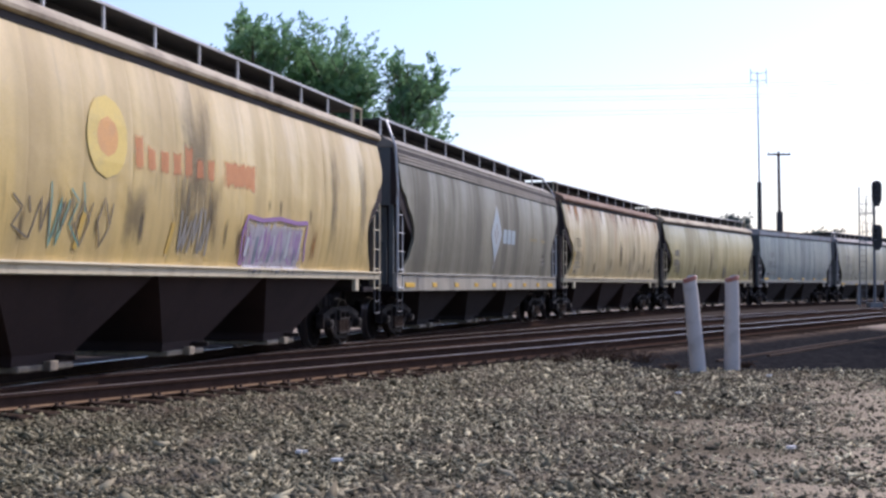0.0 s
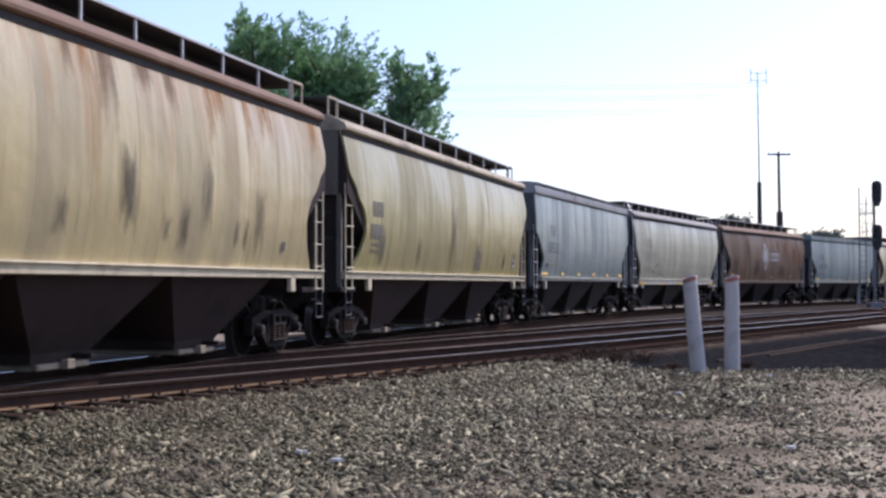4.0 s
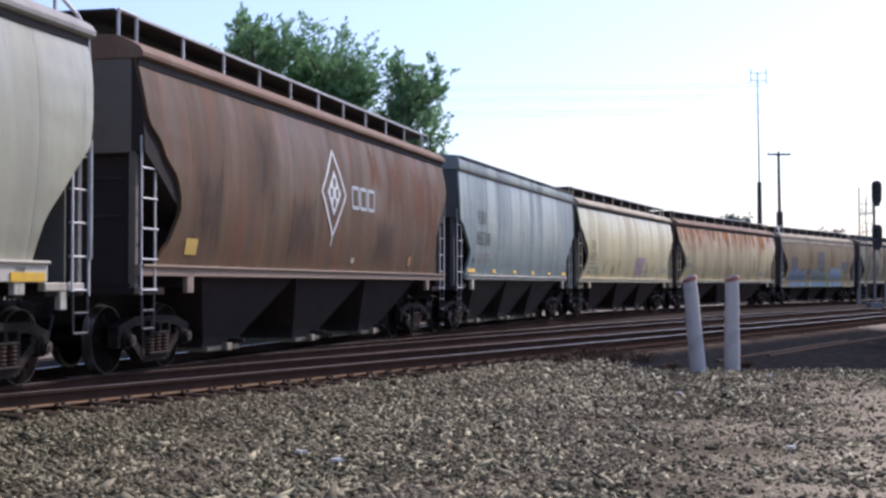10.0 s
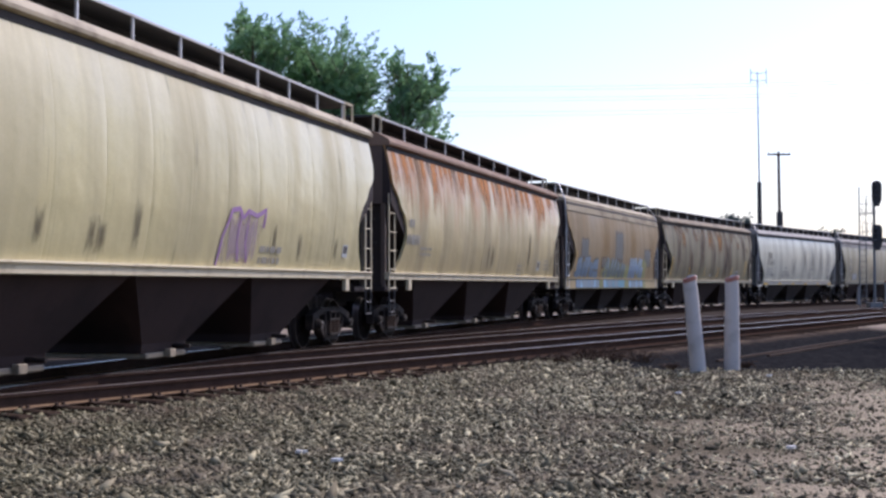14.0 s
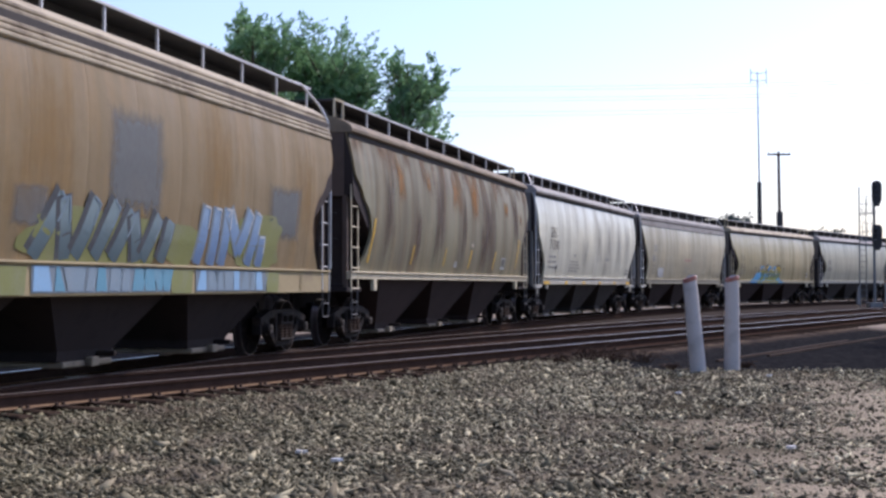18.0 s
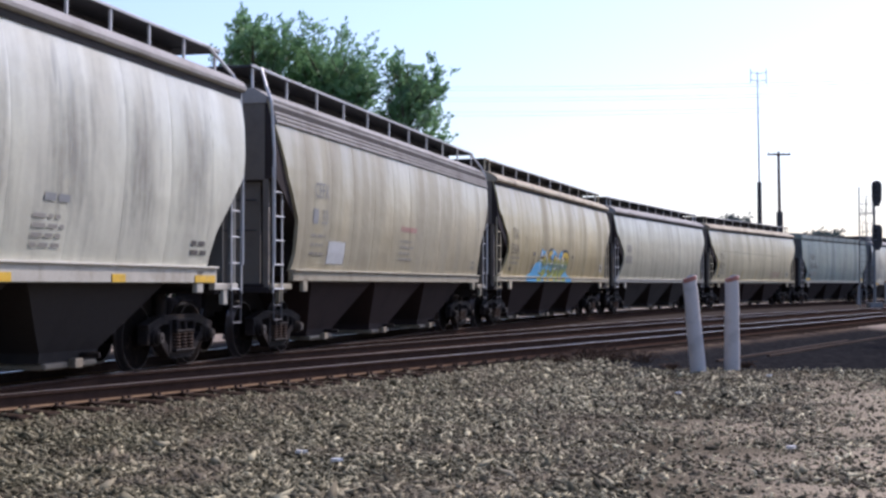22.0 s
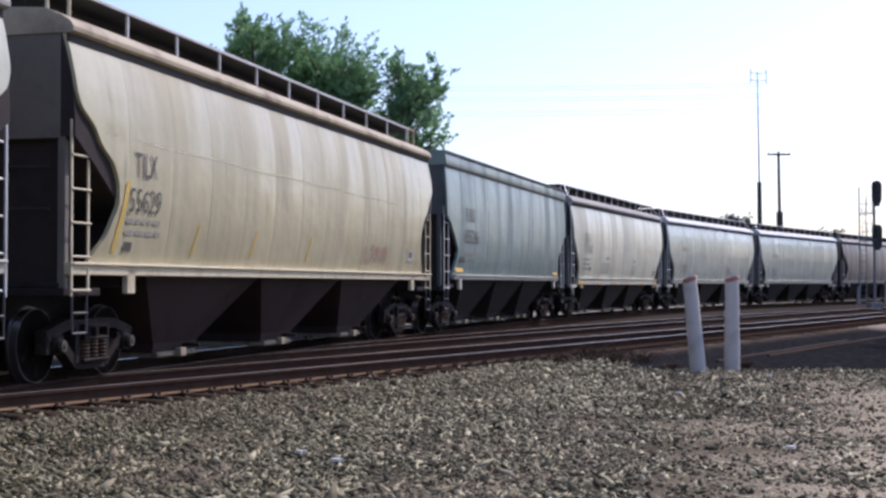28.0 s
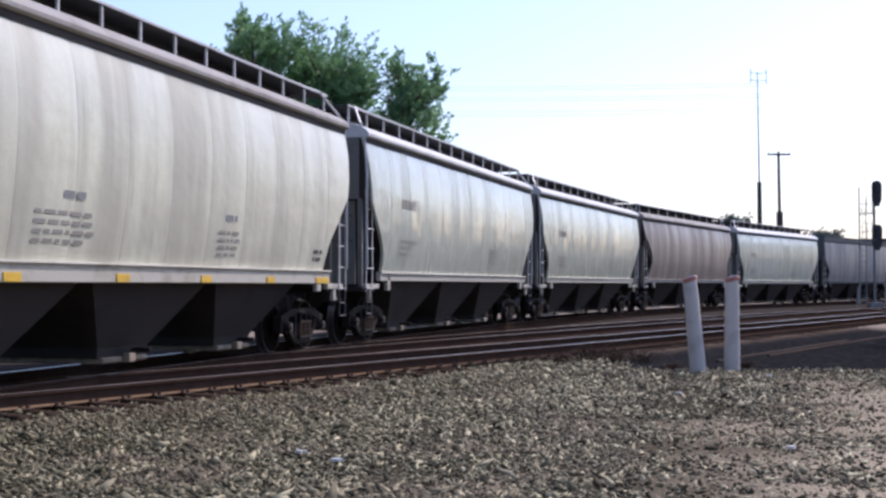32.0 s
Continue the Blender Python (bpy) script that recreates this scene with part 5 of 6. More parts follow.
def blocks(car, style, x, z, n, w, h, mat, thick=0.09, name="logo_mark", hollow=False, heights=()):
    """A maker's name as plain upright shapes, solid or outlined."""
    for i in range(n):
        a, hh = x + i * w * 1.28, h * (heights[i % len(heights)] if heights else 1.0)
        if hollow:
            me = strip(style, [(a, z), (a, z + hh), (a + w, z + hh), (a + w, z), (a, z)], thick, 0.018)
        else:
            me = patch(style, (z, z + hh, lambda q, a=a: (a, a + w)), 0.018)
        part(name, me.mesh(name), mat, car)


def placard(car, style, x, z, w, h):
    """A small dark data panel in a pale frame."""
    part("placard", patch(style, (z, z + h, lambda q: (x, x + w)), 0.018).mesh("placard"), SPRAY["palegrey"], car, "pale framed data panel")
    part("placard", patch(style, (z + 0.07, z + h - 0.03, lambda q: (x + 0.04, x + w - 0.04)), 0.022).mesh("placard"), LETTER, car, "dark data panel")


def tilx(car, style, x0, num, mat):
    lettering(car, style, "TILX", x0 + 1.45, x0 + 2.08, 2.58, 0.31, mat)
    lettering(car, style, num, x0 + 1.33, x0 + 2.24, 2.12, 0.31, mat)
    bars(car, style, x0 + 1.30, 1.98, 2, 1.0, SPRAY["faded"], h=0.06, gap=0.15)
    bars(car, style, x0 + 1.32, 1.62, 1, 0.2, LETTER, h=0.12)


def dress(k, car, style, half):
    """Lettering, emblems and graffiti of one wagon."""
    if not SPRAY:
        SPRAY.update(sprays())
    c = SPRAY
    x0 = -half
    if k == "A":
        u = x0 + 4.35
        disc = lambda rx: (lambda q: (u - rx * math.sqrt(max(0.0, 1 - (2 * q - 1) ** 2)), u + rx * math.sqrt(max(0.0, 1 - (2 * q - 1) ** 2))))
        part("emblem", patch(style, (2.50, 3.52, disc(0.52)), 0.018).mesh("emblem"), c["sunyellow"], car, "faded yellow sun disc emblem")
        part("emblem", patch(style, (2.76, 3.26, disc(0.27)), 0.021).mesh("emblem"), c["orange"], car, "orange core of the sun emblem")
        blocks(car, style, x0 + 5.05, 2.66, 7, 0.30, 0.50, c["orangehaze"], heights=(1.0, 0.72, 0.7, 0.72, 1.0, 0.7, 0.72))
        stain(car, style, x0 + 8.6, 2.62, 1.5, 0.45, c["orangehaze"], "logo_mark")
        part("graffiti", patch(style, (1.36, 2.25, lambda q: (x0 + 8.85 + 0.12 * math.sin(8 * q), x0 + 11.7 + 0.15 * math.sin(6 * q))), 0.022).mesh("graffiti"), c["lilachaze"], car, "pale lilac spray-painted block")
        scrawl(car, style, x0 + 8.95, x0 + 11.6, 1.5, 2.2, 6, c["purple"], 4, 0.05, lift=0.004)
        r = random.Random(24)
        for q in range(13):
            u, zz = x0 + 9.05 + q * 0.2, 1.5 + r.random() * 0.2
            part("graffiti", strip(style, [(u, zz), (u + r.uniform(-0.05, 0.08), zz + r.uniform(0.25, 0.5))], r.uniform(0.04, 0.1), 0.034).mesh("graffiti"), (c["palegrey"], c["mauve"], c["steel"])[q % 3], car)
        part("graffiti", strip(style, [(x0 + 8.9, 1.5), (x0 + 8.85, 2.0), (x0 + 9.0, 2.26), (x0 + 9.6, 2.22), (x0 + 10.4, 2.28), (x0 + 11.2, 2.24), (x0 + 11.75, 2.27), (x0 + 11.72, 1.9), (x0 + 11.8, 1.6)], 0.07, 0.032).mesh("graffiti"), c["purple"], car, "purple sprayed outline")
        for x, z, w, h, m in ((7.0, 1.5, 1.5, 2.7, "smear"), (6.7, 1.5, 0.8, 1.4, "smear"), (7.6, 1.6, 0.7, 1.2, "greasestain"), (5.2, 1.6, 0.9, 1.0, "smear"), (13.2, 1.5, 0.6, 2.6, "smear"), (12.2, 1.5, 0.4, 0.8, "orangestain"), (8.75, 1.5, 0.35, 0.7, "brownstain"), (15.0, 1.6, 0.6, 2.4, "smear")):
            stain(car, style, x0 + x, z, w, h, c[m])
        scrawl(car, style, x0 + 2.2, x0 + 4.6, 1.65, 2.3, 5, c["dim"], 9, 0.026)
        scrawl(car, style, x0 + 3.0, x0 + 3.9, 1.6, 2.5, 2, c["green"], 10, 0.03)
        for x, z, h in ((2.5, 1.6, 0.5), (3.3, 1.75, 0.7), (4.2, 1.65, 0.5), (5.4, 1.7, 0.5), (8.2, 1.7, 0.5), (10.4, 2.3, 0.3), (9.9, 2.35, 0.25), (11.9, 2.2, 0.35)):
            stain(car, style, x0 + x, z, 0.16, h, c["greasestain"])
        scrawl(car, style, x0 + 6.5, x0 + 7.6, 1.6, 2.3, 3, c["faded"], 19, 0.05)
        for q in (3.75, 6.25):
            part("graffiti", strip(style, [(x0 + q, 1.62), (x0 + q + 0.12, 2.05)], 0.10, 0.02).mesh("graffiti"), c["ochre"], car)
    elif k == "B":
        diamond(car, style, x0 + 8.9, 2.62, 1.30, 1.60, c["chalk"], True, c["sky"])
        blocks(car, style, x0 + 9.75, 2.38, 3, 0.42, 0.40, c["paleblue"])
        stain(car, style, half - 2.45, 1.72, 0.62, 0.55, c["greasestain"], "paint_patch")
        bars(car, style, half - 2.65, 1.82, 2, 0.38, c["faded"], h=0.10, gap=-0.15)
        for x, w in ((-4.6, 1.1), (-2.9, 0.7)):
            bars(car, style, half + x, 2.55, 1, w, c["oldochre"], h=0.09)
    elif k == "C":
        tilx(car, style, x0, "54215", LETTER)
        part("mark", strip(style, [(x0 + 1.0, 1.62), (x0 + 1.28, 2.4)], 0.10, 0.02).mesh("mark"), c["ochre"], car)
        lettering(car, style, "TILX", -0.75, -0.25, 3.80, 0.16, LETTER, name="end_lettering", end_x=-half - 0.022)
        lettering(car, style, "54215", -0.78, -0.18, 3.58, 0.16, LETTER, name="end_lettering", end_x=-half - 0.022)
        bars(car, style, half - 2.2, 1.75, 1, 0.25, LETTER, h=0.16)
        r = random.Random(72)
        x = x0 + 0.3
        while x < half - 0.3:
            w, h = r.uniform(0.4, 0.9), r.uniform(0.4, 1.3)
            if r.random() < 0.85:
                stain(car, style, x, 4.18 - h, w, h, c["softrun"] if r.random() < 0.7 else c["darkrun"], "rust_run")
            x += w * r.uniform(0.8, 1.8)
        for q in range(12):
            stain(car, style, x0 + r.uniform(1, 15), 1.5 + r.random() * 0.4, r.uniform(0.2, 0.7), r.uniform(0.4, 1.6), c[r.choice(("smear", "smear", "greasestain"))])
    elif k == "D":
        for x, w, h, m in ((2.2, 0.8, 0.9, "smear"), (5.0, 0.5, 0.8, "smear"), (8.0, 0.9, 1.8, "smear"), (10.6, 0.7, 0.9, "smear"), (13.9, 0.6, 0.7, "greasestain"), (15.2, 0.8, 0.8, "smear")):
            stain(car, style, x0 + x, 1.5, w, h, c[m])
        bars(car, style, x0 + 1.45, 2.58, 1, 0.7, c["dim"], h=0.31)
        bars(car, style, x0 + 1.35, 2.12, 1, 0.95, c["dim"], h=0.31)
        bars(car, style, x0 + 1.45, 1.98, 2, 1.0, c["dim"])
        bars(car, style, half - 6.6, 2.0, 4, 0.8, c["dim"])
        placard(car, style, half - 1.95, 1.72, 0.30, 0.24)
    elif k in "EHR":
        num = {"E": "855222", "H": "855318", "R": "855246"}[k]
        ink = c["slategrey"] if k == "E" else LETTER
        lettering(car, style, "FURX", x0 + 1.75, x0 + 2.62, 2.82, 0.36, ink)
        lettering(car, style, num, x0 + 1.68, x0 + 3.06, 2.27, 0.36, ink)
        bars(car, style, x0 + 1.75, 1.98, 2, 1.4, c["faded"], h=0.06)
        bars(car, style, x0 + 1.35, 1.78, 1, 0.25, LETTER, h=0.14)
        bars(car, style, half - 3.2, 1.92, 2, 0.5, c["faded"], h=0.08)
        if k != "R":
            lettering(car, style, "FURX", -0.7, -0.1, 3.62, 0.18, LETTER, name="end_lettering", end_x=-half - 0.022)
            lettering(car, style, num, -0.75, 0.05, 3.36, 0.18, LETTER, name="end_lettering", end_x=-half - 0.022)
    elif k == "F":
        lettering(car, style, "CBFX", x0 + 1.78, x0 + 2.76, 2.88, 0.40, c["grey"])
        lettering(car, style, "354118", x0 + 1.73, x0 + 3.22, 2.30, 0.40, c["grey"])
        bars(car, style, x0 + 1.6, 1.95, 2, 1.4, c["faded"], h=0.06)
        bars(car, style, x0 + 3.0, 1.76, 1, 0.3, LETTER, h=0.12)
        bars(car, style, half - 7.0, 2.05, 4, 0.9, c["faded"], h=0.06)
        bars(car, style, half - 3.4, 2.05, 4, 0.7, c["faded"], h=0.06)
        loops = ((0.0, 0.02), (0.10, 0.45), (0.22, 0.66), (0.42, 0.62), (0.55, 0.50), (0.66, 0.60), (0.70, 0.85), (0.80, 0.88), (0.84, 0.62), (1.02, 0.50), (1.10, 0.30), (0.95, 0.08), (0.70, 0.20), (0.62, 0.42), (0.90, 0.16), (1.45, 0.0))
        pts = [(x0 + 3.3 + 1.25 * u, 1.58 + 0.85 * w) for u, w in loops]
        part("graffiti", strip(style, pts, 0.03, 0.02).mesh("graffiti"), LETTER, car, "thin black scribble")
    elif k == "G":
        diamond(car, style, x0 + 7.6, 2.88, 1.35, 1.55, c["white"], False, None)
        blocks(car, style, x0 + 8.7, 2.68, 3, 0.40, 0.38, c["palegrey"], 0.07, hollow=True)
        part("paint_patch", patch(style, (1.62, 1.85, lambda q: (x0 + 1.35, x0 + 1.75)), 0.016).mesh("paint_patch"), c["ochre"], car)
        for x, z, w, h in ((-2.6, 2.2, 2.4, 1.95), (-1.4, 1.7, 1.6, 2.4), (-4.6, 2.6, 1.8, 1.5), (-6.0, 3.0, 1.2, 1.1)):
            stain(car, style, half + x, z, w, h, c["redstain"])
        for x, z, w, h in ((2.0, 1.5, 1.4, 1.6), (6.0, 1.5, 1.8, 1.4), (11.0, 1.5, 2.0, 1.2), (4.2, 2.2, 1.0, 1.9)):
            stain(car, style, x0 + x, z, w, h, c["brownstain"])
        bars(car, style, half - 7.4, 1.62, 1, 0.16, c["overspray"], h=0.10)
        bars(car, style, half - 3.3, 1.62, 1, 0.18, c["fadedorange"], h=0.20)
    elif k == "I":
        tilx(car, style, x0, "55872", LETTER)
        part("graffiti", patch(style, (1.48, 2.32, lambda q: (x0 + 8.75 + 0.35 * q, x0 + 10.1 + 0.35 * q)), 0.017).mesh("graffiti"), c["mauvehaze"], car, "thin mauve spray-painted block")
        edge = [(x0 + 8.75, 1.48), (x0 + 8.82, 1.9), (x0 + 9.1, 2.32), (x0 + 9.4, 2.36), (x0 + 9.55, 2.22), (x0 + 9.75, 2.34), (x0 + 10.1, 2.28), (x0 + 10.3, 2.33), (x0 + 10.5, 2.4), (x0 + 10.42, 2.1)]
        part("graffiti", strip(style, edge, 0.075, 0.024).mesh("graffiti"), c["purple"], car, "purple spray-painted outline")
        for q in (9.45, 9.8):
            part("graffiti", strip(style, [(x0 + q, 2.3), (x0 + q - 0.05, 1.85), (x0 + q + 0.12, 1.55)], 0.05, 0.023).mesh("graffiti"), c["purple"], car)
        bars(car, style, x0 + 10.4, 1.72, 2, 1.0, c["faded"], h=0.10, gap=0.18)
        scrawl(car, style, x0 + 2.15, x0 + 2.7, 1.55, 2.0, 2, c["green"], 12, 0.05)
        for q, z, h in ((4.85, 1.52, 0.6), (5.1, 1.55, 0.5), (6.05, 1.6, 0.8), (3.6, 1.55, 0.6), (11.0, 1.6, 0.6), (12.25, 1.55, 0.6), (14.2, 1.6, 0.5)):
            stain(car, style, x0 + q, z, 0.3, h, c["greasestain"])
        placard(car, style, half - 1.95, 1.72, 0.30, 0.24)
    elif k == "J":
        placard(car, style, x0 + 15.3, 1.66, 0.42, 0.30)
        bars(car, style, x0 + 12.5, 1.75, 3, 0.5, c["faded"], h=0.06)
        bars(car, style, x0 + 16.4, 1.95, 3, 0.7, c["faded"], h=0.06)
        bars(car, style, x0 + 2.2, 2.0, 2, 0.8, c["faded"], h=0.06)
        bars(car, style, x0 + 1.2, 2.48, 1, 0.5, c["faded"], h=0.18)
        bars(car, style, x0 + 1.1, 2.1, 1, 0.9, c["faded"], h=0.22)
        r = random.Random(71)
        x = x0 + 0.4
        while x < half - 0.3:
            w, h = r.uniform(0.4, 0.95), r.uniform(0.55, 1.55)
            stain(car, style, x, 4.18 - h, w, h, c["rustrun"] if r.random() < 0.75 else c["darkrun"], "rust_run")
            x += w * r.uniform(0.55, 1.2)
        for q in range(4):
            stain(car, style, x0 + r.uniform(1, 18), 1.5, r.uniform(0.3, 0.6), r.uniform(0.8, 1.9), c["greasestain"])
    elif k == "K":
        for a, b, z0, z1 in ((1.75, 3.0, 2.05, 3.05), (7.1, 8.8, 1.95, 3.55), (12.6, 14.2, 1.85, 2.9), (5.0, 5.8, 1.8, 2.35)):
            stain(car, style, x0 + (a + b) / 2, z0, b - a + 0.15, z1 - z0, c["coverup"], "paint_patch")
        stain(car, style, x0 + 7.95, 1.95, 0.75, 0.75, c["oldpaint"], "paint_patch")
        for x, z, w, h in ((5.6, 1.5, 2.6, 2.6), (10.6, 1.6, 2.2, 2.5), (14.4, 1.5, 1.6, 2.4)):
            stain(car, style, x0 + x, z, w, h, c["ochrefade"])
        for x, z, rx, rz, sd in ((7.2, 1.72, 1.75, 0.36, 5), (12.3, 1.85, 1.0, 0.45, 6), (9.5, 1.75, 0.5, 0.28, 7)):
            part("graffiti", blob(style, x0 + x, z, rx, rz, 0.0165, sd).mesh("graffiti"), c["moss"], car, "lime green sprayed cloud")
        fat = fade_mat("spray_fade_dusk", [(1.45, (0.07, 0.125, 0.19)), (1.75, (0.085, 0.15, 0.23)), (2.1, (0.14, 0.21, 0.29))])
        spike = fade_mat("spray_fade_steel", [(1.48, (0.055, 0.095, 0.115)), (1.75, (0.10, 0.15, 0.165)), (2.15, (0.19, 0.26, 0.27))])
        comb = fade_mat("spray_fade_sky", [(1.48, (0.09, 0.155, 0.27)), (1.8, (0.14, 0.235, 0.38)), (2.2, (0.22, 0.33, 0.46))])
        letters(car, style, x0 + 1.25, x0 + 4.85, 1.48, 2.12, WORD_FAT, 0.38, fat, c["dark"], c["haze"], 0.09, label="slate blue sprayed letter shapes")
        letters(car, style, x0 + 5.45, x0 + 9.15, 1.48, 2.26, WORD_SPIKE, 0.24, spike, c["dark"], c["haze"], 0.13, label="steel blue spiky sprayed letter shapes")
        letters(car, style, x0 + 9.95, x0 + 12.75, 1.48, 2.34, WORD_COMB, 0.26, comb, c["steel"], c["palegrey"], 0.07, label="pale blue upright sprayed letter shapes")
        for u0, u1, n, sd, cols in ((1.3, 4.75, 9, 64, ("haze", "sky", "dusk")), (5.5, 9.1, 11, 65, ("teal", "haze", "teal", "sky")), (9.95, 12.7, 9, 66, ("haze", "sky", "haze"))):
            r = random.Random(sd)
            cuts = sorted([0.0, 1.0] + [(j + r.uniform(0.25, 0.75)) / n for j in range(1, n)])
            for p, q in zip(cuts, cuts[1:]):
                a, b, la, lb = x0 + u0 + p * (u1 - u0), x0 + u0 + q * (u1 - u0), r.uniform(-0.16, 0.16), r.uniform(-0.16, 0.16)
                part("graffiti", patch(style, (1.10, 1.415, lambda t: (a + min(0, la * t), b + max(0, lb * t))), 0.062).mesh("graffiti"), c["steel"], car)
                part("graffiti", patch(style, (1.12, 1.405, lambda t: (a + 0.03 + la * t, max(a + 0.07 + la * t, b - 0.03 + lb * t))), 0.067).mesh("graffiti"), c[r.choice(cols)], car)
        for q, w in ((4.85, 0.5), (9.15, 0.65), (12.75, 0.5)):
            part("graffiti", patch(style, (1.08, 1.40, lambda t, q=q, w=w: (x0 + q - 0.06 * t, x0 + q + w + 0.05 * t)), 0.066).mesh("graffiti"), c["moss"], car)
        part("mark", strip(style, [(x0 + 1.22, 1.7), (x0 + 1.28, 2.44)], 0.08, 0.03).mesh("mark"), YELLOW, car)
    elif k == "L":
        part("mark", strip(style, [(x0 + 1.02, 1.65), (x0 + 1.28, 2.55)], 0.09, 0.02).mesh("mark"), YELLOW, car)
        for q in (4.1, 6.9):
            part("mark", strip(style, [(x0 + q, 1.65), (x0 + q + 0.12, 2.08)], 0.07, 0.02).mesh("mark"), YELLOW, car)
        lettering(car, style, "TILX", -0.75, -0.25, 3.80, 0.16, LETTER, name="end_lettering", end_x=-half - 0.022)
        lettering(car, style, "54149", -0.78, -0.18, 3.58, 0.16, LETTER, name="end_lettering", end_x=-half - 0.022)
        for x, z, w, h in ((7.9, 2.9, 1.2, 1.2), (9.8, 2.7, 1.3, 1.45), (13.65, 3.05, 0.9, 0.6), (3.2, 2.9, 0.7, 1.1), (5.4, 3.2, 0.6, 0.7), (15.6, 2.9, 0.5, 0.5)):
            stain(car, style, x0 + x, z, w, h, c["orangestain"])
        for x, z, w, h in ((11.4, 1.5, 1.9, 2.6), (14.9, 2.2, 1.0, 1.9), (10.9, 1.5, 0.9, 1.3), (6.3, 1.5, 1.2, 2.6), (2.3, 1.5, 1.0, 2.6), (4.5, 1.5, 0.8, 1.6), (8.7, 1.5, 0.6, 2.6)):
            stain(car, style, x0 + x, z, w, h, c["brownstain"])
        r = random.Random(91)
        for q in range(16):
            h = r.uniform(0.4, 1.3)
            stain(car, style, x0 + 0.6 + q * 1.05 + r.uniform(-0.3, 0.3), 4.18 - h, r.uniform(0.6, 1.3), h, c["darkrun"])
        for x, z0, z1 in ((9.4, 1.62, 2.1), (12.2, 1.63, 2.12), (15.2, 1.70, 2.55)):
            part("mark", strip(style, [(x0 + x, z0), (x0 + x + 0.18, z1)], 0.10, 0.02).mesh("mark"), YELLOW, car)
        stain(car, style, x0 + 9.55, 2.1, 0.5, 0.25, c["palestain"])
        placard(car, style, x0 + 13.2, 1.64, 0.5, 0.33)
        placard(car, style, x0 + 7.95, 1.64, 0.25, 0.14)
    elif k in "MS":
        ink = LETTER if k == "M" else c["grey"]
        lettering(car, style, "GBRX", x0 + 1.58, x0 + 2.46, 2.78, 0.36, ink)
        lettering(car, style, "713040" if k == "M" else "713065", x0 + 1.54, x0 + 2.74, 2.38, 0.34, ink)
        bars(car, style, x0 + 1.5, 2.12, 3, 1.2, c["grey"], h=0.06, gap=0.17)
        bars(car, style, x0 + 2.5, 1.74, 1, 0.25, LETTER, h=0.14)
        bars(car, style, x0 + 5.0, 2.2, 1, 0.4, c["grey"], h=0.09)
        bars(car, style, x0 + 4.4, 2.0, 4, 1.4, c["faded"], h=0.05, gap=0.11)
        bars(car, style, half - 6.0, 2.15, 1, 0.4, c["grey"], h=0.09)
        bars(car, style, half - 6.2, 1.95, 4, 0.8, c["faded"], h=0.05, gap=0.11)
        bars(car, style, half - 1.9, 1.75, 2, 0.4, LETTER)
        if k == "M":
            for x, w, h in ((-7.2, 1.6, 2.6), (-5.4, 1.9, 2.6), (-3.6, 1.7, 2.6), (-1.9, 1.6, 2.6), (-9.5, 1.4, 1.6)):
                stain(car, style, half + x, 1.48, w, h, c["film"])
    elif k == "N":
        lettering(car, style, "CEFX", x0 + 1.75, x0 + 2.5, 2.74, 0.28, c["grey"])
        bars(car, style, x0 + 1.72, 2.28, 1, 0.3, c["grey"], h=0.27)
        lettering(car, style, "33", x0 + 2.18, x0 + 2.48, 2.28, 0.27, c["grey"])
        bars(car, style, x0 + 1.7, 2.05, 3, 0.8, c["faded"], h=0.05, gap=0.16)
        stain(car, style, x0 + 3.15, 1.54, 1.15, 0.50, c["greypatch"], "paint_patch")
        bars(car, style, x0 + 7.3, 2.35, 1, 1.4, c["fadedred"], h=0.11)
        bars(car, style, x0 + 7.3, 2.12, 4, 1.0, c["faded"], h=0.05)
        bars(car, style, half - 1.9, 1.75, 2, 0.4, c["faded"])
    elif k == "O":
        tilx(car, style, x0, "55606", c["dim"])
        for u, z, rx, rz, sd in ((5.45, 2.08, 0.36, 0.24, 9), (6.95, 2.06, 0.40, 0.26, 10), (8.05, 2.06, 0.38, 0.26, 11), (6.7, 1.78, 2.10, 0.30, 12)):
            part("graffiti", blob(style, x0 + u, z, rx, rz, 0.0135 + 0.0003 * sd, sd).mesh("graffiti"), c["cyan"], car, "sky blue spray-painted cloud")
        part("graffiti", patch(style, (1.475, 1.92, lambda q: (x0 + 3.55 + 1.0 * q ** 0.7, x0 + 9.7 - 1.2 * q ** 0.6)), 0.0185).mesh("graffiti"), c["cyan"], car)
        part("graffiti", patch(style, (1.315, 1.468, lambda q: (x0 + 3.4, x0 + 9.85)), 0.0150).mesh("graffiti"), c["cyan"], car, "blue overspray on the sill")
        fade = fade_mat("spray_fade_green", [(1.30, (0.62, 0.52, 0.06)), (1.48, (0.40, 0.42, 0.07)), (1.66, (0.23, 0.29, 0.06)), (1.82, (0.065, 0.17, 0.13)), (1.96, (0.27, 0.29, 0.05)), (2.12, (0.62, 0.42, 0.035))])
        letters(car, style, x0 + 4.6, x0 + 9.05, 1.40, 2.20, WORD_WILD, 0.46, fade, c["dark"], c["white"], label="yellow and green sprayed letter shapes")
        for u, w, q in ((4.72, 0.62, "lime"), (5.62, 0.55, "sunyellow"), (6.28, 0.80, "sunyellow"), (7.20, 0.42, "lime"), (7.70, 0.42, "sunyellow"), (8.25, 0.60, "lime")):
            part("graffiti", patch(style, (1.325, 1.468, lambda t, u=u, w=w: (x0 + u, x0 + u + w)), 0.024).mesh("graffiti"), c[q], car, "letter feet sprayed over the sill")
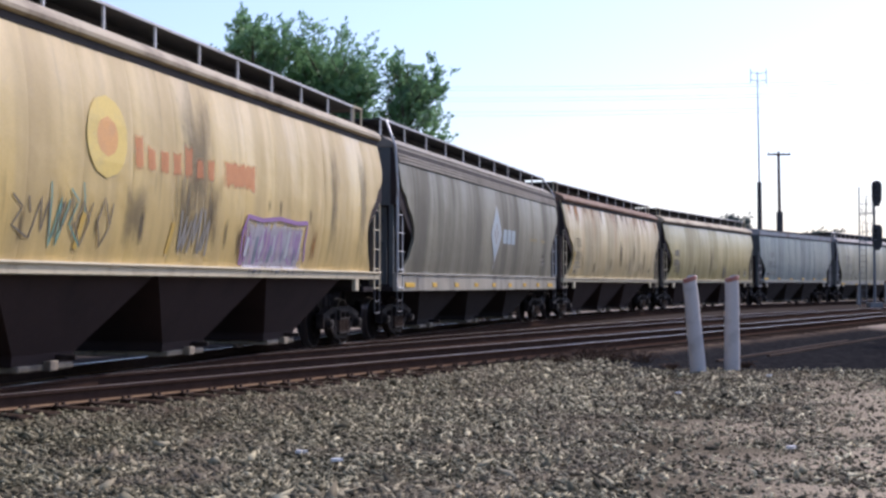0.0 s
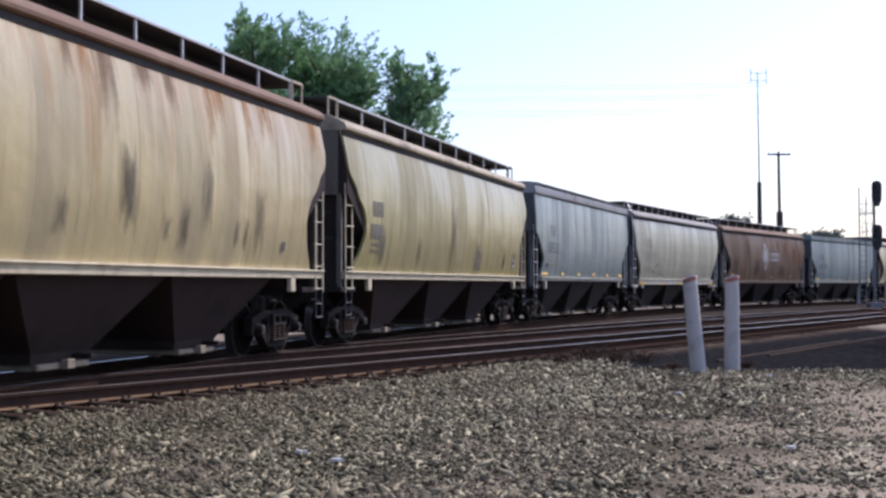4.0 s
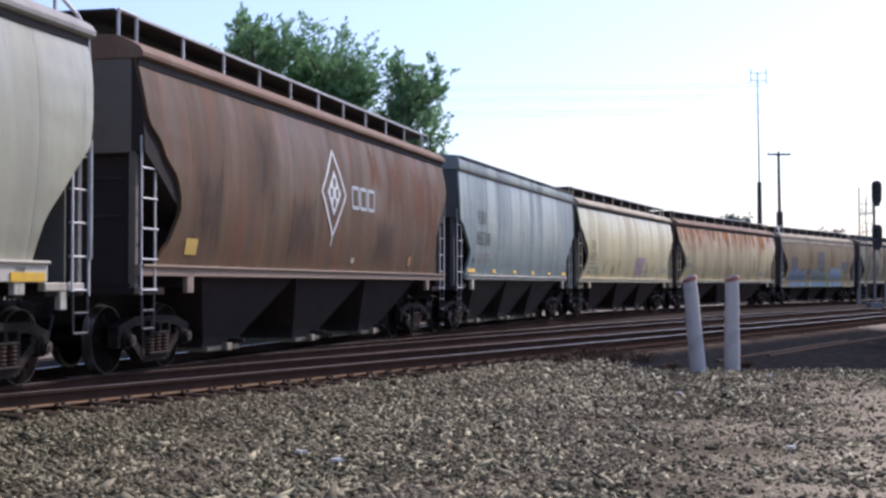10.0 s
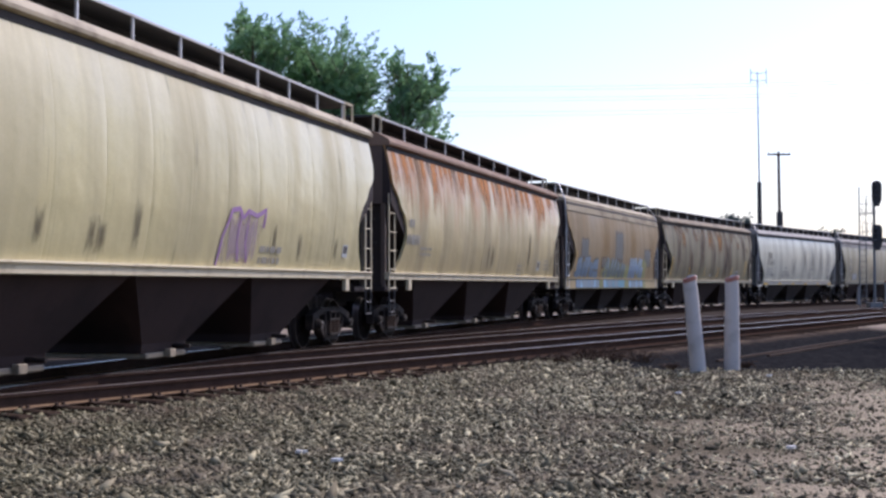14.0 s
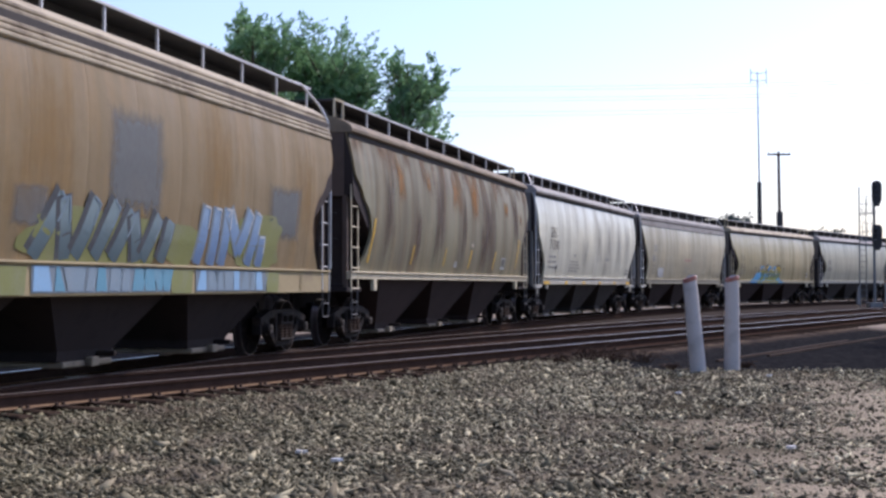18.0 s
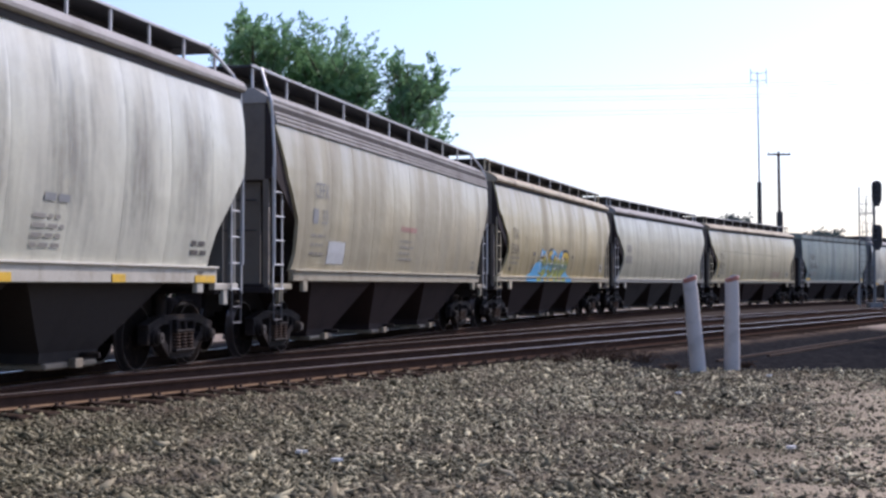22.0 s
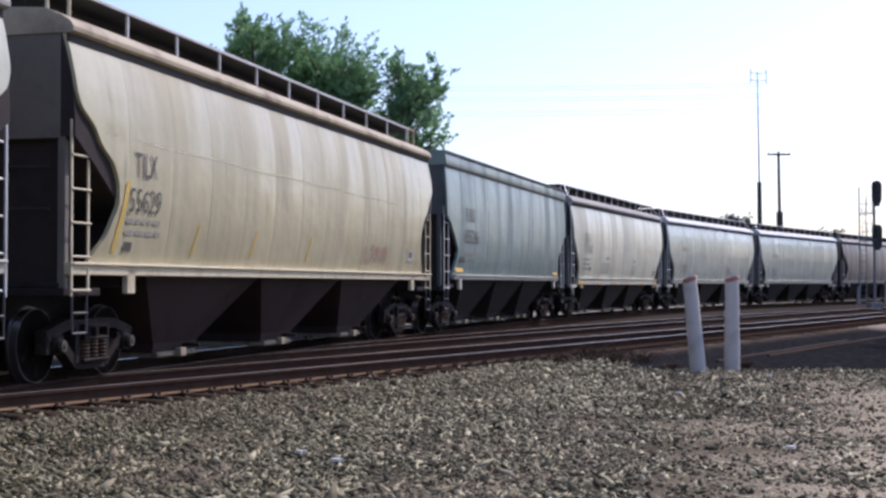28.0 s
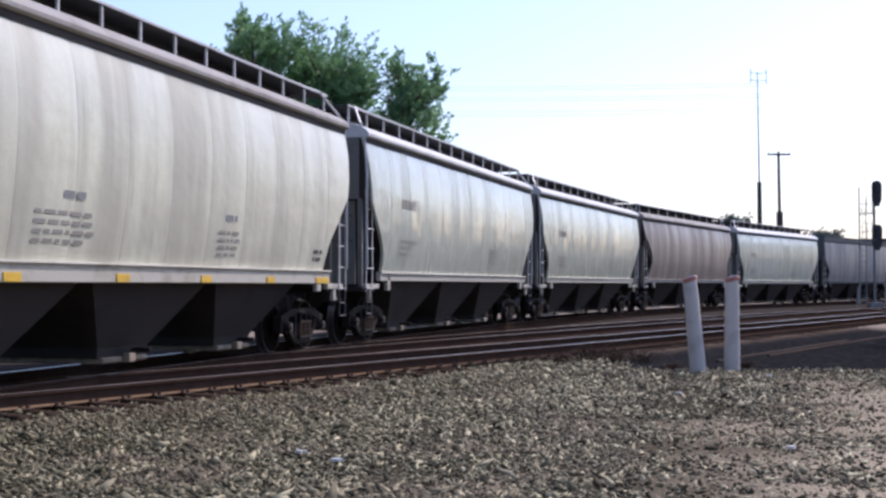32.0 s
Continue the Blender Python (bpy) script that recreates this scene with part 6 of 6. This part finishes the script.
        part("mark", strip(style, [(x0 + 3.0, 2.36), (x0 + 3.0, 2.64), (x0 + 3.17, 2.64), (x0 + 3.17, 2.36), (x0 + 3.0, 2.36)], 0.018, 0.02).mesh("mark"), c["dim"], car, "small stencilled frame")
        for u, z, w, h in ((4.05, 1.62, 0.07, 0.42), (9.75, 1.72, 0.06, 0.35)):
            part("mark", strip(style, [(x0 + u, z), (x0 + u + 0.16, z + h)], w, 0.02).mesh("mark"), c["dim"], car)
        for u in (4.05, 9.65):
            part("paint_patch", patch(style, (2.12, 2.24, lambda q, u=u: (x0 + u, x0 + u + 0.30)), 0.018).mesh("paint_patch"), c["dim"], car)
        placard(car, style, half - 1.95, 1.72, 0.30, 0.24)
    elif k == "P":
        bars(car, style, x0 + 1.45, 2.58, 1, 0.7, c["faded"], h=0.31)
        bars(car, style, x0 + 1.35, 2.12, 1, 0.95, c["faded"], h=0.31)
        bars(car, style, half - 1.9, 1.75, 2, 0.4, c["faded"])
    elif k == "Q":
        tilx(car, style, x0, "55629", LETTER)
        part("mark", strip(style, [(x0 + 1.06, 1.6), (x0 + 1.28, 2.5)], 0.10, 0.02).mesh("mark"), c["ochre"], car)
        part("mark", strip(style, on_wave(x0), 0.030, 0.02).mesh("mark"), c["mist"], car, "faint pale overspray line")
        scrawl(car, style, x0 + 11.5, x0 + 13.2, 1.64, 2.02, 6, c["fadedred"], 41, 0.035)
        for q in (3.4, 5.6, 8.2):
            part("mark", strip(style, [(x0 + q, 1.6), (x0 + q + 0.18, 2.05)], 0.06, 0.018).mesh("mark"), c["ochre"], car)
        placard(car, style, half - 2.0, 1.72, 0.30, 0.24)
        lettering(car, style, "TILX", -0.75, -0.25, 3.80, 0.16, LETTER, name="end_lettering", end_x=-half - 0.022)
        lettering(car, style, "55629", -0.78, -0.18, 3.58, 0.16, LETTER, name="end_lettering", end_x=-half - 0.022)
    elif k in "TUWY":
        bars(car, style, x0 + 2.2, 2.85, 1, 1.0, c["faded"], h=0.2)
        bars(car, style, x0 + 2.2, 2.1, 3, 1.1, c["faded"])
        bars(car, style, half - 6.0, 2.1, 3, 0.9, c["faded"])


def on_wave(x0):
    return [(x0 + 0.6 + 0.9 * i, 3.05 - 0.01 * i + 0.012 * math.sin(i * 2.0)) for i in range(16)]


# ---- things beside the line ----
def tree(name, label, x, y, height, radius, base, seed, leaves, lean=0.0, leaf=None):
    """A tapered trunk with limbs, and a crown of feathery sprays of small leaves."""
    r = random.Random(seed)
    t = thing(name, label, "tree", at=pose(x, y, -0.25))
    s = Shape()
    s.cyl((0, 0, 0), (lean * 0.3, 0, base), radius * 0.075, radius * 0.055, 10)
    s.cyl((lean * 0.3, 0, base), (lean, 0, height * 0.86), radius * 0.055, 0.02, 8)
    sprays = []
    for i in range(34):
        z0 = base * 0.85 + (height * 0.8 - base * 0.85) * (i / 34) ** 0.9
        a = i * 2.4 + r.random()
        span = radius * (0.35 + 0.75 * r.random()) * math.sin(math.pi * min(0.97, 0.28 + 0.72 * (z0 / height))) ** 0.6
        p = Vector((lean * z0 / height, 0, z0))
        q = p + Vector((math.cos(a) * span, math.sin(a) * span, span * r.uniform(0.35, 0.95)))
        s.cyl(p, q, 0.07, 0.015, 6)
        for k in range(9):
            o = p.lerp(q, r.uniform(0.25, 1.0))
            w = o + Vector((r.uniform(-0.35, 0.55), r.uniform(-0.4, 0.4), r.uniform(0.1, 0.7))) * radius * r.uniform(0.3, 0.8) * (0.45 if y > 150 else 1.0)
            s.cyl(o, w, 0.02, 0.006, 5)
            for f in (0.1, 0.3, 0.5, 0.7, 0.85, 1.0):
                sprays.append((o.lerp(w, f), (w - o).normalized(), 1.0 - 0.45 * f))
    part("trunk", s.mesh("trunk"), BARK, t)
    rng = np.random.default_rng(seed)
    far = 1.6 if y > 150 else 1.0
    each = 26
    n = leaves // each
    pick = rng.integers(0, len(sprays), n)
    o = np.array([list(q[0]) for q in sprays])[pick]
    g = np.array([list(q[1]) for q in sprays])[pick] * 0.8 + rng.normal(size=(n, 3)) * 0.55 + np.array([0.35, 0, 0.30])
    g /= np.linalg.norm(g, axis=1)[:, None]
    fat = np.array([q[2] for q in sprays])[pick]
    o = o + rng.normal(size=(n, 3)) * (0.075 * radius * fat)[:, None]
    span = (0.45 + 0.75 * rng.random(n)) * radius / 3.4 * (0.75 + 0.45 * fat)
    f = rng.random((n, each))
    side = rng.normal(size=(n, each, 3)) * (0.085 * (1.15 - f))[..., None] * far
    pos = o[:, None] + g[:, None] * (f * span[:, None])[..., None] + side
    pos[..., 2] -= 0.16 * (f * span[:, None]) ** 2
    pos = pos.reshape(-1, 3)
    m = len(pos)
    d = np.repeat(g, each, 0) * 0.9 + rng.normal(size=(m, 3)) * 0.6
    d /= np.linalg.norm(d, axis=1)[:, None]
    e = np.cross(d, rng.normal(size=(m, 3)))
    e /= np.linalg.norm(e, axis=1)[:, None]
    size = (0.065 + 0.085 * rng.random(m))[:, None] * far
    v = np.stack([pos - d * size, pos + e * size * 0.30, pos + d * size, pos - e * size * 0.30], 1).reshape(-1, 3)
    me = bpy.data.meshes.new("crown")
    me.from_pydata(v.tolist(), [], (np.arange(m)[:, None] * 4 + np.arange(4)[None]).tolist())
    me.materials.append(None)
    part("crown", me, leaf or LEAF, t)
    return t


def weed_backdrop():
    """Added dark weeds beyond the main track, blocking the light under the train."""
    rng = np.random.default_rng(77)
    n = 42000
    s = -45 + 175 * rng.random(n)
    off = -8.0 - 2.2 * rng.random(n)
    top = 1.5 + 0.5 * np.sin(s * 0.7) + 0.3 * np.sin(s * 2.3 + 1)
    z = -0.25 + top * rng.random(n) ** 0.8
    x, y, h = np.interp(s, _S, _X), np.interp(s, _S, _Y), heading(s)
    pos = np.stack([x + off * np.cos(h), y - off * np.sin(h), z], -1)
    d = rng.normal(size=(n, 3)) + np.array([0, 0, 0.8])
    d /= np.linalg.norm(d, axis=1)[:, None]
    e = np.cross(d, rng.normal(size=(n, 3)))
    e /= np.linalg.norm(e, axis=1)[:, None]
    size = (0.10 + 0.12 * rng.random(n))[:, None]
    v = np.stack([pos - d * size, pos + e * size * 0.45, pos + d * size, pos - e * size * 0.45], 1).reshape(-1, 3)
    me = bpy.data.meshes.new("weeds")
    me.from_pydata(v.tolist(), [], (np.arange(n)[:, None] * 4 + np.array([0, 1, 2, 3])[None]).tolist())
    me.materials.append(WEED)
    tagged(new("weeds", me), "added dark weed backdrop along the far side of the track", "weeds", kind="stuff")


def marker_post(x, y, lean, label):
    z = float(ground_z(np.array(x), np.array(y)))
    p = thing("marker_post", label, "post", "white marker posts", at=pose(x, y, z, 0, lean, 0))
    rings = []
    for i, (u, w) in enumerate([(-0.3, 0.152), (0.4, 0.145), (0.9, 0.138), (1.3, 0.134), (1.67, 0.13)]):
        rings.append([(w * math.cos(a * math.pi / 8) + 0.01 * math.sin(i * 3), w * math.sin(a * math.pi / 8), u) for a in range(16)])
    part("shaft", Shape().loft(rings).mesh("shaft", smooth=True), POSTW, p, "whitewashed timber shaft")
    rings = [[(w * math.cos(a * math.pi / 8), w * math.sin(a * math.pi / 8), u + 0.03 * math.cos(a * math.pi / 8)) for a in range(16)] for u, w in ((1.655, 0.134), (1.70, 0.136), (1.735, 0.118))]
    part("cap", Shape().loft(rings).mesh("cap", smooth=True), POSTR, p, "faded red painted top")
    part("crown_cap", Shape().cyl((0.05, 0, 1.72), (0.05, 0, 1.765), 0.10, 0.075, 12).mesh("crown_cap"), POSTW, p, "bare pale top")


def build_roadside():
    marker_post(4.66, 25.4, -5.0, "white marker post with red top, leaning")
    marker_post(5.38, 25.9, 0.4, "white marker post with red top, upright")
    marker_post(30.2, 101.0, 0, "small white marker post by the far track")
    marker_post(33.2, 104.0, 0, "small white marker post by the far track")
    # radio mast: stout lower tube, slender upper mast, loop aerials
    m = thing("radio_mast", "tall slender radio mast with loop aerials", "mast", at=pose(34.25, 150.0, -0.25))
    part("lower_tube", Shape().cyl((0.05, 0, 0), (0, 0, 12.6), 0.30, 0.24, 12).mesh("lower_tube", smooth=True), BLACK, m)
    part("upper_tube", Shape().cyl((0, 0, 12.6), (-0.12, 0, 24.6), 0.11, 0.06, 8).mesh("upper_tube", smooth=True), GALV, m)
    for sgn in (-1, 1):
        ant = Shape().tube([(0, 0, 23.6), (sgn * 0.85, 0, 23.7)], 0.04).tube([(0, 0, 24.4), (sgn * 0.85, 0, 24.5)], 0.04)
        ant.tube([(sgn * 0.85, 0, 23.3), (sgn * 0.85, 0, 24.9)], 0.05)
        part("aerial", ant.mesh("aerial"), GALV, m)
    # utility poles and wires
    pole = thing("utility_pole", "dark timber utility pole with crossarm", "utility pole", at=pose(36.4, 150.0, -0.25))
    part("shaft", Shape().cyl((0.1, 0, 0), (-0.05, 0, 15.9), 0.22, 0.15, 10).mesh("shaft", smooth=True), WOODP, pole)
    part("crossarm", Shape().box(-1.25, 1.25, -0.08, 0.08, 15.5, 15.7).mesh("crossarm"), WOODP, pole)
    for u in (-1.1, -0.5, 0.5, 1.1):
        part("insulator", kept("insul", lambda: Shape().cyl((0, 0, 15.7), (0, 0, 15.95), 0.06, 0.04, 8).mesh("insulator")), GALV, pole, at=pose(u, 0, 0))
    part("equipment_box", Shape().box(-0.3, 0.3, -0.35, 0.1, 7.0, 9.4).mesh("equipment_box"), BLACK, pole)
    # power line far behind, with a pole at either end
    line = thing("power_line", "thin dark power wires strung between timber poles", "power line", at=pose(0, 150.0, -0.25))
    for x in (-42.0, 100.0):
        part("pole", Shape().cyl((x, 0, 0), (x, 0, 24.5 if x < 0 else 26.8), 0.22, 0.14, 10).mesh("pole", smooth=True), WOODP, line)
        part("crossarm", Shape().box(x - 0.08, x + 0.08, -1.3, 1.3, 23.0, 23.2).box(x - 0.08, x + 0.08, -1.0, 1.0, 21.0, 21.2).mesh("crossarm"), WOODP, line)
    for y, z in ((-1.1, 24.2), (1.1, 23.9), (-1.1, 23.0), (1.1, 22.7), (-0.8, 21.5), (0.8, 21.1)):
        pts = [(-42 + 142 * k / 24, y, z + 0.12 * y - 1.5 * (1 - (k / 12 - 1) ** 2) + 2.6 * (k / 24 - 0.3)) for k in range(25)]
        part("wire", Shape().loft([[(x, u + du, w + dw) for du, dw in ((0.011, 0), (0, 0.011), (-0.011, 0), (0, -0.011))] for x, u, w in pts]).mesh("wire"), BLACK, line)
    # two worn rails lying in the dark ground
    for k in range(2):
        bar = thing("loose_rail", "worn steel rail lying in dark ground", "rail", "loose rails", at=pose(0, 0, -0.355))
        rail([(6.35 + 0.546 * (y - 29.9) + 0.42 * k, y) for y in np.arange(28.6 + 2.0 * k, 40.0 + 4.0 * k, 1.5)], bar, mat=RUSTY)
    # railway signal with two heads
    sg = thing("railway_signal", "railway signal with two black target heads and ladder", "railway signal", at=pose(26.15, 87.0, -0.25))
    part("mast", Shape().cyl((0.9, 0, 0), (0.9, 0, 7.4), 0.085, n=12).mesh("mast", smooth=True), SIGNAL, sg)
    part("base", Shape().box(0.5, 1.3, -0.4, 0.4, 0.0, 0.35).mesh("base"), SIGNAL, sg)
    lad = Shape()
    for u in (0.0, 0.42):
        lad.tube([(u, 0.1, 0), (u, 0.1, 7.6 if u == 0 else 6.9)], 0.045 if u == 0 else 0.03)
    for i in range(18):
        lad.tube([(0, 0.1, 0.4 + i * 0.36), (0.42, 0.1, 0.4 + i * 0.36)], 0.015)
    for z in (4.2, 5.9):
        lad.tube([(0, 0.1, z), (0.9, 0.1, z)], 0.03).tube([(0, 0.1, z + 0.05), (0, -0.5, z + 0.05), (0.9, -0.5, z + 0.05)], 0.025)
    part("ladder", lad.mesh("ladder"), SIGNAL, sg)
    for z in (4.25, 5.95):
        for u in (0.0, 0.31, 0.62):
            part("cage_post", kept("cagepost", lambda: Shape().cyl((0, -0.5, 0), (0, -0.5, 1.05), 0.02, n=6).mesh("cage_post")), SIGNAL, sg, at=pose(u, 0, z))
        for w in (0.55, 1.05):
            part("cage_rail", kept("cagerail", lambda: Shape().cyl((0, -0.5, 0), (0.62, -0.5, 0), 0.02, n=6).mesh("cage_rail")), SIGNAL, sg, at=pose(0, 0, z + w))
    for z in (7.37, 4.62):
        out = [(0.14, -1.0), (0.30, -0.60), (0.325, 0.30), (0.27, 0.50), (0.14, 0.61)]
        out = out + [(-u, w) for u, w in reversed(out)]
        head = part("signal_head", Shape().loft([[(1.05 + u, y, z + w) for u, w in out] for y in (-0.12, -0.06)]).box(0.9, 1.2, -0.06, 0.2, z - 0.45, z + 0.45).mesh("signal_head"), BLACK, sg)
        for dz in (-0.34, 0, 0.34):
            part("hood", Shape().cyl((1.05, -0.36, z + dz), (1.05, -0.1, z + dz), 0.13, n=12).mesh("hood"), BLACK, head)
    # trees behind the train
    tree("tree", "tall leafy green tree with feathery crown behind the train", -8.4, 62.0, 14.9, 2.7, 5.0, 3, 40000, lean=-0.1)
    tree("tree", "leafy green tree with feathery crown behind the train", -5.7, 63.0, 13.3, 3.5, 5.0, 8, 58000, lean=0.5)
    tree("tree", "small sparse green tree behind the train", -1.75, 62.0, 13.1, 2.1, 7.4, 14, 13500, lean=0.2)
    tree("tree", "small round tree far off", 42.8, 205.0, 12.6, 3.4, 5.0, 21, 30000, leaf=LEAF_BACKLIT)
    tree("tree", "small round tree far off", 57.2, 208.0, 10.2, 3.4, 4.0, 22, 24000, leaf=LEAF_BACKLIT)
    # a belt of trees on the near side of the line, whose shade falls on the ground by the posts
    belt = tree("tree", "broad leafy shade tree beside the tracks", 22.0, 41.5, 15.0, 4.6, 3.0, 31, 20000)
    tagged(belt, group="shade trees")
    for i, (x, y) in enumerate(((25.5, 47.5), (29.5, 54.0), (32.0, 38.0), (38.0, 25.0), (44.0, 12.0), (46.0, 0.0), (44.0, -14.0), (36.0, -28.0), (24.0, -38.0), (8.0, -44.0))):
        copy_thing(belt, pose(x, y, -0.42, 0, 0, 47 * i + 20))
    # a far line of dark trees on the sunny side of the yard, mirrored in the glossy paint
    wood = tree("tree", "dark dense tree in a far treeline", 62.0, 128.0, 11.0, 4.6, 1.5, 41, 20000, leaf=LEAF_BACKLIT)
    tagged(wood, group="treeline")
    for i in range(15):
        copy_thing(wood, pose(65.0 + 4.0 * i + 2.0 * math.sin(i * 2.1), 124.0 - 6.2 * i + 1.5 * math.cos(i * 1.7), -0.25, 0, 0, 67 * i))
    weed_backdrop()
    # tangles of dry stalks where the gravel ends
    r = random.Random(19)
    for x, y, w in ((2.75, 26.6, 0.55), (3.3, 26.9, 0.40), (2.2, 25.7, 0.35), (3.9, 27.3, 0.45), (4.3, 26.2, 0.22), (5.75, 26.6, 0.25)):
        z = float(ground_z(np.array(x), np.array(y)))
        g = Shape()
        for k in range(46):
            a, q = r.uniform(0, 6.283), r.uniform(0.2, 1.0) * w
            o = (r.uniform(-0.35, 0.35) * w, r.uniform(-0.3, 0.3) * w, -0.02)
            m = (o[0] + 0.5 * q * math.cos(a), o[1] + 0.5 * q * math.sin(a), r.uniform(0.10, 0.26) * w / 0.5)
            g.tube([o, m, (m[0] + 0.5 * q * math.cos(a + 0.7), m[1] + 0.5 * q * math.sin(a + 0.7), m[2] * r.uniform(0.2, 1.3))], 0.006, 4)
        dry = tagged(new("dry_weeds", g.mesh("dry_weeds", mat=STALK)), "tangle of dry brown weed stalks on the gravel", "weeds", "dry weeds", kind="stuff")
        dry.matrix_basis = pose(x, y, z)
    # litter
    r = random.Random(2)
    for x, y in ((-1.32, 12.9), (5.56, 23.7), (-4.77, 15.3), (3.37, 19.9), (-0.94, 12.3), (3.3, 13.2)):
        z = float(ground_z(np.array(x), np.array(y)))
        s = Shape()
        pts = [(0.05 * math.cos(a) * r.uniform(0.6, 1.3), 0.04 * math.sin(a) * r.uniform(0.6, 1.2)) for a in (0.2, 1.3, 2.4, 3.6, 4.9)]
        s.loft([[(u, w, h + 0.03 * u) for u, w in pts] for h in (0.03, 0.055)])
        lit = tagged(new("litter", s.mesh("litter", mat=WHITE_P)), "crumpled white paper scrap on the gravel", "litter", "paper scraps")
        lit.matrix_basis = pose(x, y, z)


build_ground()
build_tracks()
train = build_train()
build_roadside()
build_stones()


def motions():
    """The train rolls towards the camera's left along the main track."""
    for car, ahead, pivot in train:
        rows = []
        for i in range(65):
            t = i * 0.5
            s = ahead - travelled(t)
            a, b = on_track(s - pivot), on_track(s + pivot)
            rz = math.degrees(math.atan2(b[1] - a[1], b[0] - a[0]))
            rows.append((t, pose((a[0] + b[0]) / 2, (a[1] + b[1]) / 2, 0.0, 0, 0, rz)))
        walk(car, rows)
    # the wheels turn with the distance travelled; axles alike share their keys
    for sgn in (-1, 1):
        first = WHEELSETS[sgn][0]
        walk(first, [(k / 15, pose(sgn * 0.89, 0, 0.457, 0, -math.degrees(travelled(k / 15) / 0.457) % 360, 0)) for k in range(481)])
        for w in WHEELSETS[sgn][1:]:
            w.rotation_mode = "QUATERNION"
            w.animation_data_create()
            w.animation_data.action = first.animation_data.action
            w.animation_data.action_slot = first.animation_data.action_slot


motions()
